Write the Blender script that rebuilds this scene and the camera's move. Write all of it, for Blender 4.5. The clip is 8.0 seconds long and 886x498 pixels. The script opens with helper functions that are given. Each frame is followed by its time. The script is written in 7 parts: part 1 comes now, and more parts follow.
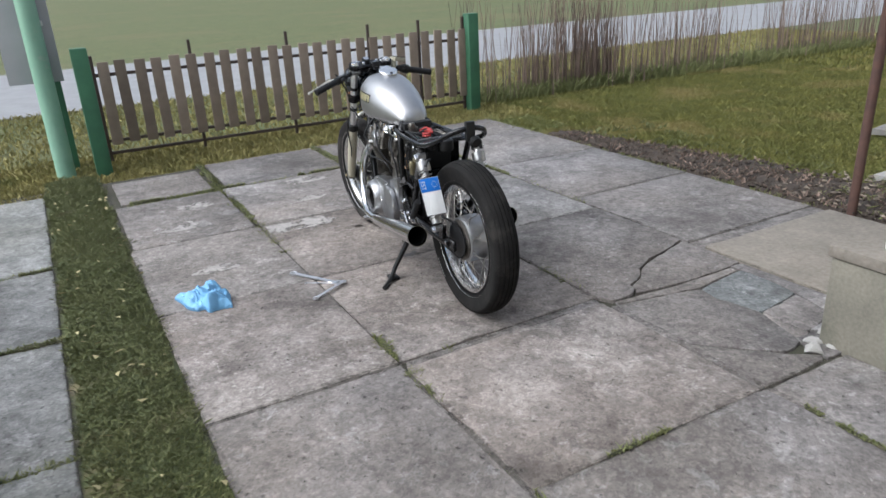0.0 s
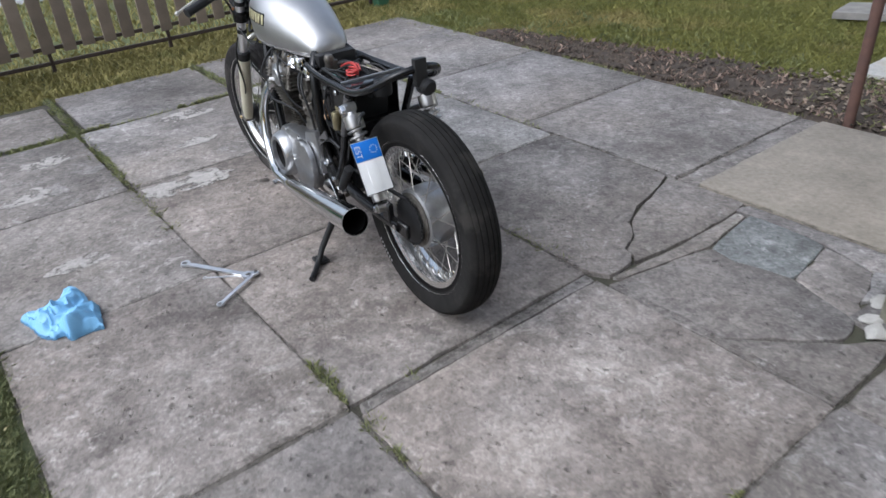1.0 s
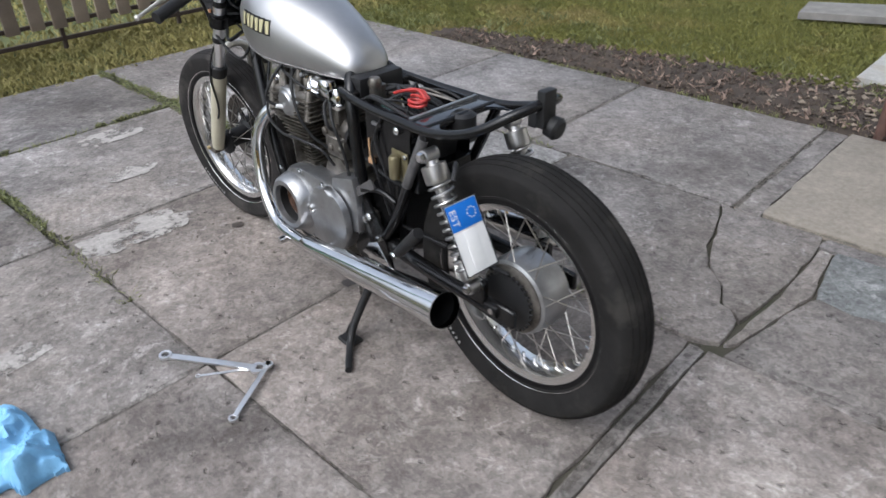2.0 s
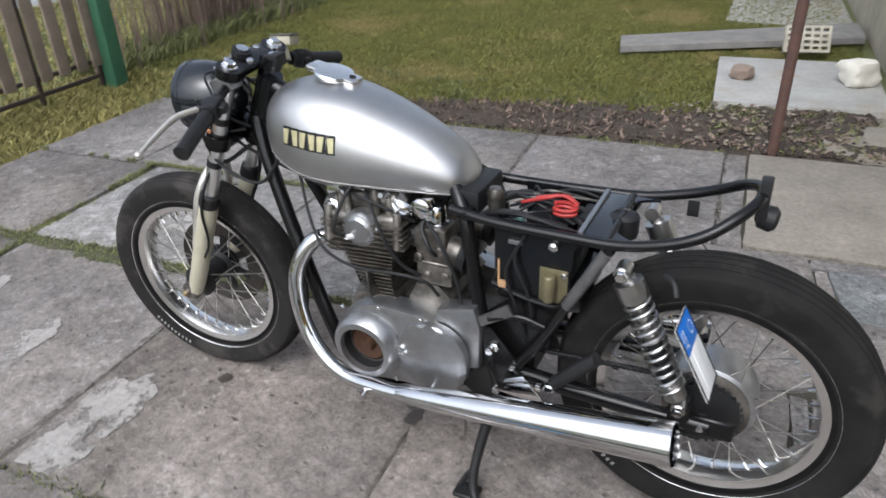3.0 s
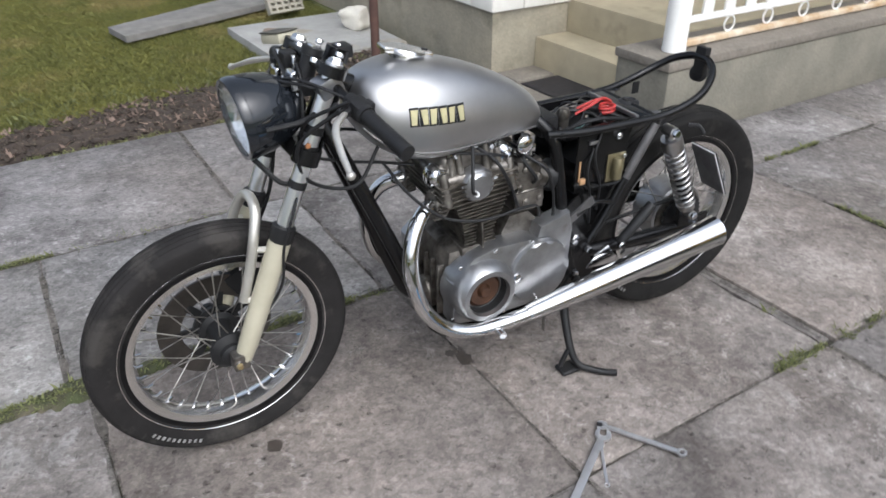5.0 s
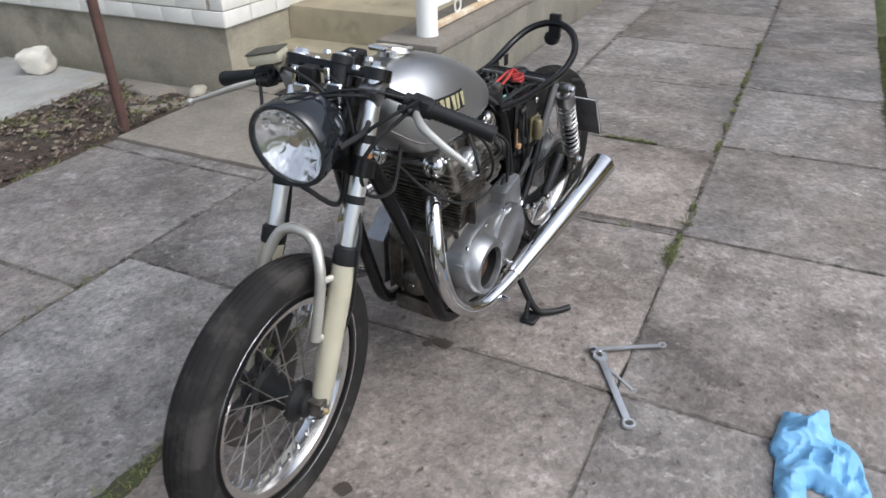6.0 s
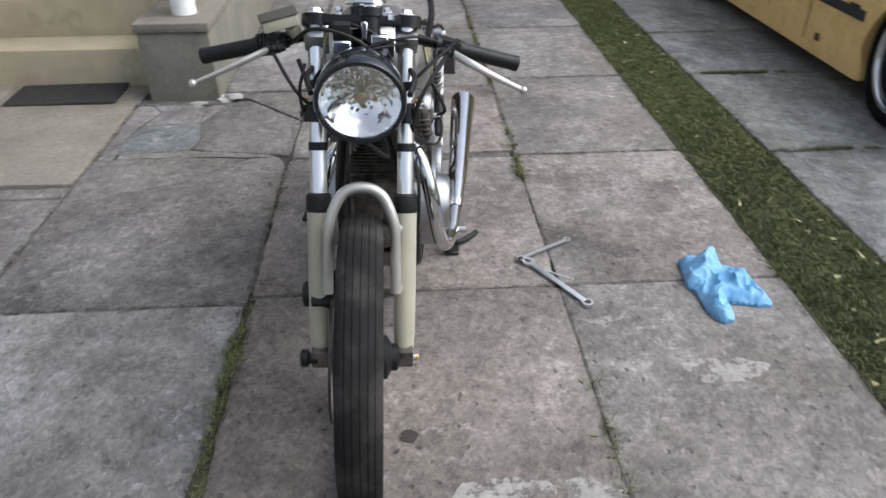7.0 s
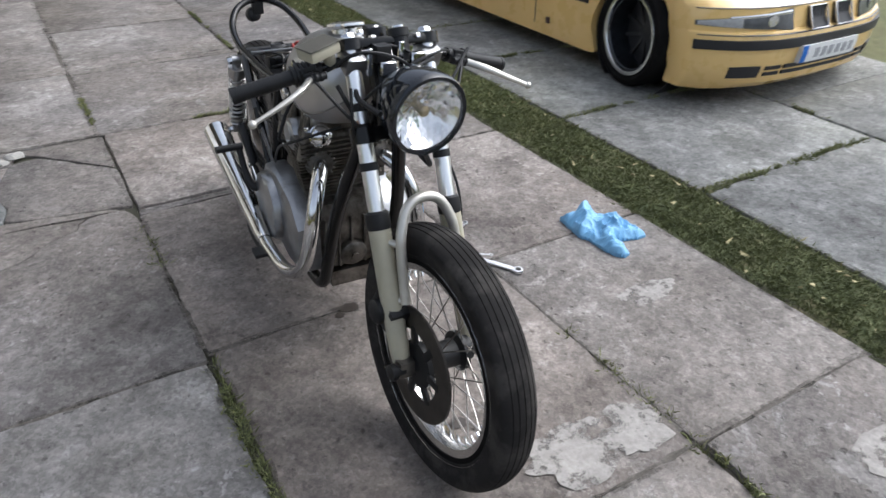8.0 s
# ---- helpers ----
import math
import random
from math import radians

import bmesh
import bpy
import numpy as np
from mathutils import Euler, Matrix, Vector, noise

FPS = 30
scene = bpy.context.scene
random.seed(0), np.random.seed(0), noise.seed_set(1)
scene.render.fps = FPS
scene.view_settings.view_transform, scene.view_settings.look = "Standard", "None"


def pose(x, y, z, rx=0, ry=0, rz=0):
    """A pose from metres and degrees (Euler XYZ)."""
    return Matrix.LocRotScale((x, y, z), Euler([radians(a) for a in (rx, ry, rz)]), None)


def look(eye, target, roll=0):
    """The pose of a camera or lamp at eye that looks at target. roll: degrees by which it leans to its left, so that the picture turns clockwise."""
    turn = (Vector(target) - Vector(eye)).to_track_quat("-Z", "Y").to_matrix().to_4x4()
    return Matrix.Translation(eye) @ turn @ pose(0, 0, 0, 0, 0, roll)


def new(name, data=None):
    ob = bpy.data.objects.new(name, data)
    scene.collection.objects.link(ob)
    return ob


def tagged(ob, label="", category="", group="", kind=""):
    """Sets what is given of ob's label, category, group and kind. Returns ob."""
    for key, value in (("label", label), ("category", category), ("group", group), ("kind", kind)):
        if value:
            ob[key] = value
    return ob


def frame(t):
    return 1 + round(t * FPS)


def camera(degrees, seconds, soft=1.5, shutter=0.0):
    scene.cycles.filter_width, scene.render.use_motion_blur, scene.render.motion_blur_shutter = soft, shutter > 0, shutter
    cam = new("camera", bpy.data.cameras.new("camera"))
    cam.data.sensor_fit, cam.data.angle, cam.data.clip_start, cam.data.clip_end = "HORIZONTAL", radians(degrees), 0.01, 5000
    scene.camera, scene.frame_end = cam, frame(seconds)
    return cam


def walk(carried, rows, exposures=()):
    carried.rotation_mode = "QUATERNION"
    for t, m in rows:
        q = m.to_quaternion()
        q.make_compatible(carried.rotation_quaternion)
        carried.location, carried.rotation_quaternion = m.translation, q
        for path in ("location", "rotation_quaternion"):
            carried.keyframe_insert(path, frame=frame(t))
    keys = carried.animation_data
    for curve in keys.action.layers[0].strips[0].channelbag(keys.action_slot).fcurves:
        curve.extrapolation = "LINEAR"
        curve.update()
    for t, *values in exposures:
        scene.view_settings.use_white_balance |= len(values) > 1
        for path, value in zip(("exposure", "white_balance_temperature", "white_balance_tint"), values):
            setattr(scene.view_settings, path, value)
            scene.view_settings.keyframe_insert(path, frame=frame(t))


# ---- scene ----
cam = camera(63.7, 8.0, shutter=0.25)
PATH = [
    (0, (-0.044, -0.189, 1.456), (0.838, 1.453, 0.731), -2.9),
    (0.2, (0.086, -0.02, 1.47), (0.945, 1.602, 0.682), -2.4),
    (0.4, (0.173, 0.195, 1.458), (1.016, 1.798, 0.61), -2.8),
    (0.5, (0.17, 0.266, 1.454), (1.026, 1.851, 0.585), -2.5),
    (0.8, (0.262, 0.494, 1.455), (1.246, 1.963, 0.52), -1.8),
    (1, (0.296, 0.667, 1.439), (1.305, 2.061, 0.421), -4.1),
    (1.2, (0.363, 0.847, 1.412), (1.428, 2.241, 0.452), -3.3),
    (2.3, (0.25, 1.795, 1.369), (1.553, 2.864, 0.292), -2.2),
    (2.5, (0.234, 1.993, 1.386), (1.642, 3.014, 0.399), -4.5),
    (2.8, (0.18, 2.276, 1.425), (1.716, 3.022, 0.381), -2.2),
    (3, (0.113, 2.438, 1.417), (1.731, 3.111, 0.454), -2.1),
    (3.5, (-0.056, 2.827, 1.436), (1.665, 3.033, 0.439), -1.6),
    (3.7, (-0.052, 2.992, 1.441), (1.694, 3.065, 0.467), -3.4),
    (4, (-0.029, 3.244, 1.427), (1.692, 3.079, 0.422), -3.0),
    (4.3, (-0.028, 3.558, 1.439), (1.655, 3.07, 0.474), 2.3),
    (4.5, (0.001, 3.7, 1.436), (1.596, 3.021, 0.438), 0.4),
    (4.7, (0.011, 3.852, 1.459), (1.562, 3.041, 0.49), 1.4),
    (4.8, (0.059, 3.924, 1.431), (1.576, 3.053, 0.461), 1.2),
    (5, (0.084, 4.099, 1.445), (1.543, 3.201, 0.414), -0.2),
    (5.2, (0.254, 4.204, 1.425), (1.563, 3.133, 0.357), 0.0),
    (6.3, (0.868, 4.914, 1.436), (1.47, 3.3, 0.419), -2.9),
    (6.5, (1.04, 4.974, 1.438), (1.486, 3.331, 0.387), -3.1),
    (6.7, (1.208, 5.008, 1.437), (1.446, 3.332, 0.372), -0.4),
    (7, (1.478, 5.059, 1.417), (1.377, 3.384, 0.329), -0.2),
    (7.5, (1.841, 5.063, 1.457), (1.327, 3.431, 0.422), -2.7),
    (7.8, (2.097, 4.988, 1.448), (1.361, 3.472, 0.365), -1.3),
    (8, (2.283, 4.934, 1.455), (1.384, 3.499, 0.391), 1.3),
]
walk(cam, [(t, look(eye, target, roll)) for t, eye, target, roll in PATH], exposures=[(0.0, 0.74, 5800, 8), (0.5, 0.73, 5760, 8), (1.0, 0.70, 5660, 9), (1.3, 0.70, 5680, 9), (2.5, 0.73, 5850, 9), (5.0, 0.70, 5850, 9), (6.5, 0.58, 5850, 9), (7.0, 0.64, 5850, 9), (8.0, 0.78, 5850, 9)])


# ---- light ----
world = bpy.data.worlds.new("sky")
scene.world = world
world.use_nodes = True
wn, wl = world.node_tree.nodes, world.node_tree.links
sky = wn.new("ShaderNodeTexSky")
sky.sky_type, sky.sun_disc = "NISHITA", False
sky.sun_elevation, sky.sun_rotation = radians(50), radians(275)
sky.air_density, sky.dust_density, sky.ozone_density = 1.0, 6.0, 0.6
soften = wn.new("ShaderNodeHueSaturation")
soften.inputs["Saturation"].default_value = 0.42
wl.new(sky.outputs[0], soften.inputs["Color"])
wl.new(soften.outputs[0], wn["Background"].inputs[0])
wn["Background"].inputs[1].default_value = 0.15

sun = new("sun", bpy.data.lights.new("sun", "SUN"))
sun.data.energy, sun.data.angle, sun.data.color = 0.45, radians(75), (1.0, 0.93, 0.84)
sun.matrix_basis = look((-7.0, 0.6, 8.4), (0, 0, 0))


# ---- materials ----
def material(name, base, second=None, scale=8.0, rough=0.6, metal=0.0, bump=0.0, bump_scale=60.0,
             vary=0.0, island=0.0, stain=None, stain_scale=1.5, stain_cut=0.55, speck=None, speck_scale=90.0,
             stain2=None, stain2_scale=6.0, stain2_cut=0.56, soft=0.12, space="world", coat=0.0, transmission=0.0, ior=1.45, rough_vary=0.08, detail=6.0, spec=0.5, grain=0.0, grain_scale=70.0):
    """A node material: two colours mixed by noise, stains at a larger scale, specks, grain and relief."""
    m = bpy.data.materials.new(name)
    m.use_nodes = True
    n, l = m.node_tree.nodes, m.node_tree.links
    b = n["Principled BSDF"]
    if space == "world":
        co = n.new("ShaderNodeNewGeometry").outputs["Position"]
    else:
        co = n.new("ShaderNodeTexCoord").outputs["Object"]

    def tex(s, d=detail, kind="ShaderNodeTexNoise"):
        t = n.new(kind)
        t.inputs["Scale"].default_value = s
        if kind == "ShaderNodeTexNoise":
            t.inputs["Detail"].default_value = d
            t.inputs["Roughness"].default_value = 0.62
        l.new(co, t.inputs["Vector"])
        return t

    def ramp(src, lo, hi):
        r = n.new("ShaderNodeMapRange")
        r.inputs["From Min"].default_value, r.inputs["From Max"].default_value = lo, hi
        l.new(src, r.inputs["Value"])
        return r.outputs["Result"]

    def mix(f, a, c, blend="MIX"):
        x = n.new("ShaderNodeMix")
        x.data_type, x.blend_type = "RGBA", blend
        if isinstance(f, float):
            x.inputs["Factor"].default_value = f
        else:
            l.new(f, x.inputs["Factor"])
        for k, v in (("A", a), ("B", c)):
            s = [i for i in x.inputs if i.name == k and i.type == "RGBA"][0]
            if isinstance(v, tuple):
                s.default_value = (*v, 1)
            else:
                l.new(v, s)
        return [o for o in x.outputs if o.type == "RGBA"][0]

    second = second or tuple(c * 0.8 for c in base)
    noise_a = tex(scale)
    col = mix(ramp(noise_a.outputs[0], 0.33, 0.67), base, second)
    if stain:
        col = mix(ramp(tex(stain_scale, 8.0).outputs[0], stain_cut, stain_cut + soft), col, stain)
    if stain2:
        r2 = n.new("ShaderNodeMapRange")
        r2.inputs["From Min"].default_value, r2.inputs["From Max"].default_value = stain2_cut, stain2_cut + 0.2
        r2.inputs["To Max"].default_value = 0.75
        l.new(tex(stain2_scale, 14.0).outputs[0], r2.inputs["Value"])
        col = mix(r2.outputs["Result"], col, stain2)
    if grain:
        gr = n.new("ShaderNodeMapRange")
        gr.inputs["From Min"].default_value, gr.inputs["From Max"].default_value = 0.3, 0.7
        gr.inputs["To Min"].default_value, gr.inputs["To Max"].default_value = 1 - grain, 1 + grain
        l.new(tex(grain_scale, 12.0).outputs[0], gr.inputs["Value"])
        gh = n.new("ShaderNodeHueSaturation")
        l.new(gr.outputs["Result"], gh.inputs["Value"])
        l.new(col, gh.inputs["Color"])
        col = gh.outputs["Color"]
    if speck:
        v = tex(speck_scale, kind="ShaderNodeTexVoronoi")
        col = mix(ramp(v.outputs["Distance"], 0.3, 0.12), col, speck)
    if vary or island:
        src = n.new("ShaderNodeObjectInfo").outputs["Random"] if vary else n.new("ShaderNodeNewGeometry").outputs["Random Per Island"]
        k = vary or island
        r = n.new("ShaderNodeMapRange")
        r.inputs["To Min"].default_value, r.inputs["To Max"].default_value = 1 - k, 1 + k
        l.new(src, r.inputs["Value"])
        h = n.new("ShaderNodeHueSaturation")
        l.new(r.outputs["Result"], h.inputs["Value"])
        l.new(col, h.inputs["Color"])
        col = h.outputs["Color"]
    l.new(col, b.inputs["Base Color"])
    rr = n.new("ShaderNodeMapRange")
    rr.inputs["To Min"].default_value, rr.inputs["To Max"].default_value = max(0.02, rough - rough_vary), min(1.0, rough + rough_vary)
    l.new(tex(scale * 2.7).outputs[0], rr.inputs["Value"])
    l.new(rr.outputs["Result"], b.inputs["Roughness"])
    b.inputs["Metallic"].default_value = metal
    b.inputs["Specular IOR Level"].default_value = spec
    b.inputs["Coat Weight"].default_value = coat
    b.inputs["Transmission Weight"].default_value = transmission
    b.inputs["IOR"].default_value = ior
    if bump:
        bp = n.new("ShaderNodeBump")
        bp.inputs["Strength"].default_value = min(1.0, bump)
        bp.inputs["Distance"].default_value = 0.004
        l.new(tex(bump_scale, 10.0).outputs[0], bp.inputs["Height"])
        l.new(bp.outputs[0], b.inputs["Normal"])
    return m




def worn_concrete(name, light, dark, warm, film, pit, vary=0.10):
    """Old weathered slab concrete: cloudy tone, gritty mottling, pale skim remains, dark pits and fine relief."""
    m = bpy.data.materials.new(name)
    m.use_nodes = True
    n, l = m.node_tree.nodes, m.node_tree.links
    b = n["Principled BSDF"]
    co = n.new("ShaderNodeNewGeometry").outputs["Position"]
    info = n.new("ShaderNodeObjectInfo").outputs["Random"]
    shift = n.new("ShaderNodeVectorMath")
    shift.operation = "MULTIPLY_ADD"
    l.new(info, shift.inputs[0])
    shift.inputs[1].default_value = (31.0, 17.0, 9.0)
    l.new(co, shift.inputs[2])
    co = shift.outputs[0]

    def tex(scale, detail, rough=0.6, distort=0.0):
        t = n.new("ShaderNodeTexNoise")
        t.inputs["Scale"].default_value, t.inputs["Detail"].default_value = scale, detail
        t.inputs["Roughness"].default_value, t.inputs["Distortion"].default_value = rough, distort
        l.new(co, t.inputs["Vector"])
        return t.outputs[0]

    def span(src, lo, hi, a=0.0, c=1.0):
        r = n.new("ShaderNodeMapRange")
        for k, v in (("From Min", lo), ("From Max", hi), ("To Min", a), ("To Max", c)):
            r.inputs[k].default_value = v
        l.new(src, r.inputs["Value"])
        return r.outputs["Result"]

    def blend(f, a, c):
        x = n.new("ShaderNodeMix")
        x.data_type = "RGBA"
        l.new(f, x.inputs["Factor"])
        for k, v in (("A", a), ("B", c)):
            s = [i for i in x.inputs if i.name == k and i.type == "RGBA"][0]
            if isinstance(v, tuple):
                s.default_value = (*v, 1)
            else:
                l.new(v, s)
        return [o for o in x.outputs if o.type == "RGBA"][0]

    def times(a, c):
        x = n.new("ShaderNodeMath")
        x.operation = "MULTIPLY"
        l.new(a, x.inputs[0])
        l.new(c, x.inputs[1])
        return x.outputs[0]

    def gain(col, f):
        h = n.new("ShaderNodeHueSaturation")
        l.new(f, h.inputs["Value"])
        l.new(col, h.inputs["Color"])
        return h.outputs["Color"]

    def cells(scale):
        wob = n.new("ShaderNodeTexNoise")
        wob.inputs["Scale"].default_value, wob.inputs["Detail"].default_value = scale * 0.9, 4.0
        l.new(co, wob.inputs["Vector"])
        add = n.new("ShaderNodeVectorMath")
        add.operation = "MULTIPLY_ADD"
        l.new(wob.outputs["Color"], add.inputs[0])
        add.inputs[1].default_value = (1.6 / scale,) * 3
        l.new(co, add.inputs[2])
        v = n.new("ShaderNodeTexVoronoi")
        v.inputs["Scale"].default_value = scale
        l.new(add.outputs[0], v.inputs["Vector"])
        bw = n.new("ShaderNodeRGBToBW")
        l.new(v.outputs["Color"], bw.inputs[0])
        return bw.outputs[0]

    patch = tex(2.6, 12.0, 0.68, 0.3)
    grit = tex(30.0, 10.0, 0.80)
    fine = tex(130.0, 6.0, 0.8)
    chips, grains = cells(34.0), cells(95.0)
    col = blend(span(patch, 0.38, 0.64), light, dark)
    col = blend(span(tex(0.75, 6.0, 0.55), 0.38, 0.66), col, warm)
    # thin pale skim left in ragged flakes, large and small
    col = blend(times(span(tex(5.5, 14.0, 0.70, 0.8), 0.555, 0.595, 0.0, 0.40), span(tex(1.3, 4.0), 0.42, 0.6)), col, film)
    col = blend(times(span(tex(19.0, 10.0, 0.72, 0.5), 0.575, 0.60, 0.0, 0.55), span(tex(2.1, 4.0), 0.40, 0.58)), col, film)
    # dark pits and lost aggregate
    col = blend(times(span(grit, 0.395, 0.35), span(tex(3.4, 8.0, 0.7), 0.40, 0.60, 0.25, 1.0)), col, pit)
    # small round pocks where grit has come out, in some cells only
    wob = n.new("ShaderNodeVectorMath")
    wob.operation = "MULTIPLY_ADD"
    jig = n.new("ShaderNodeTexNoise")
    jig.inputs["Scale"].default_value, jig.inputs["Detail"].default_value = 60.0, 3.0
    l.new(co, jig.inputs["Vector"])
    l.new(jig.outputs["Color"], wob.inputs[0])
    wob.inputs[1].default_value = (0.022, 0.022, 0.022)
    l.new(co, wob.inputs[2])
    pock = n.new("ShaderNodeTexVoronoi")
    pock.inputs["Scale"].default_value = 26.0
    l.new(wob.outputs[0], pock.inputs["Vector"])
    tone = n.new("ShaderNodeRGBToBW")
    l.new(pock.outputs["Color"], tone.inputs[0])
    pocks = times(span(pock.outputs["Distance"], 0.27, 0.10), span(tone.outputs[0], 0.58, 0.64))
    col = blend(times(pocks, span(tex(1.7, 5.0), 0.40, 0.62, 0.05, 0.6)), col, pit)
    col = gain(col, span(tex(0.95, 8.0, 0.62, 0.5), 0.34, 0.64, 0.72, 1.22))
    col = gain(col, span(tex(4.2, 9.0, 0.6, 0.8), 0.34, 0.66, 0.84, 1.15))
    col = gain(col, span(tex(11.0, 10.0, 0.75, 0.3), 0.32, 0.68, 0.80, 1.20))
    col = gain(col, span(chips, 0.15, 0.85, 0.88, 1.12))
    col = gain(col, span(grains, 0.15, 0.85, 0.84, 1.18))
    col = gain(col, span(grit, 0.32, 0.68, 0.79, 1.21))
    col = gain(col, span(fine, 0.30, 0.70, 0.84, 1.16))
    col = gain(col, span(info, 0.0, 1.0, 1.0 - vary, 1.0 + vary))
    l.new(col, b.inputs["Base Color"])
    b.inputs["Roughness"].default_value = 0.93
    b.inputs["Specular IOR Level"].default_value = 0.22
    b1 = n.new("ShaderNodeBump")
    b1.inputs["Strength"].default_value, b1.inputs["Distance"].default_value = 1.0, 0.004
    l.new(grit, b1.inputs["Height"])
    b2 = n.new("ShaderNodeBump")
    b2.inputs["Strength"].default_value, b2.inputs["Distance"].default_value = 0.7, 0.0012
    l.new(fine, b2.inputs["Height"])
    b3 = n.new("ShaderNodeBump")
    b3.invert = True
    b3.inputs["Strength"].default_value, b3.inputs["Distance"].default_value = 0.8, 0.006
    l.new(pocks, b3.inputs["Height"])
    l.new(b1.outputs[0], b3.inputs["Normal"])
    l.new(b3.outputs[0], b2.inputs["Normal"])
    l.new(b2.outputs[0], b.inputs["Normal"])
    return m


CONCRETE = worn_concrete("paving_concrete", (0.225, 0.212, 0.205), (0.118, 0.109, 0.105), (0.185, 0.165, 0.148), (0.34, 0.33, 0.315), (0.062, 0.055, 0.05))
WARMSLAB = worn_concrete("brownish_concrete", (0.234, 0.211, 0.194), (0.111, 0.097, 0.088), (0.197, 0.170, 0.149), (0.345, 0.320, 0.295), (0.055, 0.047, 0.041), 0.06)
PALEWARM = worn_concrete("light_brownish_concrete", (0.268, 0.248, 0.232), (0.142, 0.129, 0.119), (0.225, 0.20, 0.178), (0.37, 0.35, 0.325), (0.075, 0.065, 0.058), 0.06)
MIDSLAB = worn_concrete("mid_grey_concrete", (0.268, 0.258, 0.251), (0.145, 0.139, 0.134), (0.22, 0.206, 0.189), (0.38, 0.375, 0.365), (0.068, 0.062, 0.058), 0.05)
# darker grey mix for the cracked slab and the broken corner
DARKSLAB = worn_concrete("dark_grey_concrete", (0.188, 0.176, 0.168), (0.098, 0.090, 0.086), (0.155, 0.138, 0.124), (0.29, 0.28, 0.27), (0.055, 0.048, 0.044), 0.06)
FARSLAB = worn_concrete("dull_grey_concrete", (0.200, 0.190, 0.185), (0.112, 0.105, 0.102), (0.168, 0.152, 0.140), (0.30, 0.29, 0.28), (0.06, 0.054, 0.05), 0.05)
BLUISH = worn_concrete("bluish_smooth_concrete", (0.165, 0.174, 0.174), (0.112, 0.119, 0.120), (0.142, 0.142, 0.134), (0.33, 0.335, 0.33), (0.07, 0.07, 0.068), 0.02)
LIGHTSLAB = worn_concrete("bleached_concrete", (0.25, 0.25, 0.24), (0.14, 0.139, 0.134), (0.21, 0.208, 0.186), (0.36, 0.36, 0.35), (0.078, 0.075, 0.071))
PALE = material("pale_concrete", (0.222, 0.198, 0.165), (0.158, 0.141, 0.117), 3.5, 0.9, bump=0.8, bump_scale=45, vary=0.07, detail=12.0, grain=0.2, grain_scale=50,
                stain=(0.185, 0.165, 0.135), stain_scale=1.7, stain_cut=0.55, soft=0.25)
PLASTER = material("plinth_plaster", (0.36, 0.32, 0.24), (0.25, 0.23, 0.18), 3.2, 0.9, bump=0.8, bump_scale=30,
                   stain=(0.13, 0.125, 0.09), stain_scale=2.6, stain_cut=0.54, stain2=(0.42, 0.375, 0.285), stain2_scale=1.3, stain2_cut=0.56, soft=0.2, grain=0.15)
PARAPET = material("parapet_plaster", (0.225, 0.21, 0.168), (0.15, 0.142, 0.115), 3.2, 0.92, bump=0.8, bump_scale=30, stain=(0.10, 0.10, 0.075), stain_scale=2.0, stain_cut=0.56, grain=0.15)
HOOPMETAL = material("bare_hoop_metal", (0.62, 0.60, 0.55), (0.50, 0.48, 0.43), 10, 0.38, 0.7, space="object", bump=0.1)
STEPS = material("step_concrete", (0.44, 0.38, 0.26), (0.34, 0.30, 0.21), 4.0, 0.88, bump=0.6, bump_scale=40,
                 stain=(0.24, 0.215, 0.155), stain_scale=2.4, stain_cut=0.58)
BRICK = material("white_silicate_brick", (0.82, 0.80, 0.74), (0.74, 0.715, 0.655), 9, 0.85, bump=0.5, bump_scale=80, vary=0.05)
MORTAR = material("brick_mortar", (0.40, 0.37, 0.32), None, 12, 0.95, bump=0.5)
WHITE = material("white_paint", (0.80, 0.80, 0.77), (0.74, 0.73, 0.69), 6, 0.45, bump=0.15, stain=(0.62, 0.57, 0.46), stain_scale=4, stain_cut=0.66)
RUSTY = material("rusted_white_rail", (0.72, 0.66, 0.52), (0.42, 0.25, 0.11), 7, 0.7, bump=0.4)
RUST = material("rusty_pole", (0.095, 0.05, 0.038), (0.065, 0.037, 0.03), 14, 0.8, bump=0.4)
GREEN = material("green_paint", (0.055, 0.16, 0.085), (0.04, 0.115, 0.065), 5, 0.55, bump=0.2, stain=(0.12, 0.17, 0.12), stain_scale=5, stain_cut=0.62)
GREENPALE = material("pale_green_paint", (0.27, 0.45, 0.33), (0.21, 0.38, 0.27), 4, 0.55, bump=0.2, stain=(0.34, 0.42, 0.34), stain_scale=4, stain_cut=0.6)
PLANK = material("brown_fence_wood", (0.27, 0.215, 0.165), (0.19, 0.15, 0.115), 6, 0.8, bump=0.5, vary=0.22, space="object")
FRAMEBROWN = material("brown_gate_frame", (0.06, 0.042, 0.033), None, 10, 0.7, bump=0.2)
GROUND = material("grass_ground", (0.112, 0.120, 0.046), (0.082, 0.098, 0.036), 2.2, 0.95, bump=1.0, bump_scale=45,
                  stain=(0.13, 0.118, 0.052), stain_scale=0.22, stain_cut=0.5, soft=0.2, detail=12.0, grain=0.2, grain_scale=12)
SOIL = material("dark_soil", (0.055, 0.041, 0.031), (0.032, 0.025, 0.02), 16, 0.97, bump=1.0, bump_scale=30, speck=(0.10, 0.08, 0.055), speck_scale=45)
JOINT = material("joint_soil", (0.062, 0.054, 0.043), (0.042, 0.042, 0.026), 5, 0.97, bump=0.9, bump_scale=60)
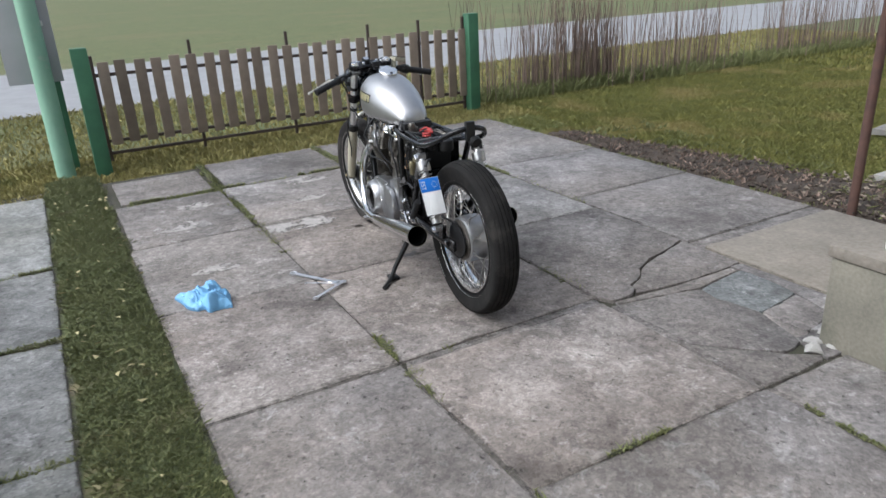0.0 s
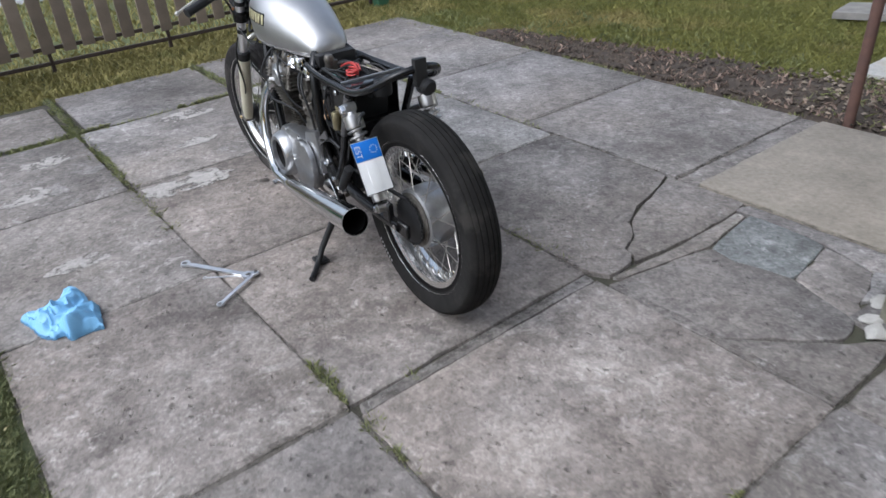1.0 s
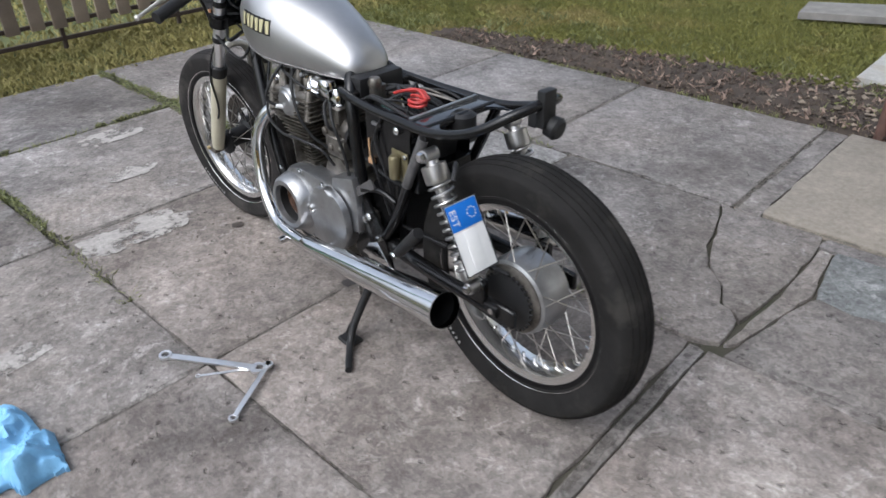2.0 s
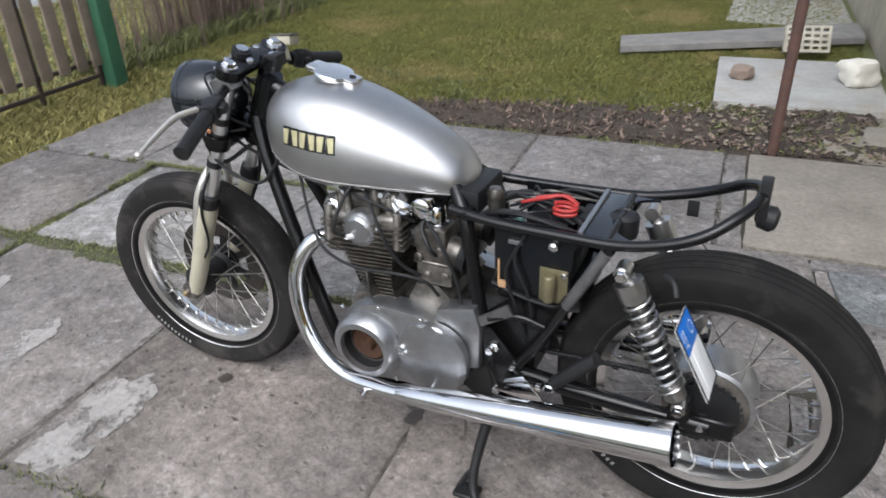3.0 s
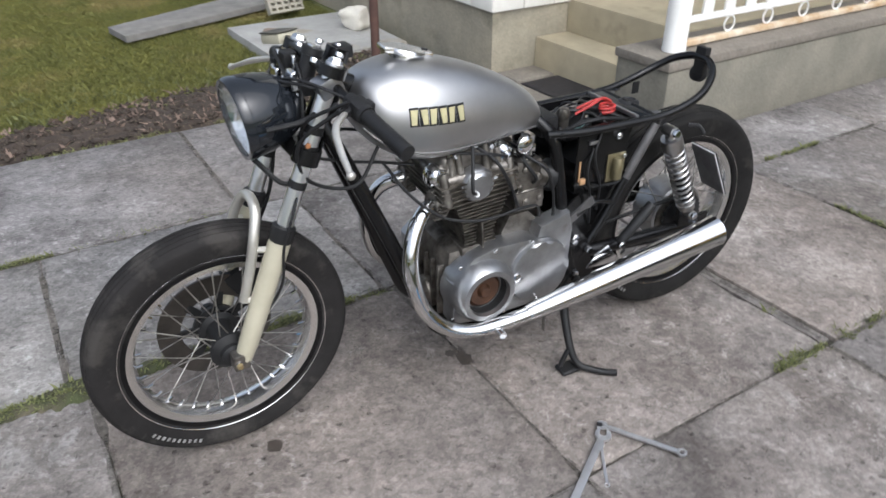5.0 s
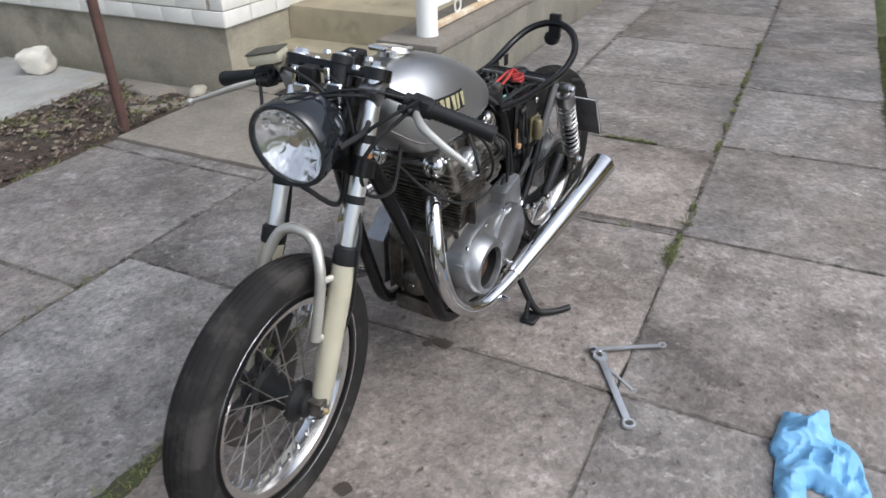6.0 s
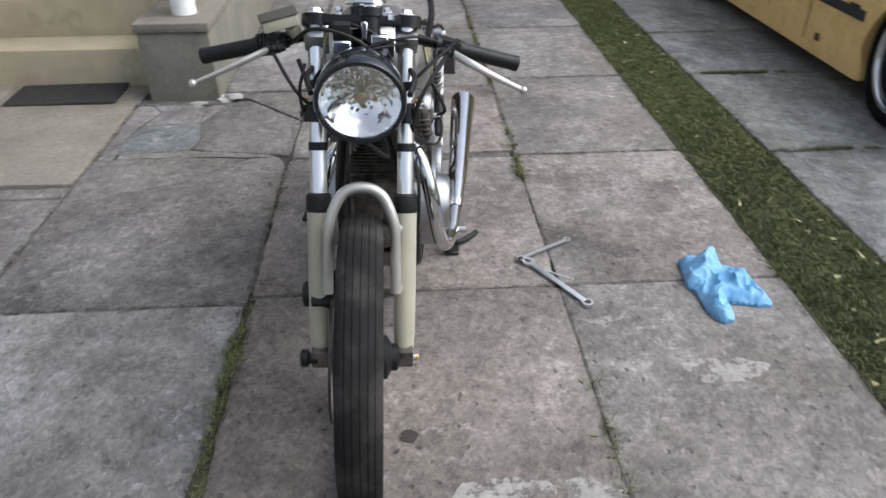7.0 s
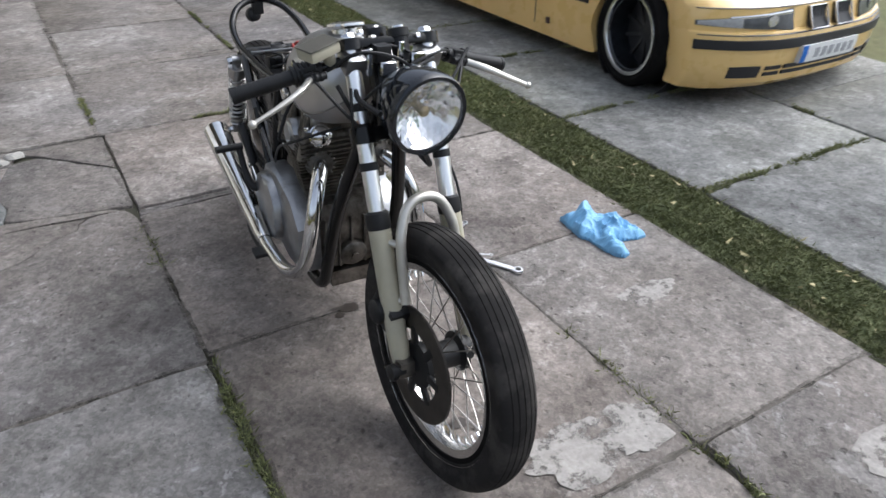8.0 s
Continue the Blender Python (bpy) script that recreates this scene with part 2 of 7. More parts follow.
ASPHALT = material("light_road", (0.27, 0.27, 0.272), (0.22, 0.22, 0.222), 3, 0.85, bump=0.4)
BLADE = material("grass_blade", (0.150, 0.145, 0.034), (0.110, 0.117, 0.029), 3.0, 0.75, island=0.28, stain=(0.215, 0.18, 0.065), stain_scale=1.1, stain_cut=0.52)
BLADEDRY = material("dry_grass_blade", (0.27, 0.235, 0.085), (0.21, 0.19, 0.065), 3.0, 0.8, island=0.28, stain=(0.17, 0.17, 0.055), stain_scale=1.4, stain_cut=0.55)
BLADEDARK = material("green_grass_blade", (0.18, 0.19, 0.074), (0.135, 0.152, 0.056), 4, 0.75, island=0.2, stain=(0.21, 0.18, 0.09), stain_scale=3, stain_cut=0.6)
BLADEDARKER = material("darker_grass_blade", (0.132, 0.140, 0.055), (0.10, 0.112, 0.042), 4, 0.75, island=0.25, stain=(0.15, 0.13, 0.065), stain_scale=3, stain_cut=0.62)
TWIG = material("bare_twig", (0.20, 0.145, 0.115), (0.13, 0.095, 0.075), 8, 0.85, island=0.35)
GREYWOOD = material("weathered_board", (0.21, 0.20, 0.185), (0.14, 0.135, 0.125), 8, 0.9, bump=0.6, bump_scale=50)
STONE = material("pale_stone", (0.40, 0.37, 0.30), (0.3, 0.28, 0.23), 12, 0.9, bump=0.8, bump_scale=40)
MATBLACK = material("black_rubber_mat", (0.028, 0.026, 0.026), (0.045, 0.04, 0.038), 20, 0.85, bump=0.6)

RUBBER = material("tyre_rubber", (0.0066, 0.0062, 0.0063), (0.010, 0.0095, 0.0094), 14, 0.80, bump=0.25, space="object",
                  stain=(0.014, 0.013, 0.0125), stain_scale=6, stain_cut=0.53, spec=0.07)
TREAD = material("dusty_tread_rubber", (0.019, 0.018, 0.0172), (0.012, 0.0115, 0.011), 11, 0.85, bump=0.3, space="object",
                 stain=(0.032, 0.030, 0.027), stain_scale=8, stain_cut=0.5, spec=0.12)
# front tyre tread, a lighter mix than the rear one
FRONTTREAD = material("lighter_front_tread_rubber", (0.025, 0.0232, 0.0226), (0.017, 0.0158, 0.0152), 11, 0.85, bump=0.3, space="object",
                     stain=(0.046, 0.0425, 0.039), stain_scale=8, stain_cut=0.5, spec=0.12)
# grey of worn brackets, also paints the lit side of a frame tube
WORNLITGREY = material("worn_and_lit_grey", (0.13, 0.126, 0.126), (0.06, 0.058, 0.058), 16, 0.45, 0.3, space="object", bump=0.15)
TANK = material("brushed_bare_steel", (0.485, 0.482, 0.482), (0.415, 0.411, 0.41), 7, 0.40, 1.0, space="object", rough_vary=0.06)
CHROME = material("chrome", (0.71, 0.715, 0.725), (0.60, 0.595, 0.59), 8, 0.09, 1.0, space="object", rough_vary=0.05)
RIM = material("dull_chrome_rim", (0.82, 0.815, 0.81), (0.74, 0.73, 0.71), 9, 0.21, 1.0, space="object", rough_vary=0.06)
FORKCHROME = material("bright_fork_chrome", (0.92, 0.92, 0.925), (0.86, 0.86, 0.86), 9, 0.30, 1.0, space="object", rough_vary=0.05)
SPOKE = material("spoke_steel", (0.5, 0.48, 0.45), (0.25, 0.235, 0.215), 20, 0.35, 1.0, space="object")
ALU = material("cast_aluminium", (0.40, 0.405, 0.415), (0.28, 0.28, 0.28), 14, 0.34, 0.92, bump=0.15, bump_scale=120, space="object",
               stain=(0.22, 0.2, 0.17), stain_scale=7, stain_cut=0.6)
ALUOLD = material("oily_aluminium", (0.27, 0.25, 0.225), (0.060, 0.054, 0.046), 20, 0.40, 0.85, bump=0.25, bump_scale=90, space="object")
BLACK = material("black_frame_paint", (0.004, 0.004, 0.0045), (0.007, 0.0068, 0.0068), 14, 0.24, space="object", bump=0.05, spec=0.4)
SATIN = material("satin_black_plastic", (0.010, 0.010, 0.011), (0.016, 0.016, 0.016), 18, 0.48, space="object", bump=0.1, spec=0.35)
GLOSSBLACK = material("gloss_black_shell", (0.010, 0.012, 0.015), (0.014, 0.016, 0.02), 5, 0.06, space="object", coat=0.25, rough_vary=0.03)
CREAM = material("cream_fork_paint", (0.43, 0.40, 0.305), (0.36, 0.335, 0.25), 10, 0.4, space="object", bump=0.08, stain=(0.33, 0.3, 0.23), stain_scale=9, stain_cut=0.62)
RED = material("red_cable", (0.38, 0.034, 0.03), (0.28, 0.025, 0.021), 20, 0.45)
TEAL = material("pale_teal_plug", (0.28, 0.48, 0.45), None, 20, 0.5)
RELAYGOLD = material("dull_olive_can", (0.20, 0.175, 0.10), (0.14, 0.12, 0.07), 20, 0.4, 0.5, space="object")
SPRING = material("satin_spring_steel", (0.52, 0.51, 0.50), (0.40, 0.39, 0.38), 20, 0.32, 1.0, space="object")
BRASS = material("old_brass", (0.42, 0.33, 0.17), (0.28, 0.22, 0.12), 20, 0.45, 0.7, space="object")
COPPER = material("rusty_rotor", (0.11, 0.055, 0.032), (0.055, 0.032, 0.023), 18, 0.5, 0.6, space="object", bump=0.2)
AMBER = material("amber_lens", (0.42, 0.19, 0.085), None, 10, 0.25, space="object")
BADGEGOLD = material("badge_gold", (0.60, 0.55, 0.33), None, 30, 0.4, 0.5)
PLATEWHITE = material("plate_white", (0.78, 0.78, 0.76), (0.7, 0.7, 0.69), 15, 0.4)
PLATEBLUE = material("plate_blue", (0.02, 0.17, 0.62), None, 15, 0.4)
MIRROR = material("reflector", (0.98, 0.98, 0.975), (0.96, 0.96, 0.955), 10, 0.05, 1.0, rough_vary=0.02)
STEEL = material("wrench_steel", (0.72, 0.725, 0.735), (0.6, 0.6, 0.61), 25, 0.34, 0.9, space="object", rough_vary=0.05)
NITRILE = material("blue_nitrile", (0.21, 0.44, 0.68), (0.16, 0.37, 0.61), 14, 0.42, bump=0.6, bump_scale=55)
OIL = material("oil_stain", (0.045, 0.036, 0.03), (0.07, 0.06, 0.05), 20, 0.4)
YELLOW = material("car_yellow", (0.78, 0.53, 0.20), (0.74, 0.50, 0.185), 3, 0.28, coat=0.6, rough_vary=0.05, stain=(0.68, 0.46, 0.18), stain_scale=3, stain_cut=0.62)
TRIM = material("car_black_trim", (0.02, 0.02, 0.022), None, 10, 0.45)
HEADGLASS = material("clear_lamp_glass", (0.10, 0.105, 0.11), (0.05, 0.053, 0.056), 18, 0.10, coat=0.8, rough_vary=0.03)
MARKERGLASS = material("pale_marker_glass", (0.42, 0.42, 0.41), (0.3, 0.3, 0.3), 30, 0.15, coat=0.6, rough_vary=0.03)
DARKGLASS = material("dark_car_glass", (0.02, 0.025, 0.028), None, 5, 0.06, coat=0.4, rough_vary=0.02)
SIGNGREY = material("grey_sheet", (0.42, 0.42, 0.43), (0.36, 0.36, 0.37), 3, 0.6)


BARREL = material("dark_polished_barrel", (0.10, 0.11, 0.13), (0.06, 0.065, 0.075), 10, 0.3, 0.9, space="object")
LENS = bpy.data.materials.new("thin_lamp_glass")
LENS.use_nodes = True
ln, ll_ = LENS.node_tree.nodes, LENS.node_tree.links
lt, lg, lm = ln.new("ShaderNodeBsdfTransparent"), ln.new("ShaderNodeBsdfGlossy"), ln.new("ShaderNodeMixShader")
lg.inputs["Roughness"].default_value = 0.03
lm.inputs[0].default_value = 0.07
ll_.new(lt.outputs[0], lm.inputs[1])
ll_.new(lg.outputs[0], lm.inputs[2])
# a little white diffuse colour mixed in to brighten the lens
whitish, haze = ln.new("ShaderNodeBsdfDiffuse"), ln.new("ShaderNodeMixShader")
whitish.inputs["Color"].default_value = (0.85, 0.86, 0.86, 1)
haze.inputs[0].default_value = 0.03
ll_.new(lm.outputs[0], haze.inputs[1])
ll_.new(whitish.outputs[0], haze.inputs[2])
ll_.new(haze.outputs[0], ln["Material Output"].inputs[0])


# ---- building helpers ----
def finish(bm, name, mat, smooth=40):
    bmesh.ops.recalc_face_normals(bm, faces=bm.faces)
    me = bpy.data.meshes.new(name)
    bm.to_mesh(me)
    bm.free()
    me.materials.append(mat)
    if smooth:
        me.polygons.foreach_set("use_smooth", [True] * len(me.polygons))
        me.set_sharp_from_angle(angle=radians(smooth))
    return me


def part(name, bm, mat, parent, label="", smooth=40):
    """One mesh object under a thing or a part."""
    ob = new(name, finish(bm, name, mat, smooth))
    ob.parent = parent
    if label:
        ob["label"] = label
    return ob


def pieces(name, bm, mat, parent, label=""):
    """Each separate piece of bm as a mesh object of its own."""
    seen = set()
    bm.verts.ensure_lookup_table()
    for v in bm.verts[:]:
        if v in seen:
            continue
        island, todo = [], [v]
        seen.add(v)
        while todo:
            q = todo.pop()
            island.append(q)
            for e in q.link_edges:
                o = e.other_vert(q)
                if o not in seen:
                    seen.add(o)
                    todo.append(o)
        single = bmesh.new()
        made = {q: single.verts.new(q.co) for q in island}
        for f in {f for q in island for f in q.link_faces}:
            single.faces.new([made[q] for q in f.verts])
        part(name, single, mat, parent, label)
    bm.free()


def thing(name, label, category, m=None, group="", kind=""):
    ob = new(name)
    ob.empty_display_size = 0.05
    if m is not None:
        ob.matrix_basis = m
    return tagged(ob, label, category, group, kind)


def mesh_thing(name, bm, mat, label, category="", group="", kind="", m=None, smooth=40):
    ob = new(name, finish(bm, name, mat, smooth))
    if m is not None:
        ob.matrix_basis = m
    return tagged(ob, label, category, group, kind)


def add_box(bm, x0, x1, y0, y1, z0, z1, bevel=0.0, segs=2, m=None):
    r = bmesh.ops.create_cube(bm, size=1.0)
    vs = r["verts"]
    for v in vs:
        v.co = Vector((x0 if v.co.x < 0 else x1, y0 if v.co.y < 0 else y1, z0 if v.co.z < 0 else z1))
    if bevel:
        es = list({e for v in vs for e in v.link_edges})
        vs = bmesh.ops.bevel(bm, geom=es, offset=bevel, segments=segs, profile=0.6, affect="EDGES")["verts"]
        vs = list({v for v in vs})
    if m is not None:
        bmesh.ops.transform(bm, matrix=m, verts=list({v for v in vs}))
    return vs


def box(x0, x1, y0, y1, z0, z1, bevel=0.003, m=None):
    bm = bmesh.new()
    add_box(bm, x0, x1, y0, y1, z0, z1, bevel)
    if m is not None:
        bm.transform(m)
    return bm


def add_rings(bm, rings, closed=False, caps=True):
    vs = [[bm.verts.new(p) for p in ring] for ring in rings]
    n = len(vs[0])
    for a, b in zip(vs, vs[1:] + (vs[:1] if closed else [])):
        for i in range(n):
            bm.faces.new((a[i], a[(i + 1) % n], b[(i + 1) % n], b[i]))
    if caps and not closed:
        bm.faces.new(vs[0][::-1])
        bm.faces.new(vs[-1])
    return vs


def curve_points(pts, steps=6):
    """A smooth line through the points (Catmull-Rom)."""
    p = [Vector(q) for q in pts]
    if len(p) < 3:
        return p
    p = [p[0] * 2 - p[1]] + p + [p[-1] * 2 - p[-2]]
    out = []
    for i in range(1, len(p) - 2):
        a, b, c, d = p[i - 1:i + 3]
        for k in range(steps):
            t = k / steps
            out.append(0.5 * (2 * b + (c - a) * t + (2 * a - 5 * b + 4 * c - d) * t * t + (3 * b - a - 3 * c + d) * t ** 3))
    return out + [p[-2]]


def add_tube(bm, pts, r, segs=10, steps=6, closed=False, squash=1.0, caps=True):
    """A round bar along a smooth line; r may be one radius or one for each given point."""
    line = curve_points(pts, steps) if steps > 1 else [Vector(q) for q in pts]
    if isinstance(r, (int, float)):
        radii = [r] * len(line)
    else:
        radii = list(np.interp(np.linspace(0, 1, len(line)), np.linspace(0, 1, len(r)), r))
    rings, side = [], None
    for i, p in enumerate(line):
        t = (line[min(i + 1, len(line) - 1)] - line[max(i - 1, 0)]).normalized()
        if side is None:
            side = t.orthogonal().normalized()
        side = (side - t * side.dot(t)).normalized()
        up = t.cross(side)
        rings.append([p + (side * math.cos(a) + up * math.sin(a) * squash) * radii[i] for a in np.arange(segs) * 2 * math.pi / segs])
    add_rings(bm, rings, closed, caps)


def tube(pts, r, segs=10, steps=6, m=None, squash=1.0):
    bm = bmesh.new()
    add_tube(bm, pts, r, segs, steps, squash=squash)
    if m is not None:
        bm.transform(m)
    return bm


def add_lathe(bm, profile, segs=32, m=None, closed=False):
    """Turn a profile of (radius, height) round z; m then lays it in place."""
    m = m or Matrix()
    rings = [[m @ Vector((r * math.cos(a), r * math.sin(a), h)) for a in np.arange(segs) * 2 * math.pi / segs] for r, h in profile]
    add_rings(bm, rings, closed, caps=not closed)


def lathe(profile, segs=32, m=None, closed=False):
    bm = bmesh.new()
    add_lathe(bm, profile, segs, m, closed)
    return bm


def axis_to(origin, direction):
    """A frame whose z points along direction."""
    return Matrix.Translation(origin) @ Vector(direction).to_track_quat("Z", "Y").to_matrix().to_4x4()


def prism(outline, z0, z1, bevel=0.0, m=None):
    """An upright solid over a flat outline of (x, y)."""
    bm = bmesh.new()
    lo = [bm.verts.new((x, y, z0)) for x, y in outline]
    hi = [bm.verts.new((x, y, z1)) for x, y in outline]
    n = len(lo)
    bm.faces.new(lo[::-1])
    top = bm.faces.new(hi)
    for i in range(n):
        bm.faces.new((lo[i], lo[(i + 1) % n], hi[(i + 1) % n], hi[i]))
    if bevel:
        bmesh.ops.bevel(bm, geom=list(top.edges), offset=bevel, segments=2, profile=0.6, affect="EDGES")
    if m is not None:
        bm.transform(m)
    return bm


def blades(name, points, mat, label, h=(0.02, 0.05), w=0.004, lean=0.5, seed=1, category="grass"):
    """Many small grass blades at the given (x, y, z), one mesh."""
    rng = np.random.default_rng(seed)
    p = np.asarray(points, float)
    n = len(p)
    a, b = rng.uniform(0, 2 * np.pi, n), rng.uniform(0, 2 * np.pi, n)
    hh = rng.uniform(h[0], h[1], n)
    side = np.stack([np.cos(a), np.sin(a), np.zeros(n)], 1) * w * rng.uniform(0.6, 1.4, (n, 1))
    tip = np.stack([np.cos(b) * lean * hh * rng.uniform(0, 1.6, n), np.sin(b) * lean * hh * rng.uniform(0, 1.6, n), hh], 1)
    mid = p + tip * np.array([0.35, 0.35, 0.6])
    v = np.stack([p - side, p + side, mid + side * 0.7, p + tip, mid - side * 0.7], 1).reshape(-1, 3)
    i = np.arange(n)[:, None] * 5
    me = bpy.data.meshes.new(name)
    me.from_pydata(v.tolist(), [], (i + np.array([[0, 1, 2, 3, 4]])).tolist())
    me.materials.append(mat)
    return tagged(new(name, me), label, category, kind="stuff")


# ---- ground and paving ----
rng = random.Random(4)


def sheet(x0, x1, y0, y1, z, nx=1, ny=1, hump=0.0, rough=0.0, seed=0):
    bm = bmesh.new()
    vs = [[bm.verts.new((x0 + (x1 - x0) * i / nx, y0 + (y1 - y0) * j / ny, 0)) for i in range(nx + 1)] for j in range(ny + 1)]
    for j in range(ny):
        for i in range(nx):
            bm.faces.new((vs[j][i], vs[j][i + 1], vs[j + 1][i + 1], vs[j + 1][i]))
    for j, row in enumerate(vs):
        for i, v in enumerate(row):
            edge = min(i, nx - i, j, ny - j)
            s = 4 * (i / nx) * (1 - i / nx) if nx > 1 else 0
            v.co.z = z + hump * s + (rough * noise.noise(Vector((v.co.x * 9 + seed, v.co.y * 9, 0.3))) if edge else -0.012)
    return bm


mesh_thing("ground", sheet(-400, 400, -400, 400, -0.045), GROUND, "yellow-green grassy ground reaching to the horizon", "ground", kind="structure", smooth=0)
mesh_thing("road", sheet(-200, 200, 10.5, 16.6, -0.03), ASPHALT, "pale grey asphalt road beyond the fence", "road", kind="structure", smooth=0)
mesh_thing("bedding", sheet(-2.9, 3.97, -3.2, 6.12, -0.035), JOINT, "dark mossy soil in the joints under the paving", "soil", kind="structure", smooth=0)

pavement = mesh_thing("pavement", sheet(-2.86, 3.93, -3.1, 6.05, -0.0044), JOINT, "old cracked grey concrete paving slabs with mossy joints", "paving", kind="structure", smooth=0)


def slab(outline, mat=CONCRETE, lift=0.0, gap=0.0014, wander=0.0055, name="slab"):
    """One paving slab over a convex outline, with worn, uneven edges and a rounded rim."""
    pts = [Vector((x, y)) for x, y in outline]
    mid = sum(pts, Vector((0, 0))) / len(pts)
    rim = []
    n = len(pts)
    for i in range(n):
        a, b = pts[i], pts[(i + 1) % n]
        k = max(2, int((b - a).length / 0.045))
        side = Vector((-(b - a).y, (b - a).x)).normalized()
        for j in range(k):
            p = a.lerp(b, j / k) + side * gap
            if j == 0:
                p += (mid - p).normalized() * 0.006
            q = Vector((p.x * 7, p.y * 7, 0.5 + lift * 90))
            rim.append(p + side * (noise.noise(q) * wander + max(0.0, noise.noise(q * 3.1) - 0.05) * wander * 1.7))
    tx, ty = rng.uniform(-0.002, 0.002), rng.uniform(-0.002, 0.002)
    bm = bmesh.new()

    def ring(inset, z):
        out = []
        for p in rim:
            d = (mid - p).normalized() * inset
            q = p + d
            out.append(bm.verts.new((q.x, q.y, z + lift + tx * (q.x - mid.x) + ty * (q.y - mid.y))))
        return out
    rings = [ring(0, -0.06), ring(0, -0.004), ring(0.0015, -0.0012), ring(0.0045, 0.0)]
    k = len(rim)
    for a, b in zip(rings, rings[1:]):
        for i in range(k):
            bm.faces.new((a[i], a[(i + 1) % k], b[(i + 1) % k], b[i]))
    bm.faces.new(rings[-1])
    return part(name, bm, mat, pavement, smooth=50)


def rect(x0, x1, y0, y1):
    return [(x0, y0), (x1, y0), (x1, y1), (x0, y1)]


def column(x0, x1, seams, mat=CONCRETE):
    for a, b in zip(seams, seams[1:]):
        slab(rect(x0, x1, a, b), mat, rng.uniform(-0.002, 0.002))


column(0.20, 0.969, [-3.1, -2.0, -0.96, 0.06, 1.09, 2.11])
column(0.20, 0.969, [2.11, 3.13], WARMSLAB)
column(0.20, 0.969, [3.13, 4.16], PALEWARM)
slab(rect(0.22, 0.955, 4.163, 5.16), lift=0.002)
slab(rect(0.27, 0.93, 5.25, 5.93), lift=-0.004)
column(0.969, 2.0, [-3.1, -1.9, -0.87, 0.16, 1.21])
slab([(0.97, 1.21), (1.98, 1.208), (1.99, 2.078), (0.97, 2.062)], WARMSLAB, lift=0.003)
slab([(0.985, 2.066), (1.99, 2.084), (1.995, 2.132), (1.3, 2.12), (0.985, 2.11)], CONCRETE, -0.004, gap=0.0018, wander=0.004)
slab([(0.97, 2.118), (1.3, 2.124), (2.0, 2.138), (2.0, 3.13), (0.97, 3.13)], WARMSLAB)
slab(rect(0.97, 1.992, 3.13, 4.15), WARMSLAB, wander=0.008)
slab(rect(0.975, 1.990, 4.15, 5.19), CONCRETE, wander=0.008)
slab(rect(1.03, 2.0, 5.21, 6.1), lift=-0.005)
slab(rect(2.014, 2.88, 3.17, 4.2), MIDSLAB, 0.001, wander=0.008)
slab(rect(2.018, 2.88, 4.2, 5.24), MIDSLAB, -0.001, wander=0.008)
slab(rect(2.03, 2.88, 5.28, 6.12), lift=-0.003)
column(2.885, 3.95, [2.4, 3.41, 4.41, 5.4, 6.12], FARSLAB)
slab(rect(2.885, 3.94, 1.36, 2.285), PALE, 0.010)
slab(rect(2.885, 3.94, 2.29, 2.395), CONCRETE, -0.004)
# cracked slab and the broken corner by the porch
slab([(2.005, 2.145), (2.04, 2.062), (2.175, 2.066), (2.215, 2.10), (2.225, 2.145), (2.33, 2.19), (2.41, 2.27), (2.55, 2.34), (2.66, 2.365), (2.81, 2.415), (2.88, 2.445), (2.88, 3.165), (2.005, 3.165)], DARKSLAB, 0.003, gap=0.0010, wander=0.004)
slab([(2.178, 2.064), (2.40, 2.035), (2.62, 2.03), (2.75, 2.028), (2.88, 2.05), (2.88, 2.442), (2.81, 2.412), (2.66, 2.362), (2.55, 2.337), (2.41, 2.267), (2.33, 2.187), (2.228, 2.14), (2.218, 2.098)], DARKSLAB, 0.0, gap=0.0012, wander=0.004)
slab([(2.045, 2.055), (2.075, 2.026), (2.25, 1.987), (2.41, 1.957), (2.48, 1.944), (2.60, 1.965), (2.79, 1.985), (2.79, 2.03), (2.62, 2.025), (2.40, 2.029)], CONCRETE, -0.003, gap=0.0015, wander=0.004)
slab([(2.0, 2.03), (2.06, 2.02), (2.25, 1.982), (2.41, 1.95), (2.468, 1.93), (2.45, 1.82), (2.492, 1.62), (2.405, 1.36), (2.29, 1.335), (2.14, 1.49), (1.995, 1.63)], DARKSLAB, -0.003, gap=0.0036, wander=0.006)
slab([(2.476, 1.936), (2.60, 1.957), (2.803, 1.98), (2.806, 1.80), (2.785, 1.66), (2.63, 1.636), (2.498, 1.622), (2.455, 1.82)], BLUISH, -0.004, gap=0.003, wander=0.004)
slab([(2.80, 2.045), (2.872, 2.035), (2.872, 1.37), (2.80, 1.37), (2.735, 1.46), (2.785, 1.655), (2.81, 1.80), (2.805, 1.97)], CONCRETE, -0.002, gap=0.002, wander=0.005)
slab([(2.502, 1.618), (2.64, 1.628), (2.775, 1.655), (2.725, 1.465), (2.62, 1.42), (2.51, 1.40)], FARSLAB, -0.004, gap=0.0035, wander=0.005)
slab([(2.495, 1.615), (2.505, 1.395), (2.45, 1.375), (2.41, 1.36)], CONCRETE, -0.004, gap=0.003, wander=0.005)
slab([(2.515, 1.393), (2.62, 1.412), (2.73, 1.455), (2.795, 1.368), (2.62, 1.378)], MIDSLAB, -0.003, gap=0.005, wander=0.006)
slab([(1.985, 1.21), (2.36, 1.22), (2.385, 1.25), (2.28, 1.325), (2.13, 1.48), (1.99, 1.62)], DARKSLAB, -0.003, gap=0.0022, wander=0.005)
column(1.99, 2.452, [-3.1, -1.95, -0.9, 0.12, 1.2])
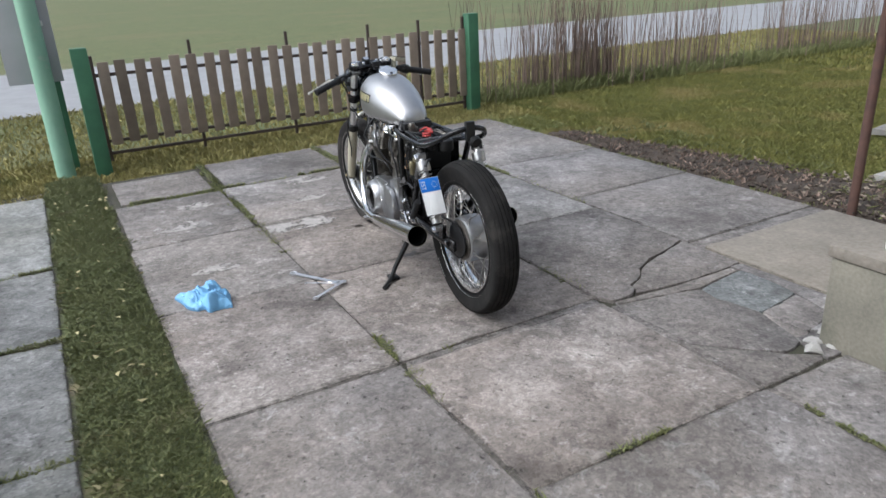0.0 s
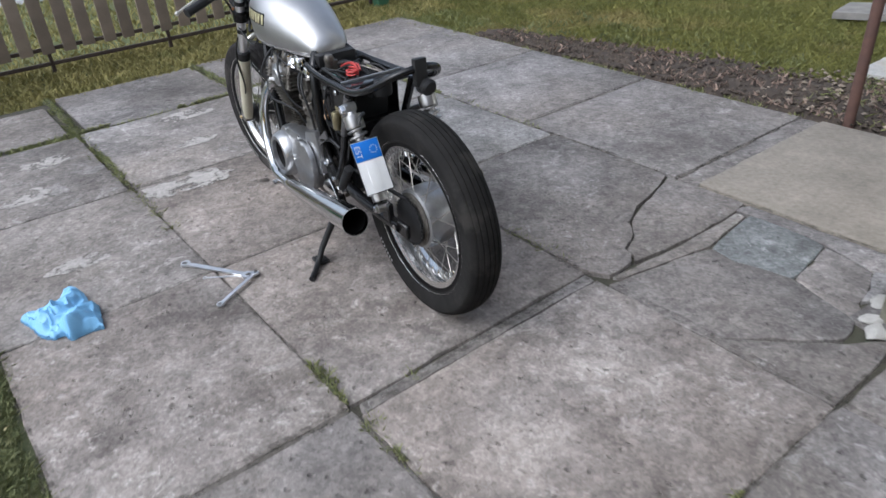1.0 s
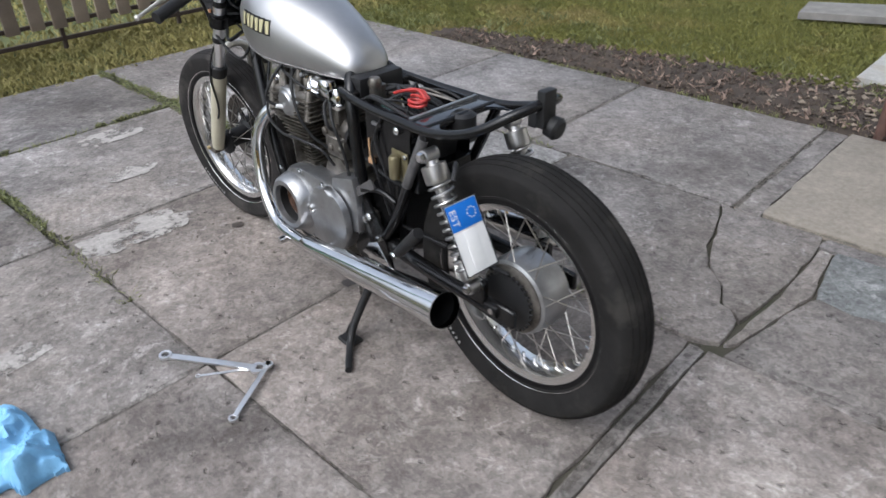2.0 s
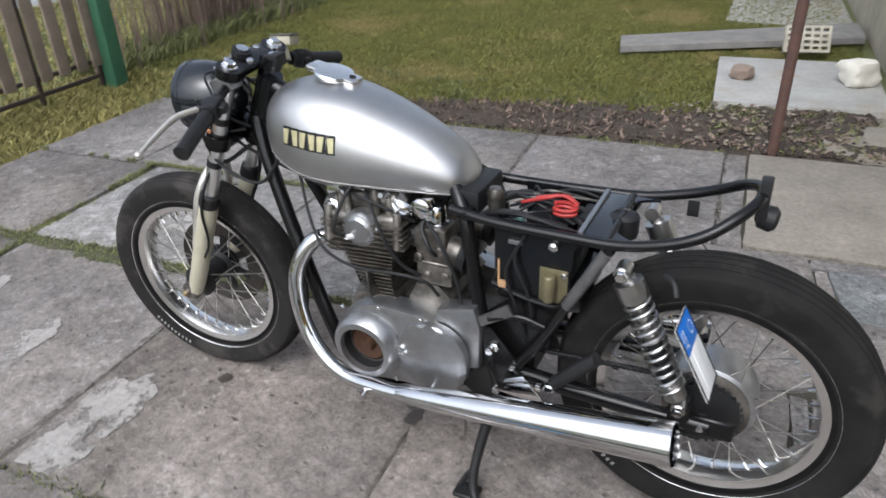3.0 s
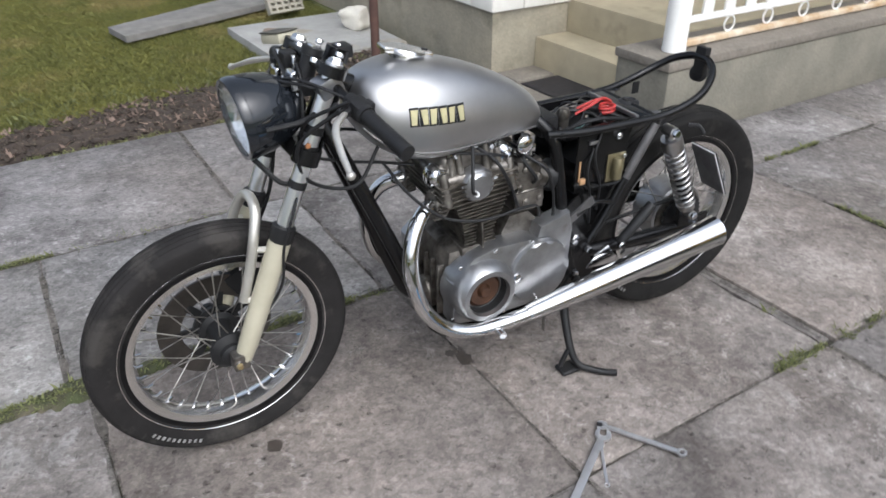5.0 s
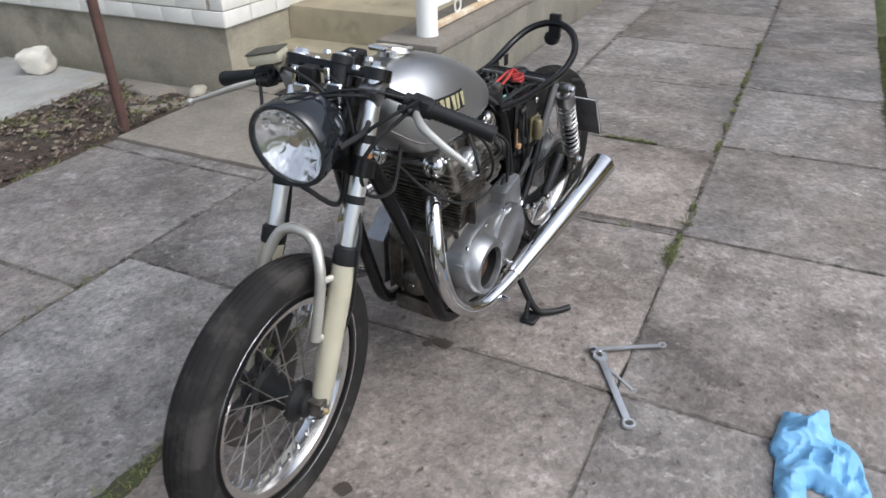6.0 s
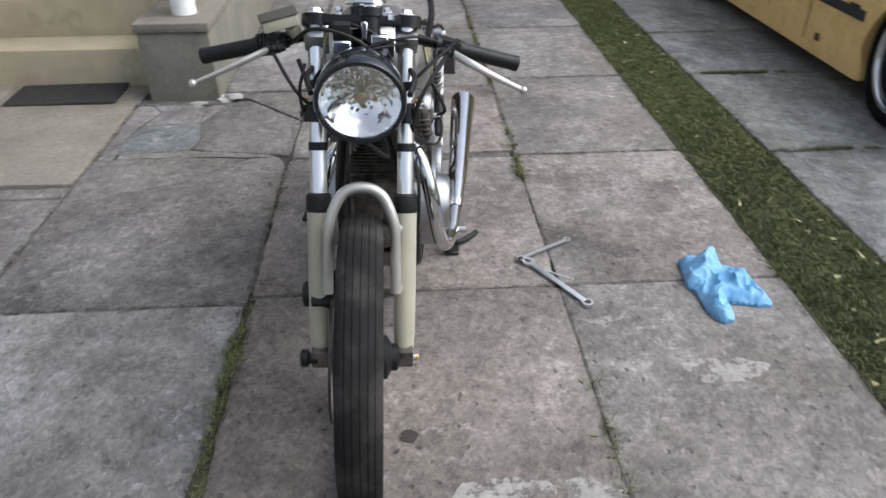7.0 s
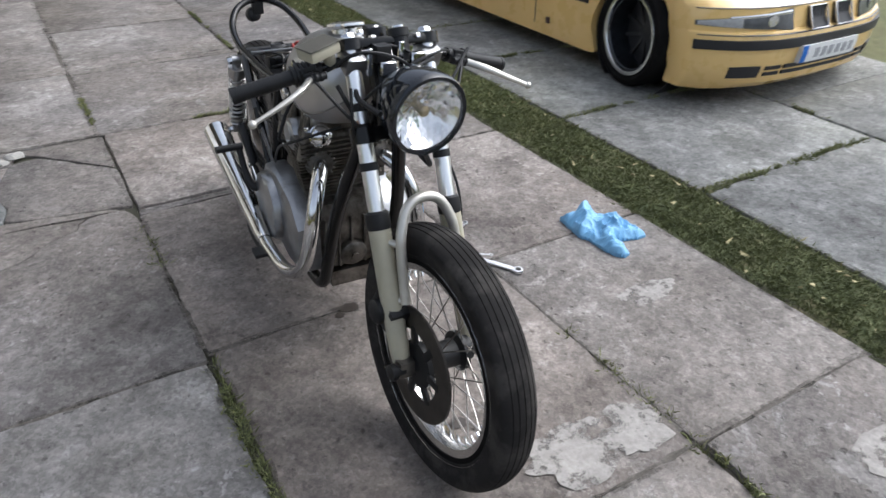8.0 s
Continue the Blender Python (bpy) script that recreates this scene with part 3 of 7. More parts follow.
slab([(2.37, 1.215), (2.452, 1.215), (2.455, 1.294), (2.88, 1.295), (2.88, 1.365), (2.62, 1.383), (2.40, 1.39)], DARKSLAB, -0.001, gap=0.0045, wander=0.006)
# left of the grass strip
column(-1.49, -0.21, [-3.1, -1.9, -0.8, 0.25, 1.1, 2.15, 3.14, 4.13, 5.1, 5.85], LIGHTSLAB)
column(-2.82, -1.5, [-3.1, -1.5, -0.3, 0.7, 1.55, 2.55, 3.5, 4.5, 5.6], LIGHTSLAB)
# door mat base
slab(rect(2.88, 3.62, 0.93, 1.352), PALE, -0.004)
slab(rect(3.63, 3.93, 1.0, 1.352), PALE, 0.012)

TURF = material("turf_floor", (0.078, 0.092, 0.034), (0.052, 0.063, 0.025), 9, 0.95, bump=0.8, bump_scale=60, stain=(0.16, 0.135, 0.07), stain_scale=3.5, stain_cut=0.55)
mesh_thing("grass_strip", sheet(-0.222, 0.215, -3.1, 6.3, -0.010, 10, 180, 0.016, 0.010), TURF,
                   "strip of short green grass between two paving tracks", "grass", kind="structure")
g = np.random.default_rng(2)


def scatter(n, x0, x1, y0, y1, z=0.0, keep=None):
    p = np.stack([g.uniform(x0, x1, n), g.uniform(y0, y1, n), np.full(n, z)], 1)
    if keep is not None:
        p = p[np.array([keep(x, y) for x, y, _ in p])]
    return p


def clumpy(x, y, s=6.0, cut=-0.15):
    return noise.noise(Vector((x * s, y * s, 2.2))) > cut


p = scatter(70000, -0.225, 0.225, -1.6, 6.3, 0.0)
p = p[np.abs(p[:, 0]) < 0.195 + 0.025 * np.sin(p[:, 1] * 9) * g.uniform(0, 1.4, len(p))]
p[:, 2] = -0.012 + 0.016 * np.clip(1 - (p[:, 0] / 0.21) ** 2, 0, 1)
# from about y 1.9 on the strip takes the darker blade colour
darker = p[:, 1] + g.normal(0, 0.35, len(p)) > 1.9
blades("strip_grass", p[~darker], BLADEDARK, "short green grass blades of the strip", (0.010, 0.026), 0.0026, 1.5, 3)
blades("strip_grass", p[darker], BLADEDARKER, "short darker grass blades of the strip", (0.010, 0.026), 0.0026, 1.5, 4)

bed = bmesh.new()
rows_n, cols_n = 60, 12
vs = []
for j in range(rows_n + 1):
    y = 1.56 + (5.15 - 1.56) * j / rows_n
    wide = 0.62 - 0.42 * max(0.0, (y - 3.2) / 1.95) + 0.05 * noise.noise(Vector((0.2, y * 2.2, 0)))
    if y < 2.4:
        wide += 0.28
    vs.append([bed.verts.new((3.955 + wide * i / cols_n, y, (-0.035 if i in (0, cols_n) or j in (0, rows_n) else
                0.008 + 0.03 * noise.noise(Vector((i * 0.9, y * 11, 1))) + 0.02 * noise.noise(Vector((i * 2.3, y * 27, 4)))))) for i in range(cols_n + 1)])
for a, b in zip(vs, vs[1:]):
    for i in range(cols_n):
        bed.faces.new((a[i], a[i + 1], b[i + 1], b[i]))
mesh_thing("flower_bed", bed, SOIL, "narrow bed of dark bare soil beside the lawn", "soil", kind="structure")


def on_lawn(x, y):
    wide = 0.60 - 0.42 * max(0.0, (y - 3.2) / 1.95) if y < 5.1 else 0.0
    if y < 2.4:
        wide += 0.28
    if 4.8 < x < 5.85 and 1.4 < y < 2.5:
        return False
    return x > 3.96 + wide + 0.05 * noise.noise(Vector((x, y * 4, 0))) and y > 1.5


blades("lawn", scatter(200000, 3.95, 9.5, 1.5, 7.1, -0.045, on_lawn), BLADE, "mown yellow-green lawn beside the paving", (0.02, 0.045), 0.0040, 1.1, 5)
blades("far_lawn", scatter(30000, 9.5, 16, 0, 7.2, -0.045), BLADE, "mown yellow-green lawn further off", (0.04, 0.09), 0.013, 0.7, 6)
blades("verge_grass", np.concatenate([scatter(22000, -1.6, 4.6, 6.05, 7.2, -0.045), scatter(45000, -7, 14, 7.2, 10.5, -0.045), scatter(5000, -3, -0.2, 5.86, 6.3, -0.045)]),
       BLADEDRY, "uneven dry grass along the gate and the road", (0.02, 0.065), 0.007, 1.0, 7)
# grass and moss in the joints
tufts = [scatter(1500, 0.94, 1.0, 4.2, 6.1), scatter(500, 0.945, 0.99, 3.6, 4.2), scatter(900, 0.3, 0.95, 5.16, 5.25), scatter(500, 1.0, 2.0, 5.17, 5.21),
         scatter(800, 0.955, 1.0, 2.0, 2.32), scatter(260, 0.97, 1.2, 2.1, 2.13), scatter(250, 0.955, 0.985, 1.3, 2.0), scatter(1500, 1.985, 2.03, 3.15, 4.6),
         scatter(500, 1.985, 2.03, 2.2, 2.75), scatter(900, 1.98, 2.06, 4.6, 6.1), scatter(900, 2.0, 2.9, 5.22, 5.29), scatter(600, 2.88, 2.91, 3.3, 5.6),
         scatter(1100, -1.5, -0.22, 1.085, 1.115), scatter(1500, -1.5, -0.22, 2.135, 2.165), scatter(1500, -1.5, -0.22, 3.125, 3.155), scatter(1200, -1.5, -0.22, 4.115, 4.145), scatter(900, -1.5, -0.22, 0.235, 0.265),
         scatter(700, -1.51, -1.48, 1.5, 4.5), scatter(1600, 3.93, 3.99, 2.4, 6.1), scatter(1500, 3.8, 4.4, 5.2, 6.3)]
blades("joint_grass", np.concatenate([t[[clumpy(x, y, 9, -0.1) for x, y, _ in t]] for t in tufts]) - np.array([0, 0, 0.02]), BLADEDARK, "moss and grass tufts growing in the paving joints",
       (0.018, 0.038), 0.003, 0.9, 9)
# thin washed-in dirt that spreads over the slab edges along the joints
DIRT = material("washed_in_dirt", (0.085, 0.075, 0.062), (0.06, 0.056, 0.042), 9, 0.97, bump=0.5, bump_scale=60)
dn, dl = DIRT.node_tree.nodes, DIRT.node_tree.links
thin = dn.new("ShaderNodeTexNoise")
thin.inputs["Scale"].default_value, thin.inputs["Detail"].default_value, thin.inputs["Roughness"].default_value = 22.0, 10.0, 0.7
cover = dn.new("ShaderNodeMapRange")
cover.inputs["From Min"].default_value, cover.inputs["From Max"].default_value, cover.inputs["To Max"].default_value = 0.43, 0.64, 0.55
dl.new(dn.new("ShaderNodeNewGeometry").outputs["Position"], thin.inputs["Vector"])
dl.new(thin.outputs[0], cover.inputs["Value"])
dl.new(cover.outputs[0], dn["Principled BSDF"].inputs["Alpha"])
dirt_v, dirt_f = [], []


def dirt(x0, y0, x1, y1, width, seed):
    a, b = Vector((x0, y0, 0.0042)), Vector((x1, y1, 0.0042))
    side = Vector((-(b - a).y, (b - a).x, 0)).normalized()
    n = int((b - a).length / 0.03)
    for i in range(n + 1):
        p = a.lerp(b, i / n)
        for t in (-1, 1):
            w = width * max(0.15, 0.75 + 0.9 * noise.noise(Vector((p.x * 3.1 + t, p.y * 3.1, seed))) + 0.5 * noise.noise(Vector((p.x * 17, p.y * 17, seed + t))))
            dirt_v.append(tuple(p + side * w * t))
        if i:
            k = len(dirt_v)
            dirt_f.append((k - 4, k - 3, k - 1, k - 2))


for k, (x0, y0, x1, y1, w) in enumerate(((0.969, -3.0, 0.969, 2.1, 0.018), (0.969, 2.1, 0.969, 4.2, 0.011), (0.975, 4.2, 0.98, 6.0, 0.022), (2.0, -3.0, 2.0, 2.0, 0.022), (2.002, 2.15, 2.003, 3.2, 0.016), (2.004, 3.2, 2.01, 6.0, 0.026),
                                        (2.883, 1.35, 2.883, 2.9, 0.020), (2.883, 2.9, 2.884, 6.0, 0.014), (0.2, 2.11, 0.97, 2.11, 0.016), (0.2, 3.13, 2.0, 3.13, 0.012), (0.2, 1.09, 0.969, 1.09, 0.014), (0.97, 1.21, 2.0, 1.21, 0.016),
                                        (0.2, 0.06, 2.0, 0.1, 0.014), (0.2, 4.16, 2.0, 4.15, 0.014), (2.0, 3.168, 2.88, 3.168, 0.012), (2.0, 4.2, 2.88, 4.2, 0.012), (2.89, 3.41, 3.94, 3.41, 0.012), (2.89, 4.41, 3.94, 4.41, 0.012),
                                        (2.89, 2.397, 3.94, 2.397, 0.014), (1.0, 2.09, 2.0, 2.11, 0.020), (2.0, 1.21, 2.4, 1.21, 0.014), (0.20, -1.5, 0.205, 5.9, 0.020), (-0.205, -1.5, -0.21, 5.8, 0.018))):
    dirt(x0, y0, x1, y1, w, k * 2.3)
me = bpy.data.meshes.new("joint_dirt")
me.from_pydata(dirt_v, [], dirt_f)
me.materials.append(DIRT)
tagged(new("joint_dirt", me), "thin dark dirt washed out along the paving joints", "dirt", kind="stuff")
# grey silt and old mortar that fill the narrow joints almost to the top
SILT = material("joint_silt", (0.135, 0.122, 0.108), (0.085, 0.076, 0.064), 7, 0.97, bump=0.8, bump_scale=70, grain=0.3, grain_scale=90)
sn, sl = SILT.node_tree.nodes, SILT.node_tree.links
lost = sn.new("ShaderNodeTexNoise")
lost.inputs["Scale"].default_value, lost.inputs["Detail"].default_value, lost.inputs["Roughness"].default_value = 3.2, 12.0, 0.7
kept = sn.new("ShaderNodeMapRange")
kept.inputs["From Min"].default_value, kept.inputs["From Max"].default_value = 0.42, 0.50
sl.new(sn.new("ShaderNodeNewGeometry").outputs["Position"], lost.inputs["Vector"])
sl.new(lost.outputs[0], kept.inputs["Value"])
sl.new(kept.outputs[0], sn["Principled BSDF"].inputs["Alpha"])
silt_v, silt_f = [], []
for x0, y0, x1, y1 in ((0.969, -3.0, 0.969, 2.05), (0.969, 2.2, 0.97, 4.1), (2.0, -3.0, 2.0, 1.2), (2.001, 2.2, 2.001, 3.1), (2.884, 2.5, 2.884, 5.9), (0.2, 2.11, 0.96, 2.11), (0.2, 3.13, 2.0, 3.13), (0.2, 1.09, 0.96, 1.09),
                       (0.98, 1.21, 1.98, 1.209), (0.2, 0.06, 0.96, 0.06), (0.98, 0.16, 1.98, 0.16), (0.2, 4.16, 2.0, 4.15), (2.01, 3.168, 2.87, 3.168), (2.01, 4.2, 2.87, 4.2), (2.89, 3.41, 3.94, 3.41), (2.89, 4.41, 3.94, 4.41),
                       (2.89, 2.397, 3.94, 2.397), (0.2, -0.96, 0.96, -0.96), (0.98, -0.87, 1.98, -0.87)):
    a, b = Vector((x0, y0, -0.0009)), Vector((x1, y1, -0.0009))
    side = Vector((-(b - a).y, (b - a).x, 0)).normalized() * 0.016
    base = len(silt_v)
    silt_v += [tuple(a - side), tuple(a + side), tuple(b + side), tuple(b - side)]
    silt_f.append((base, base + 1, base + 2, base + 3))
me = bpy.data.meshes.new("joint_silt")
me.from_pydata(silt_v, [], silt_f)
me.materials.append(SILT)
tagged(new("joint_silt", me), "grey-brown silt filling the narrow paving joints", "silt", kind="stuff")
# low moss cushions along the wider joints
moss_v, moss_f = [], []


def moss(x0, y0, x1, y1, width, seed):
    a, b = Vector((x0, y0, 0)), Vector((x1, y1, 0))
    n = int((b - a).length / 0.012)
    side = Vector((-(b - a).y, (b - a).x, 0)).normalized()
    last = None
    for i in range(n + 1):
        p = a.lerp(b, i / n)
        f = noise.noise(Vector((p.x * 2.6, p.y * 2.6, seed))) + 0.6 * noise.noise(Vector((p.x * 11, p.y * 11, seed)))
        w = width * ((0.55 if width > 0.03 else 0.14) + 1.15 * f)
        if w < 0.003 or i == n:
            last = None
            continue
        wob = side * 0.006 * noise.noise(Vector((p.x * 14, p.y * 14, seed + 5)))
        base = len(moss_v)
        for t, z in ((-1, -0.003), (-0.6, 0.008), (0, 0.013), (0.6, 0.008), (1, -0.003)):
            k = noise.noise(Vector((p.x * 60, p.y * 60, t * 3 + seed)))
            moss_v.append(tuple(p + wob + side * w * t * (1 + 0.35 * k) + Vector((0, 0, z + 0.004 * k))))
        if last is not None:
            for q in range(4):
                moss_f.append((last + q, last + q + 1, base + q + 1, base + q))
        last = base


for k, (x0, y0, x1, y1, w) in enumerate(((2.003, 2.9, 2.003, 3.5, 0.018), (2.005, 3.4, 2.006, 4.9, 0.050), (2.01, 4.2, 2.015, 6.1, 0.034), (0.97, 4.2, 0.985, 6.1, 0.030), (0.97, 1.9, 0.97, 2.5, 0.020), (0.97, 0.1, 0.97, 1.9, 0.012),
                                        (0.30, 5.21, 2.0, 5.2, 0.030), (2.0, 5.25, 2.88, 5.26, 0.028), (0.2, 4.16, 0.97, 4.155, 0.010), (2.0, 4.2, 2.3, 4.2, 0.010), (2.88, 3.2, 2.89, 6.1, 0.014),
                                        (-1.49, 1.1, -0.2, 1.1, 0.016), (-1.49, 2.15, -0.2, 2.15, 0.018), (-1.49, 3.14, -0.2, 3.14, 0.020), (-1.49, 4.13, -0.2, 4.13, 0.018), (-1.495, 0.5, -1.495, 5.0, 0.018),
                                        (0.97, -1.0, 0.97, 0.1, 0.016), (0.97, 1.21, 2.0, 1.21, 0.006), (2.0, 0.2, 2.0, 1.1, 0.006))):
    moss(x0, y0, x1, y1, w, k * 1.7)
mv = np.array(moss_v)
mv = mv[mv[:, 2] > 0.004]
mv = mv[g.integers(0, len(mv), 9000)] + np.stack([g.normal(0, 0.005, 9000), g.normal(0, 0.005, 9000), np.full(9000, -0.003)], 1)
blades("moss_sprouts", mv, BLADEDARK, "short green sprouts on the joint moss", (0.006, 0.018), 0.0026, 1.4, 41, "moss")
me = bpy.data.meshes.new("moss")
me.from_pydata(moss_v, [], moss_f)
me.polygons.foreach_set("use_smooth", [True] * len(me.polygons))
me.materials.append(material("joint_moss", (0.062, 0.074, 0.03), (0.05, 0.045, 0.03), 14, 0.97, bump=1.0, bump_scale=120, stain=(0.11, 0.095, 0.065), stain_scale=4, stain_cut=0.52))
tagged(new("moss", me), "low cushions of green moss along the joints", "moss", kind="stuff")
weeds = scatter(1500, 4.0, 4.85, 1.6, 2.5, 0.0, lambda x, y: clumpy(x, y, 7, 0.0))
blades("bed_weeds", weeds, BLADEDARK, "dry leaves and stalks lying in the soil bed", (0.01, 0.035), 0.005, 1.6, 10, "weeds")

litter = scatter(2600, 3.97, 4.9, 1.6, 5.0, 0.012, lambda x, y: x < 4.62 - 0.42 * max(0.0, (y - 3.2) / 1.95) + (0.25 if y < 2.4 else 0) and clumpy(x, y, 5, -0.05))
blades("leaf_litter", litter, TWIG, "dry leaf scraps and straw lying on the soil bed", (0.008, 0.03), 0.008, 1.8, 12, "litter")
creep = scatter(3500, 4.1, 5.0, 1.6, 5.0, -0.01, lambda x, y: x > 4.40 - 0.42 * max(0.0, (y - 3.2) / 1.95) + (0.22 if y < 2.4 else 0) and clumpy(x, y, 6, 0.08))
blades("creeping_grass", creep, BLADEDARKER, "low green weeds creeping from the lawn into the bed", (0.015, 0.04), 0.005, 1.3, 13, "weeds")

clod_v, clod_f = [], []
cr = random.Random(21)
for _ in range(1500):
    y = cr.uniform(1.6, 5.0)
    x = 3.97 + cr.uniform(0, 0.62 - 0.42 * max(0.0, (y - 3.2) / 1.95) + (0.25 if y < 2.4 else 0))
    r, b = cr.uniform(0.006, 0.022), len(clod_v)
    for dx, dy, dz in ((1, 0, 0), (-1, 0, 0), (0, 1, 0), (0, -1, 0), (0, 0, 1), (0, 0, -1)):
        clod_v.append((x + dx * r * cr.uniform(0.7, 1.4), y + dy * r * cr.uniform(0.7, 1.4), 0.012 + dz * r * cr.uniform(0.5, 1.0)))
    for f in ((0, 2, 4), (2, 1, 4), (1, 3, 4), (3, 0, 4), (2, 0, 5), (1, 2, 5), (3, 1, 5), (0, 3, 5)):
        clod_f.append(tuple(b + q for q in f))
me = bpy.data.meshes.new("soil_clods")
me.from_pydata(clod_v, [], clod_f)
me.materials.append(SOIL)
tagged(new("soil_clods", me), "loose dark clods and small stones in the bed", "soil", kind="stuff")
flakes = scatter(130, -0.2, 0.2, -1, 5.8, 0.028)
LEAF = material("pale_dry_leaf", (0.38, 0.34, 0.18), (0.28, 0.24, 0.12), 20, 0.8, island=0.3)
blades("fallen_leaves", flakes, LEAF, "pale dry leaf scraps lying in the grass strip", (0.004, 0.014), 0.011, 3.0, 31, "leaves")

# ---- gate and fence ----


def post(name, x, y, r, h, mat, label, square=True):
    if square:
        bm = box(x - r, x + r, y - r, y + r, -0.05, h, 0.008)
    else:
        bm = tube([(x, y, -0.05), (x, y, h * 0.5), (x, y, h)], r, 16, 1)
    return mesh_thing(name, bm, mat, label, "post")


post("gate_post", 0.27, 6.42, 0.062, 1.02, GREEN, "square dark green painted gate post by the grass strip")
post("gate_post", 4.17, 6.76, 0.062, 1.02, GREEN, "square dark green painted gate post at the end of the fence")
mesh_thing("tall_pole", tube([(-0.02, 6.52, -0.05), (-0.02, 6.52, 1.3), (-0.02, 6.52, 2.9)], 0.075, 20, 1), GREENPALE, "tall pale green painted round pole", "pole")
sign = thing("sign_board", "back of a grey sheet metal board on the tall pole", "sign")
part("panel", box(-0.27, 0.13, 6.60, 6.615, 0.76, 1.9, 0.002), SIGNGREY, sign)
part("clip", box(0.0, 0.07, 6.565, 6.60, 1.2, 1.24, 0.002), WHITE, sign)
post("fence_post", 0.06, 6.85, 0.045, 1.45, GREEN, "thin dark green post behind the tall pole")

gate = thing("picket_gate", "low gate of dark brown wooden pickets on a metal frame", "gate")
GY = 6.8
for z in (0.055, 0.165, 0.74):
    part("rail", box(0.36, 4.1, GY, GY + 0.022, z, z + 0.028, 0.003), FRAMEBROWN, gate)
for x in (0.37, 1.2, 2.11, 2.97, 3.55, 4.09):
    part("upright", box(x - 0.013, x + 0.013, GY - 0.002, GY + 0.026, 0.0, 0.99 if x > 1 else 0.92, 0.003), FRAMEBROWN, gate)
picket_mesh = None
xs = np.arange(0.44, 4.08, 0.1515)
for i, x in enumerate(xs):
    if picket_mesh is None:
        bm = box(-0.046, 0.046, -0.02, 0.0, 0.15, 0.87, 0.004)
        picket_mesh = finish(bm, "picket", PLANK)
    o = new("picket", picket_mesh)
    o.parent = gate
    o.matrix_basis = pose(x + rng.uniform(-0.006, 0.006), GY - 0.001, rng.uniform(-0.008, 0.008), 0, rng.uniform(-0.5, 0.5), 0)

# ---- hedge of bare stems ----
hg = random.Random(8)
verts, faces = [], []


def stem(x, y, h, lean, r):
    a = hg.uniform(0, 2 * math.pi)
    bx, by = math.cos(a) * lean, math.sin(a) * lean
    base = len(verts)
    for k in range(4):
        t = k / 3
        px, py, pz = x + bx * t * t * h, y + by * t * t * h, -0.05 + h * t
        rr = r * (1 - 0.75 * t)
        for q in range(3):
            verts.append((px + rr * math.cos(q * 2.094 + a), py + rr * math.sin(q * 2.094 + a), pz))
    for k in range(3):
        for q in range(3):
            faces.append((base + k * 3 + q, base + k * 3 + (q + 1) % 3, base + k * 3 + 3 + (q + 1) % 3, base + k * 3 + 3 + q))


for _ in range(260):
    x = hg.uniform(5.2, 6.7)
    stem(x, 7.25 + hg.gauss(0, 0.12), hg.uniform(0.7, 1.5), 0.09, 0.0065)
for _ in range(700):
    x = hg.uniform(4.3, 15.5)
    if noise.noise(Vector((x * 1.7, 0.4, 0))) > -0.25:
        stem(x, 7.2 + 0.02 * (x - 4.3) + hg.gauss(0, 0.14), hg.uniform(0.6, 1.5), 0.10, 0.0065)
me = bpy.data.meshes.new("hedge")
me.from_pydata(verts, [], faces)
me.materials.append(TWIG)
tagged(new("hedge", me), "row of bare thin brown shrub stems behind the lawn", "hedge", kind="stuff")
blades("hedge_grass", np.concatenate([scatter(9000, 4.3, 12, 6.95, 7.5, -0.045), scatter(2500, 5.2, 6.6, 7.0, 7.4, -0.045)]), BLADEDARK,
       "rough taller grass at the foot of the hedge", (0.06, 0.2), 0.007, 0.8, 12)

# ---- yard things by the lawn ----
mesh_thing("steel_pole", tube([(3.99, 2.17, -0.05), (4.0, 2.165, 1.0), (4.015, 2.16, 2.3)], 0.027, 14, 1), RUST, "thin rusty brown steel pole standing in the bed", "pole")
FLAG = material("grey_flagstone", (0.35, 0.345, 0.325), (0.26, 0.255, 0.24), 4, 0.85, bump=0.5, bump_scale=50, stain=(0.28, 0.25, 0.20), stain_scale=3, stain_cut=0.56, grain=0.12)
mesh_thing("flagstone", prism([(4.78, 1.52), (5.93, 1.50), (5.90, 2.53), (4.75, 2.51)], -0.05, 0.035, 0.008), FLAG, "large flat grey flagstone on the lawn edge", "stone")
mesh_thing("board", prism([(5.98, 3.28), (6.36, 3.34), (7.30, 1.47), (6.72, 1.47)], 0.0, 0.05, 0.004), GREYWOOD, "long weathered grey board lying on the lawn", "board")


def rock(name, x, y, z, sx, sy, sz, mat, label, seed, square=0.0):
    bm = bmesh.new()
    bmesh.ops.create_icosphere(bm, subdivisions=3, radius=1.0)
    for v in bm.verts:
        d = 1 + 0.22 * noise.noise(v.co * 1.4 + Vector((seed, 0, 0))) + 0.06 * noise.noise(v.co * 5 + Vector((seed, 3, 0)))
        if square:
            m = max(abs(v.co.x), abs(v.co.y), abs(v.co.z))
            v.co = v.co.lerp(v.co / m, square)
        v.co = Vector((v.co.x * d * sx, v.co.y * d * sy, v.co.z * d * sz))
    return mesh_thing(name, bm, mat, label, "stone", m=pose(x, y, z, 0, 0, seed * 37))


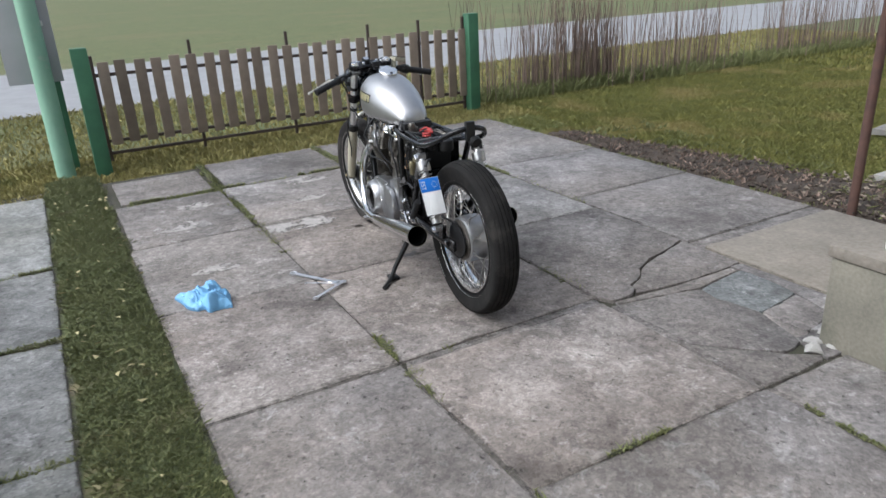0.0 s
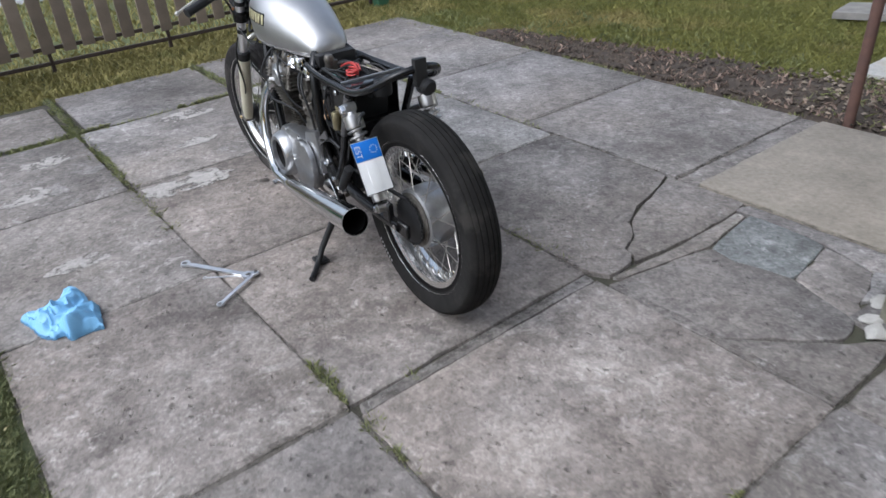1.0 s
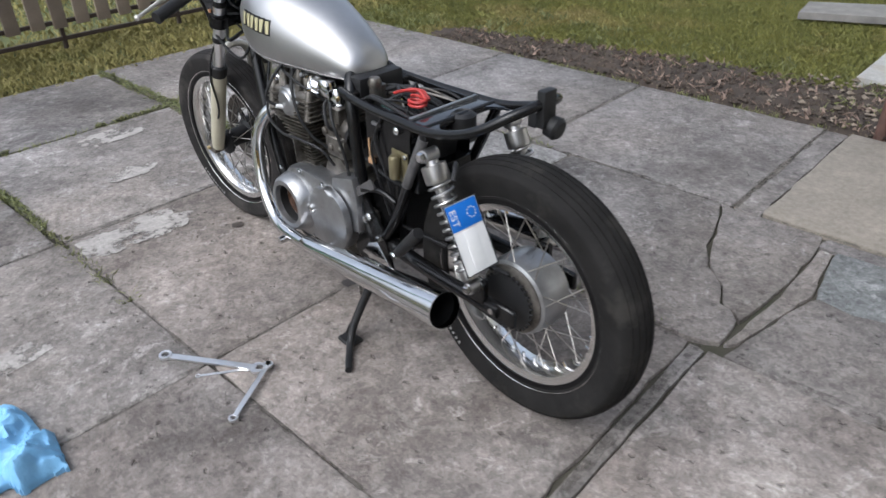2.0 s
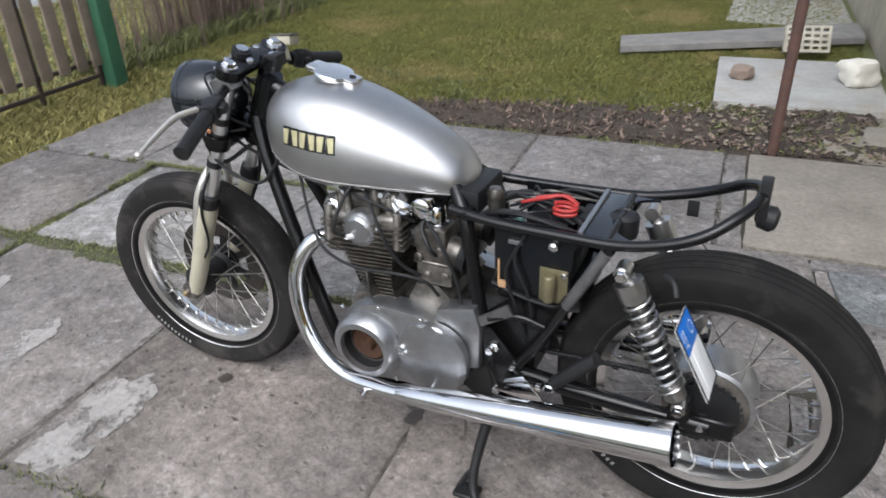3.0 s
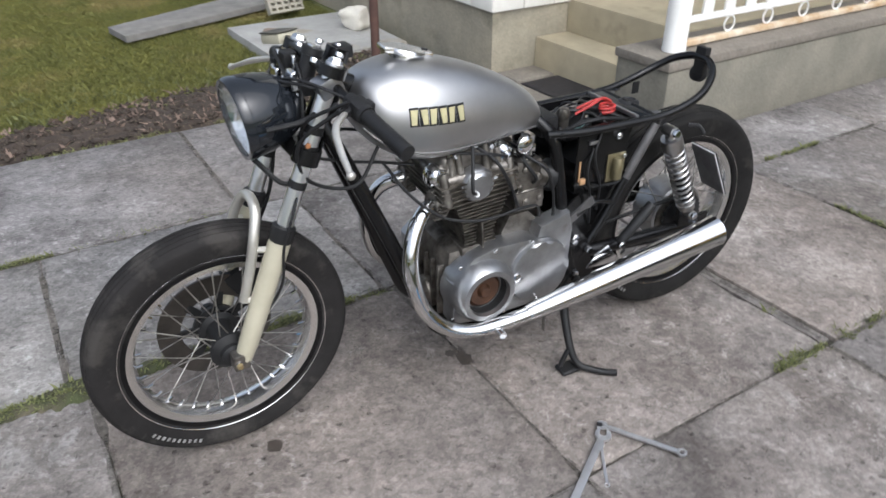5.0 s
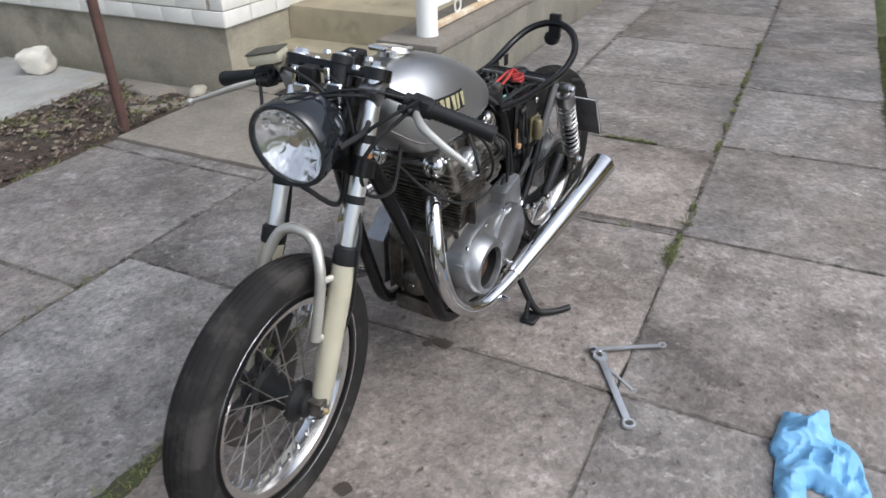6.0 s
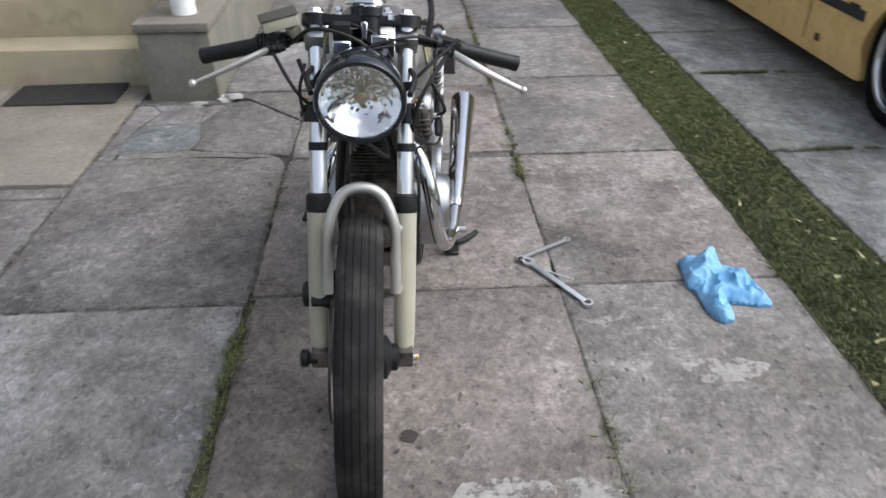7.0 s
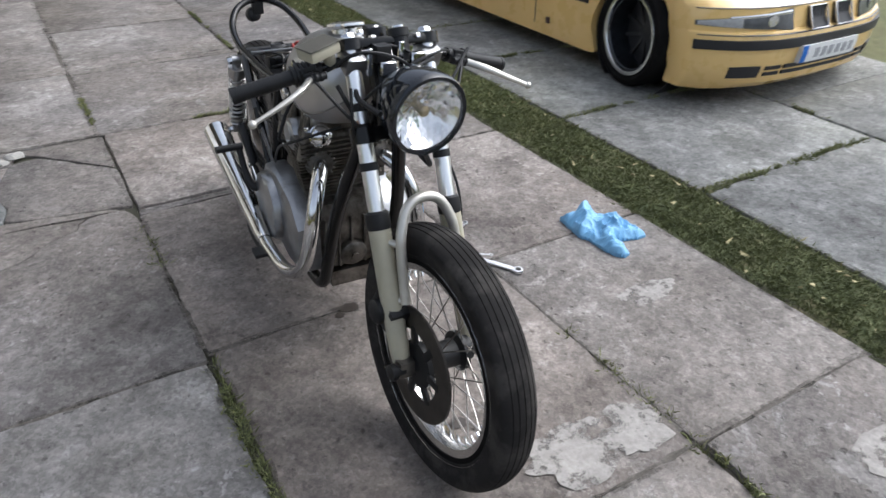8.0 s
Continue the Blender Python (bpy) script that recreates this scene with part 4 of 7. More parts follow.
BROWNSTONE = material("brown_stone", (0.25, 0.19, 0.15), (0.18, 0.14, 0.11), 9, 0.9, bump=0.6, bump_scale=40)
WHITESTONE = material("white_stone", (0.66, 0.63, 0.55), (0.55, 0.52, 0.45), 9, 0.9, bump=0.6, bump_scale=40)
rock("stone_block", 5.34, 1.66, 0.115, 0.095, 0.10, 0.08, WHITESTONE, "pale squarish stone block on the flagstone", 1, 0.8)
rock("stone", 5.32, 2.36, 0.075, 0.07, 0.075, 0.042, BROWNSTONE, "small brown stone on the flagstone", 2, 0.75)
rock("stone", 4.02, 1.56, 0.035, 0.08, 0.05, 0.035, STONE, "pale rounded stone by the house plinth", 3)
rock("stone", 4.35, 1.62, 0.02, 0.16, 0.1, 0.03, PALE, "flat pale stone in the bed", 5)
mesh_thing("flagstone", prism([(3.965, 1.47), (4.33, 1.47), (4.36, 1.93), (4.03, 1.90)], -0.05, 0.012, 0.006), PALE, "flat pale flagstone beside the plinth", "stone")
mesh_thing("flagstone", prism([(4.35, 1.47), (4.74, 1.47), (4.75, 1.88), (4.375, 1.93)], -0.05, 0.007, 0.006), PALE, "flat cracked flagstone beside the plinth", "stone")
mesh_thing("garden_path", prism([(7.32, 1.47), (9.4, 1.47), (9.4, 2.5), (7.55, 2.55)], -0.06, -0.02, 0.006), FLAG, "pale concrete garden path behind the board", "path", kind="structure")
VB = Matrix.Translation((6.16, 1.93, 0.03)) @ Matrix.Rotation(radians(8), 4, "Z") @ Matrix.Rotation(radians(24), 4, "Y")
grate = thing("vent_block", "pale pierced concrete vent block leaning on the board", "block")
for yy in (-0.15, -0.09, -0.03, 0.03, 0.09, 0.15):
    part("web", box(-0.03, 0.03, yy - 0.011, yy + 0.011, 0.0, 0.20, 0.004, VB), STONE, grate)
for zz in (0.0, 0.0445, 0.089, 0.1335, 0.178):
    part("rib", box(-0.028, 0.028, -0.15, 0.15, zz, zz + 0.022, 0.003, VB), STONE, grate)
# pale rubble in the bed corner
rub_v, rub_f = [], []
for _ in range(130):
    x, y = cr.uniform(3.99, 4.74), cr.uniform(1.95, 2.75)
    r, b = cr.uniform(0.006, 0.021), len(rub_v)
    for dx, dy, dz in ((1, 0, 0), (-1, 0, 0), (0, 1, 0), (0, -1, 0), (0, 0, 1), (0, 0, -1)):
        rub_v.append((x + dx * r * cr.uniform(0.6, 1.5), y + dy * r * cr.uniform(0.6, 1.5), 0.022 + dz * r * cr.uniform(0.4, 0.9)))
    for f in ((0, 2, 4), (2, 1, 4), (1, 3, 4), (3, 0, 4), (2, 0, 5), (1, 2, 5), (3, 1, 5), (0, 3, 5)):
        rub_f.append(tuple(b + q for q in f))
me = bpy.data.meshes.new("rubble")
me.from_pydata(rub_v, [], rub_f)
me.materials.append(material("rubble", (0.26, 0.22, 0.175), (0.13, 0.105, 0.08), 6, 0.95, island=0.5, bump=0.5))
tagged(new("rubble", me), "pale stones and crumbled rubble on the soil", "rubble", kind="stuff")

# unseen wall added behind the start to darken the tank's sky reflection
mesh_thing("wall_south", prism([(-9.0, -4.9), (3.7, -4.9), (3.7, -4.6), (-9.0, -4.6)], -0.05, 5.2, 0.01), PARAPET, "unseen plain wall added to block the southern sky", "wall", kind="structure")

# ---- house ----
HX, HY, PZ = 3.83, 1.425, 0.404
house = thing("house", "white brick house corner on a weathered concrete plinth", "house", kind="structure")
part("plinth", prism([(HX + 0.02, -4.0), (12.0, -4.0), (12.0, HY - 0.02), (HX + 0.02, HY - 0.02)], -0.05, PZ - 0.005, 0.004), PLASTER, house, "rough grey-brown plastered plinth with damp stains")
# upper wall and roof are unseen, set high to cut sky light below
part("wall", prism([(HX + 0.008, -4.0), (12.0, -4.0), (12.0, HY - 0.008), (HX + 0.008, HY - 0.008)], PZ - 0.004, 6.0), MORTAR, house)
part("roof", prism([(HX - 0.25, -4.25), (12.25, -4.25), (12.25, HY + 0.25), (HX - 0.25, HY + 0.25)], 6.0, 6.2, 0.01), GREYWOOD, house)
BL, BH = 0.25, 0.098
brick_x = finish(box(0.004, BL - 0.004, -0.1, 0.0, 0.004, BH - 0.004, 0.003), "brick", BRICK)
brick_y = finish(box(0.0, 0.1, 0.004, BL - 0.004, 0.004, BH - 0.004, 0.003), "brick", BRICK)
rest_v, rest_f = [], []


def rest_brick(x0, x1, y0, y1, z0, z1):
    b = len(rest_v)
    rest_v.extend((x, y, z) for z in (z0, z1) for x, y in ((x0, y0), (x1, y0), (x1, y1), (x0, y1)))
    rest_f.extend(tuple(b + q for q in f) for f in ((3, 2, 1, 0), (4, 5, 6, 7), (0, 1, 5, 4), (1, 2, 6, 5), (2, 3, 7, 6), (3, 0, 4, 7)))


# courses above head height are unseen and only carry the added height
for c in range(57):
    z = PZ + c * BH
    off = 0.0 if c % 2 == 0 else -BL / 2
    k = 0
    while True:      # wall along the lawn
        x = HX + off + k * BL
        k += 1
        if x > 9.0:
            break
        if x < HX:
            continue
        if c < 7 and x < 7.0:
            o = new("brick", brick_x)
            o.parent, o.matrix_basis = house, pose(x, HY + rng.uniform(-0.001, 0.001), z)
        elif x < 9:
            rest_brick(x + 0.004, x + BL - 0.004, HY - 0.05, HY, z + 0.004, z + BH - 0.004)
    k = 0
    while True:      # wall above the porch
        y = HY - BL - off - k * BL - (0 if c % 2 == 0 else BL / 2)
        k += 1
        if y < -2.6:
            break
        if c < 7:
            o = new("brick", brick_y)
            o.parent, o.matrix_basis = house, pose(HX + rng.uniform(-0.001, 0.001), y, z)
        else:
            rest_brick(HX, HX + 0.05, y + 0.004, y + BL - 0.004, z + 0.004, z + BH - 0.004)
me = bpy.data.meshes.new("brickwork")
me.from_pydata(rest_v, [], rest_f)
me.materials.append(BRICK)
brickwork = tagged(new("brickwork", me), kind="stuff")
brickwork.parent = house

porch = thing("porch_steps", "broad worn sandy concrete steps up to a porch", "steps", kind="structure")
part("step", prism([(2.83, -3.0), (3.845, -3.0), (3.845, 1.05), (2.83, 1.05)], -0.05, 0.208, 0.012), STEPS, porch)
part("step", prism([(2.83, -3.0), (3.845, -3.0), (3.845, 0.79), (2.83, 0.79)], 0.209, 0.42, 0.012), STEPS, porch)
parapet = thing("parapet", "low plastered porch wall with a flat concrete cap", "wall", kind="structure")
part("body", box(2.455, 2.82, -3.2, 1.32, -0.05, 0.365, 0.012), PARAPET, parapet)
part("cap", box(2.445, 2.83, -3.2, 1.335, 0.367, 0.416, 0.012), PALE, parapet)
mesh_thing("porch_post", lathe([(0.062, 0.417), (0.062, 0.43), (0.06, 0.44), (0.06, 2.7), (0.06, 2.75)], 24, pose(2.605, 1.14, 0)), WHITE, "round white painted steel porch post", "post")
mesh_thing("porch_roof", prism([(2.25, -3.3), (3.825, -3.3), (3.825, 1.4), (2.25, 1.4)], 2.751, 2.93, 0.01), GREYWOOD, "plain flat porch roof carried by the white post", "roof", kind="structure")
railing = thing("railing", "white metal porch railing with flat bars and small rings", "railing")
part("bottom_rail", box(2.595, 2.635, -3.1, 1.10, 0.425, 0.455, 0.003), RUSTY, railing, "rust-streaked bottom rail")
part("rail", box(2.600, 2.630, -3.1, 1.10, 0.545, 0.575, 0.003), WHITE, railing)
part("top_rail", box(2.590, 2.640, -3.1, 1.10, 1.22, 1.26, 0.006), WHITE, railing)
bar = finish(box(-0.006, 0.006, -0.04, 0.04, 0.0, 0.645, 0.003), "bar", WHITE)
hoop = bmesh.new()
add_tube(hoop, [(0, 0.040 * math.cos(a), 0.040 * math.sin(a)) for a in np.linspace(0, 2 * math.pi, 21)], 0.0055, 8, 1)
hoop = finish(hoop, "ring", WHITE)
for i in range(23):
    o = new("bar", bar)
    o.parent, o.matrix_basis = railing, pose(2.615, 0.915 - 0.172 * i, 0.575)
for i in range(12):
    o = new("ring", hoop)
    o.parent, o.matrix_basis = railing, pose(2.615, 0.72 - 0.322 * i, 0.5)
    
mat_ob = thing("door_mat", "worn black rubber door mat in front of the steps", "mat", pose(3.30, 1.20, 0.004, 0, 0, 1.5))
part("base", box(-0.29, 0.29, -0.15, 0.15, 0.0, 0.008, 0.002), MATBLACK, mat_ob)
rib = finish(box(-0.28, 0.28, -0.008, 0.008, 0.008, 0.012, 0.002), "rib", MATBLACK)
for i in range(13):
    o = new("rib", rib)
    o.parent, o.matrix_basis = mat_ob, pose(0, -0.138 + 0.023 * i, 0)


# ---- motorcycle: x forward, y to its left, z up, from the ground under the rear axle ----
BIKE = pose(1.486, 2.393, 0.0, 0, 0, 85.5) @ pose(0, 0, 0, -0.8, 0, 0)
bike = thing("motorcycle", "stripped vintage motorcycle with bare steel tank on its side stand", "motorcycle", BIKE)
RAKE = Vector((0.387, 0, -0.922))
HEAD = Vector((1.07, 0, 1.02))
STEER = Matrix.Translation(HEAD) @ Matrix.Rotation(radians(5.5), 4, -RAKE) @ Matrix.Translation(-HEAD)
ID = Matrix()


def bolt(bm, p, d, r=0.008, h=0.007):
    add_lathe(bm, [(r, 0), (r, h * 0.8), (r * 0.8, h)], 6, axis_to(p, d))


def wheel(name, centre, R, width, rim_r, m, grooves, hub_r, label):
    """Spoked wheel: rim, tyre, hub and single spokes."""
    C = m @ Matrix.Translation(centre) @ Matrix.Rotation(radians(-90), 4, "X")
    w, deep = width / 2, 0.0018 if width < 0.11 else 0.0036
    # rim: a deep rolled channel
    rw = w * 0.70
    prof = [(rim_r + 0.004, -rw), (rim_r + 0.010, -rw - 0.004), (rim_r + 0.012, -rw), (rim_r + 0.010, -rw + 0.006), (rim_r - 0.018, -rw * 0.72), (rim_r - 0.027, -rw * 0.35),
            (rim_r - 0.029, 0), (rim_r - 0.027, rw * 0.35), (rim_r - 0.018, rw * 0.72), (rim_r + 0.010, rw - 0.006), (rim_r + 0.012, rw), (rim_r + 0.010, rw + 0.004), (rim_r + 0.004, rw),
            (rim_r - 0.028, rw * 0.80), (rim_r - 0.036, rw * 0.3), (rim_r - 0.038, 0), (rim_r - 0.036, -rw * 0.3), (rim_r - 0.028, -rw * 0.80)]
    rim = part(name, lathe(prof, 72, C, True), RIM, bike, label)
    # tyre with lengthwise tread grooves
    prof = []
    depth = R - rim_r
    n = 40
    for i in range(n + 1):
        a = math.pi * (i / n) - math.pi / 2
        r = rim_r + 0.006 + (depth - 0.006) * (0.5 + 0.5 * math.cos(a) ** 0.75 if abs(a) < math.pi / 2 else 0.5)
        h = w * math.sin(a)
        if abs(a) > 1.25:
            k = (abs(a) - 1.25) / (math.pi / 2 - 1.25)
            h *= 1 - 0.28 * k
            r = r * (1 - k) + (rim_r + 0.002) * k
        prof.append((r, h))
    final = []
    for i, (r, h) in enumerate(prof):
        final.append((r, h))
        if abs(h) < w * 0.74 and i + 1 < len(prof) and i % grooves == 0:
            r2, h2 = prof[i + 1]
            for t, dr in ((0.08, 0), (0.18, -deep), (0.82, -deep), (0.92, 0)):
                final.append((r + (r2 - r) * t + dr, h + (h2 - h) * t))
    tread_at = [i for i, (r, h) in enumerate(final) if abs(h) <= w * 0.72]
    lo_i, hi_i = tread_at[0], tread_at[-1]
    part("tyre", lathe(final[:lo_i + 1] + [(final[lo_i][0] - 0.012, final[lo_i][1]), (final[hi_i][0] - 0.012, final[hi_i][1])] + final[hi_i:], 96, C, True), RUBBER, rim, "black rubber tyre sidewall")
    part("tread_band", lathe(final[lo_i:hi_i + 1] + [(final[hi_i][0] - 0.011, final[hi_i][1] - 0.0005), (final[lo_i][0] - 0.011, final[lo_i][1] + 0.0005)], 96, C, True), FRONTTREAD if width < 0.11 else TREAD, rim, "dusty grooved tyre tread")
    # hub
    hw = 0.055
    part("hub", lathe([(0.012, -hw - 0.02), (hub_r * 0.55, -hw - 0.012), (hub_r, -hw), (hub_r, -hw + 0.012), (hub_r * 0.72, -hw + 0.02), (hub_r * 0.66, 0), (hub_r * 0.72, hw - 0.02),
                       (hub_r, hw - 0.012), (hub_r, hw), (hub_r * 0.55, hw + 0.012), (0.012, hw + 0.02)], 40, C), SATIN if width < 0.11 else ALUOLD, rim)
    for k in range(36):
        side = 1 if k % 2 else -1
        a = 2 * math.pi * k / 36
        b = a + (0.42 if (k // 2) % 2 else -0.42)
        p = Vector((math.cos(b) * hub_r * 0.92, math.sin(b) * hub_r * 0.92, side * (hw - 0.008)))
        q = Vector((math.cos(a) * (rim_r - 0.034), math.sin(a) * (rim_r - 0.034), side * 0.006))
        part("spoke", tube([C @ p, C @ q], 0.0017, 6, 1), SPOKE, rim)
    nip = bmesh.new()
    for k in range(36):
        a = 2 * math.pi * k / 36
        d = Vector((math.cos(a), math.sin(a), 0))
        add_tube(nip, [C @ (d * (rim_r - 0.052)), C @ (d * (rim_r - 0.034))], 0.0034, 6, 1)
    pieces("spoke_nipple", nip, CHROME, rim)
    return rim, C


FA, RA = Vector((1.433, 0, 0.328)), Vector((-0.019, 0, 0.346))
front, CF = wheel("front_wheel", FA, 0.328, 0.098, 0.250, STEER, 4, 0.050, "spoked front wheel with dull chrome rim")
rear, CR = wheel("rear_wheel", RA, 0.347, 0.124, 0.254, ID, 4, 0.092, "spoked rear wheel with dull chrome rim")

LETTERS = material("worn_tyre_print", (0.30, 0.295, 0.285), (0.16, 0.155, 0.15), 40, 0.7)
# pale worn lettering on the sidewalls, as plain bars
for rim, C, R, side, start, count, w2 in ((front, CF, 0.287, 1, 0.70, 10, 0.0485), (rear, CR, 0.302, 1, 0.62, 7, 0.0612)):
    for k in range(count):
        a = start + k * 0.05
        bm = box(-0.0035, 0.0035, -0.0055, 0.0055, 0, 0.0012, 0.0004)
        bm.transform(C @ Matrix.Rotation(a, 4, "Z") @ Matrix.Translation((R, 0, w2 * side)) @ Matrix.Rotation(radians(90), 4, "Z"))
        part("letter_bar", bm, LETTERS, rim)
# tread blocks: small zigzag sipes on the rear tyre shoulders
sipe = bmesh.new()
for k in range(120):
    a = 2 * math.pi * k / 120
    for s in (-1, 1):
        mm = CR @ Matrix.Rotation(a, 4, "Z") @ Matrix.Translation((0.3295, 0, s * 0.036)) @ Matrix.Rotation(radians(s * 28), 4, "Y")
        add_box(sipe, -0.0012, 0.0012, -0.0035, 0.0035, -0.012, 0.012, m=mm)
tagged(part("tread_sipe", sipe, TREAD, rear, smooth=0), kind="stuff")
part("valve", tube([CR @ Vector((0.17, 0.14, 0)), CR @ Vector((0.15, 0.125, 0.0))], 0.004, 8, 1), SATIN, rear)

# front disc on the right, with caliper
disc = bmesh.new()
add_lathe(disc, [(0.090, -0.062), (0.147, -0.062), (0.147, -0.068), (0.090, -0.068)], 64, CF, True)
DISC = material("worn_disc_steel", (0.085, 0.075, 0.066), (0.05, 0.045, 0.04), 16, 0.42, 0.7, space="object")
part("brake_disc", disc, DISC, front, "dark worn steel brake disc")
carrier = bmesh.new()
add_lathe(carrier, [(0.03, -0.052), (0.06, -0.056), (0.06, -0.066), (0.03, -0.07)], 32, CF)
hub_plate = part("disc_carrier", carrier, SATIN, front)
for k in range(7):
    part("carrier_arm", box(0.052, 0.1, -0.011, 0.011, -0.069, -0.061, 0.002, CF @ Matrix.Rotation(2 * math.pi * k / 7, 4, "Z")), SATIN, hub_plate)
part("brake_drum", lathe([(0.06, -0.05), (0.100, -0.046), (0.104, -0.03), (0.104, 0.03), (0.100, 0.046), (0.085, 0.054), (0.05, 0.058), (0.03, 0.06)], 56, CR), ALU, rear, "cast aluminium rear drum hub")
spk = bmesh.new()
add_lathe(spk, [(0.02, 0.062), (0.066, 0.064), (0.074, 0.066), (0.074, 0.072), (0.066, 0.074), (0.03, 0.078)], 44, CR)
for k in range(32):
    add_box(spk, 0.072, 0.081, -0.003, 0.003, 0.066, 0.072, 0.001, 1, CR @ Matrix.Rotation(2 * math.pi * k / 32, 4, "Z"))
part("sprocket", spk, SATIN, rear, "dark toothed rear sprocket")
for s in (1, -1):
    part("axle_nut", lathe([(0.017, 0.095), (0.017, 0.118), (0.012, 0.121), (0.008, 0.13)], 6, CR @ Matrix.Scale(s, 4, (0, 0, 1)) if s < 0 else CR), CHROME, rear)

chain = bmesh.new()
for z0, z1 in ((0.078, 0.035), (-0.078, -0.035)):
    a, b = Vector((-0.019, 0.069, 0.346 + z0)), Vector((0.52, 0.075, 0.36 + z1))
    for k in range(44):
        c = a.lerp(b, (k + 0.5) / 44)
        add_box(chain, -0.0065, 0.0065, -0.006, 0.006, -0.005, 0.005, 0.002, 1, Matrix.Translation(c) @ Matrix.Rotation(math.atan2(b.z - a.z, b.x - a.x), 4, "Y").inverted())
tagged(part("drive_chain", chain, SATIN, bike, "oily dark drive chain"), kind="stuff")

# ---- fork and steering ----
TOP = Vector((1.12, 0, 1.03))


def fork_at(d, y):
    p = TOP + RAKE * d
    return Vector((p.x, y, p.z))


for s in (1, -1):
    y = 0.095 * s
    tubepart = part("fork_tube", tube([fork_at(0.016, y), fork_at(0.45, y)], 0.0188, 20, 1, STEER), FORKCHROME, bike, "polished chrome fork tube")
    leg = bmesh.new()
    add_tube(leg, [fork_at(0.42, y), fork_at(0.44, y), fork_at(0.60, y), fork_at(0.72, y), fork_at(0.765, y)], [0.026, 0.026, 0.0255, 0.024, 0.02], 20, 1)
    leg.transform(STEER)
    lower = part("fork_leg", leg, CREAM, bike, "cream painted fork lower leg")
    add = bmesh.new()
    add_tube(add, [fork_at(0.395, y), fork_at(0.40, y), fork_at(0.43, y), fork_at(0.437, y)], [0.022, 0.0275, 0.0285, 0.0265], 20, 1)
    add.transform(STEER)
    part("dust_seal", add, SATIN, lower)
    clampb = box(-0.018, 0.022, y - 0.02, y + 0.02, -0.02, 0.025, 0.006)
    clampb.transform(STEER @ Matrix.Translation(FA + Vector((-0.01, 0, -0.002))))
    part("axle_clamp", clampb, ALUOLD, lower)
    if s < 0:
        part("axle_end", lathe([(0.014, 0.0), (0.014, 0.02), (0.02, 0.022), (0.02, 0.036), (0.012, 0.04)], 16, STEER @ axis_to(FA + Vector((0, 0.100 * s, 0)), (0, s, 0))), SATIN, lower)
    else:
        part("speedometer_drive", lathe([(0.02, 0.0), (0.031, 0.003), (0.031, 0.018), (0.022, 0.024)], 20, STEER @ axis_to(FA + Vector((0, 0.060, 0)), (0, 1, 0))), SATIN, lower)
        part("axle_end", lathe([(0.008, 0.0), (0.008, 0.012), (0.006, 0.016)], 10, STEER @ axis_to(FA + Vector((0, 0.112, 0)), (0, 1, 0))), BRASS, lower)
    cap = bmesh.new()
    add_tube(cap, [fork_at(0.006, y), fork_at(0.010, y), fork_at(0.019, y)], [0.012, 0.016, 0.0175], 6, 1)
    cap.transform(STEER)
    part("fork_cap", cap, CHROME, tubepart)
    ring = bmesh.new()
    for d in (0.155, 0.20, 0.285):
        add_tube(ring, [fork_at(d, y), fork_at(d + 0.018, y)], 0.021, 16, 1)
    ring.transform(STEER)
    pieces("clamp_ring", ring, SATIN, tubepart)
    refl = bmesh.new()
    add_lathe(refl, [(0.005, 0), (0.0065, 0.004), (0.005, 0.008)], 14, axis_to(fork_at(0.19, y) + Vector((0.014, 0.020 * s, 0)), (0.8, s, 0)))
    refl.transform(STEER)
    part("indicator_stub", refl, AMBER, tubepart, "small amber marker")

part("axle", tube([STEER @ (FA + Vector((0, -0.12, 0))), STEER @ (FA + Vector((0, 0.12, 0)))], 0.009, 12, 1), CHROME, front)


def clamp(d, y_w, name, th):
    bm = bmesh.new()
    for s in (1, -1):
        a, b = fork_at(d - th, 0.095 * s), fork_at(d + th, 0.095 * s)
        add_tube(bm, [a, b], 0.031, 20, 1)
    c = fork_at(d, 0)
    mm = axis_to(c, -RAKE)
    add_box(bm, -0.028, 0.028, -0.09, 0.09, -th * 0.9, th * 0.9, 0.006, 2, Matrix.Translation(c) @ Matrix.Rotation(math.atan2(0.387, 0.922), 4, "Y").inverted())
    add_tube(bm, [fork_at(d - th * 1.2, 0) - Vector((0.055, 0, 0)), fork_at(d + th * 1.2, 0) - Vector((0.055, 0, 0))], 0.028, 18, 1)
    bm.transform(STEER)
    return part(name, bm, BLACK, bike)


clamp(0.032, 0.1, "top_yoke", 0.012)
clamp(0.225, 0.1, "bottom_yoke", 0.018)
# fork brace hoop
hoop_pts = [fork_at(0.60, 0.075) + Vector((0.035, 0, 0)), fork_at(0.50, 0.073) + Vector((0.045, 0, 0)), fork_at(0.43, 0.068) + Vector((0.055, 0, 0)), fork_at(0.372, 0.042) + Vector((0.058, 0, 0)),
            fork_at(0.355, 0) + Vector((0.06, 0, 0))]
hoop_pts += [Vector((p.x, -p.y, p.z)) for p in hoop_pts[-2::-1]]
brace = bmesh.new()
add_tube(brace, hoop_pts, 0.0122, 12, 6)
for s in (1, -1):
    add_tube(brace, [fork_at(0.595, 0.075 * s) + Vector((0.035, 0, 0)), fork_at(0.60, 0.095 * s)], 0.009, 8, 1)
    add_tube(brace, [fork_at(0.46, 0.072 * s) + Vector((0.045, 0, 0)), fork_at(0.46, 0.095 * s)], 0.008, 8, 1)
brace.transform(STEER)
part("fork_brace", brace, HOOPMETAL, bike, "curved bare metal fender brace")

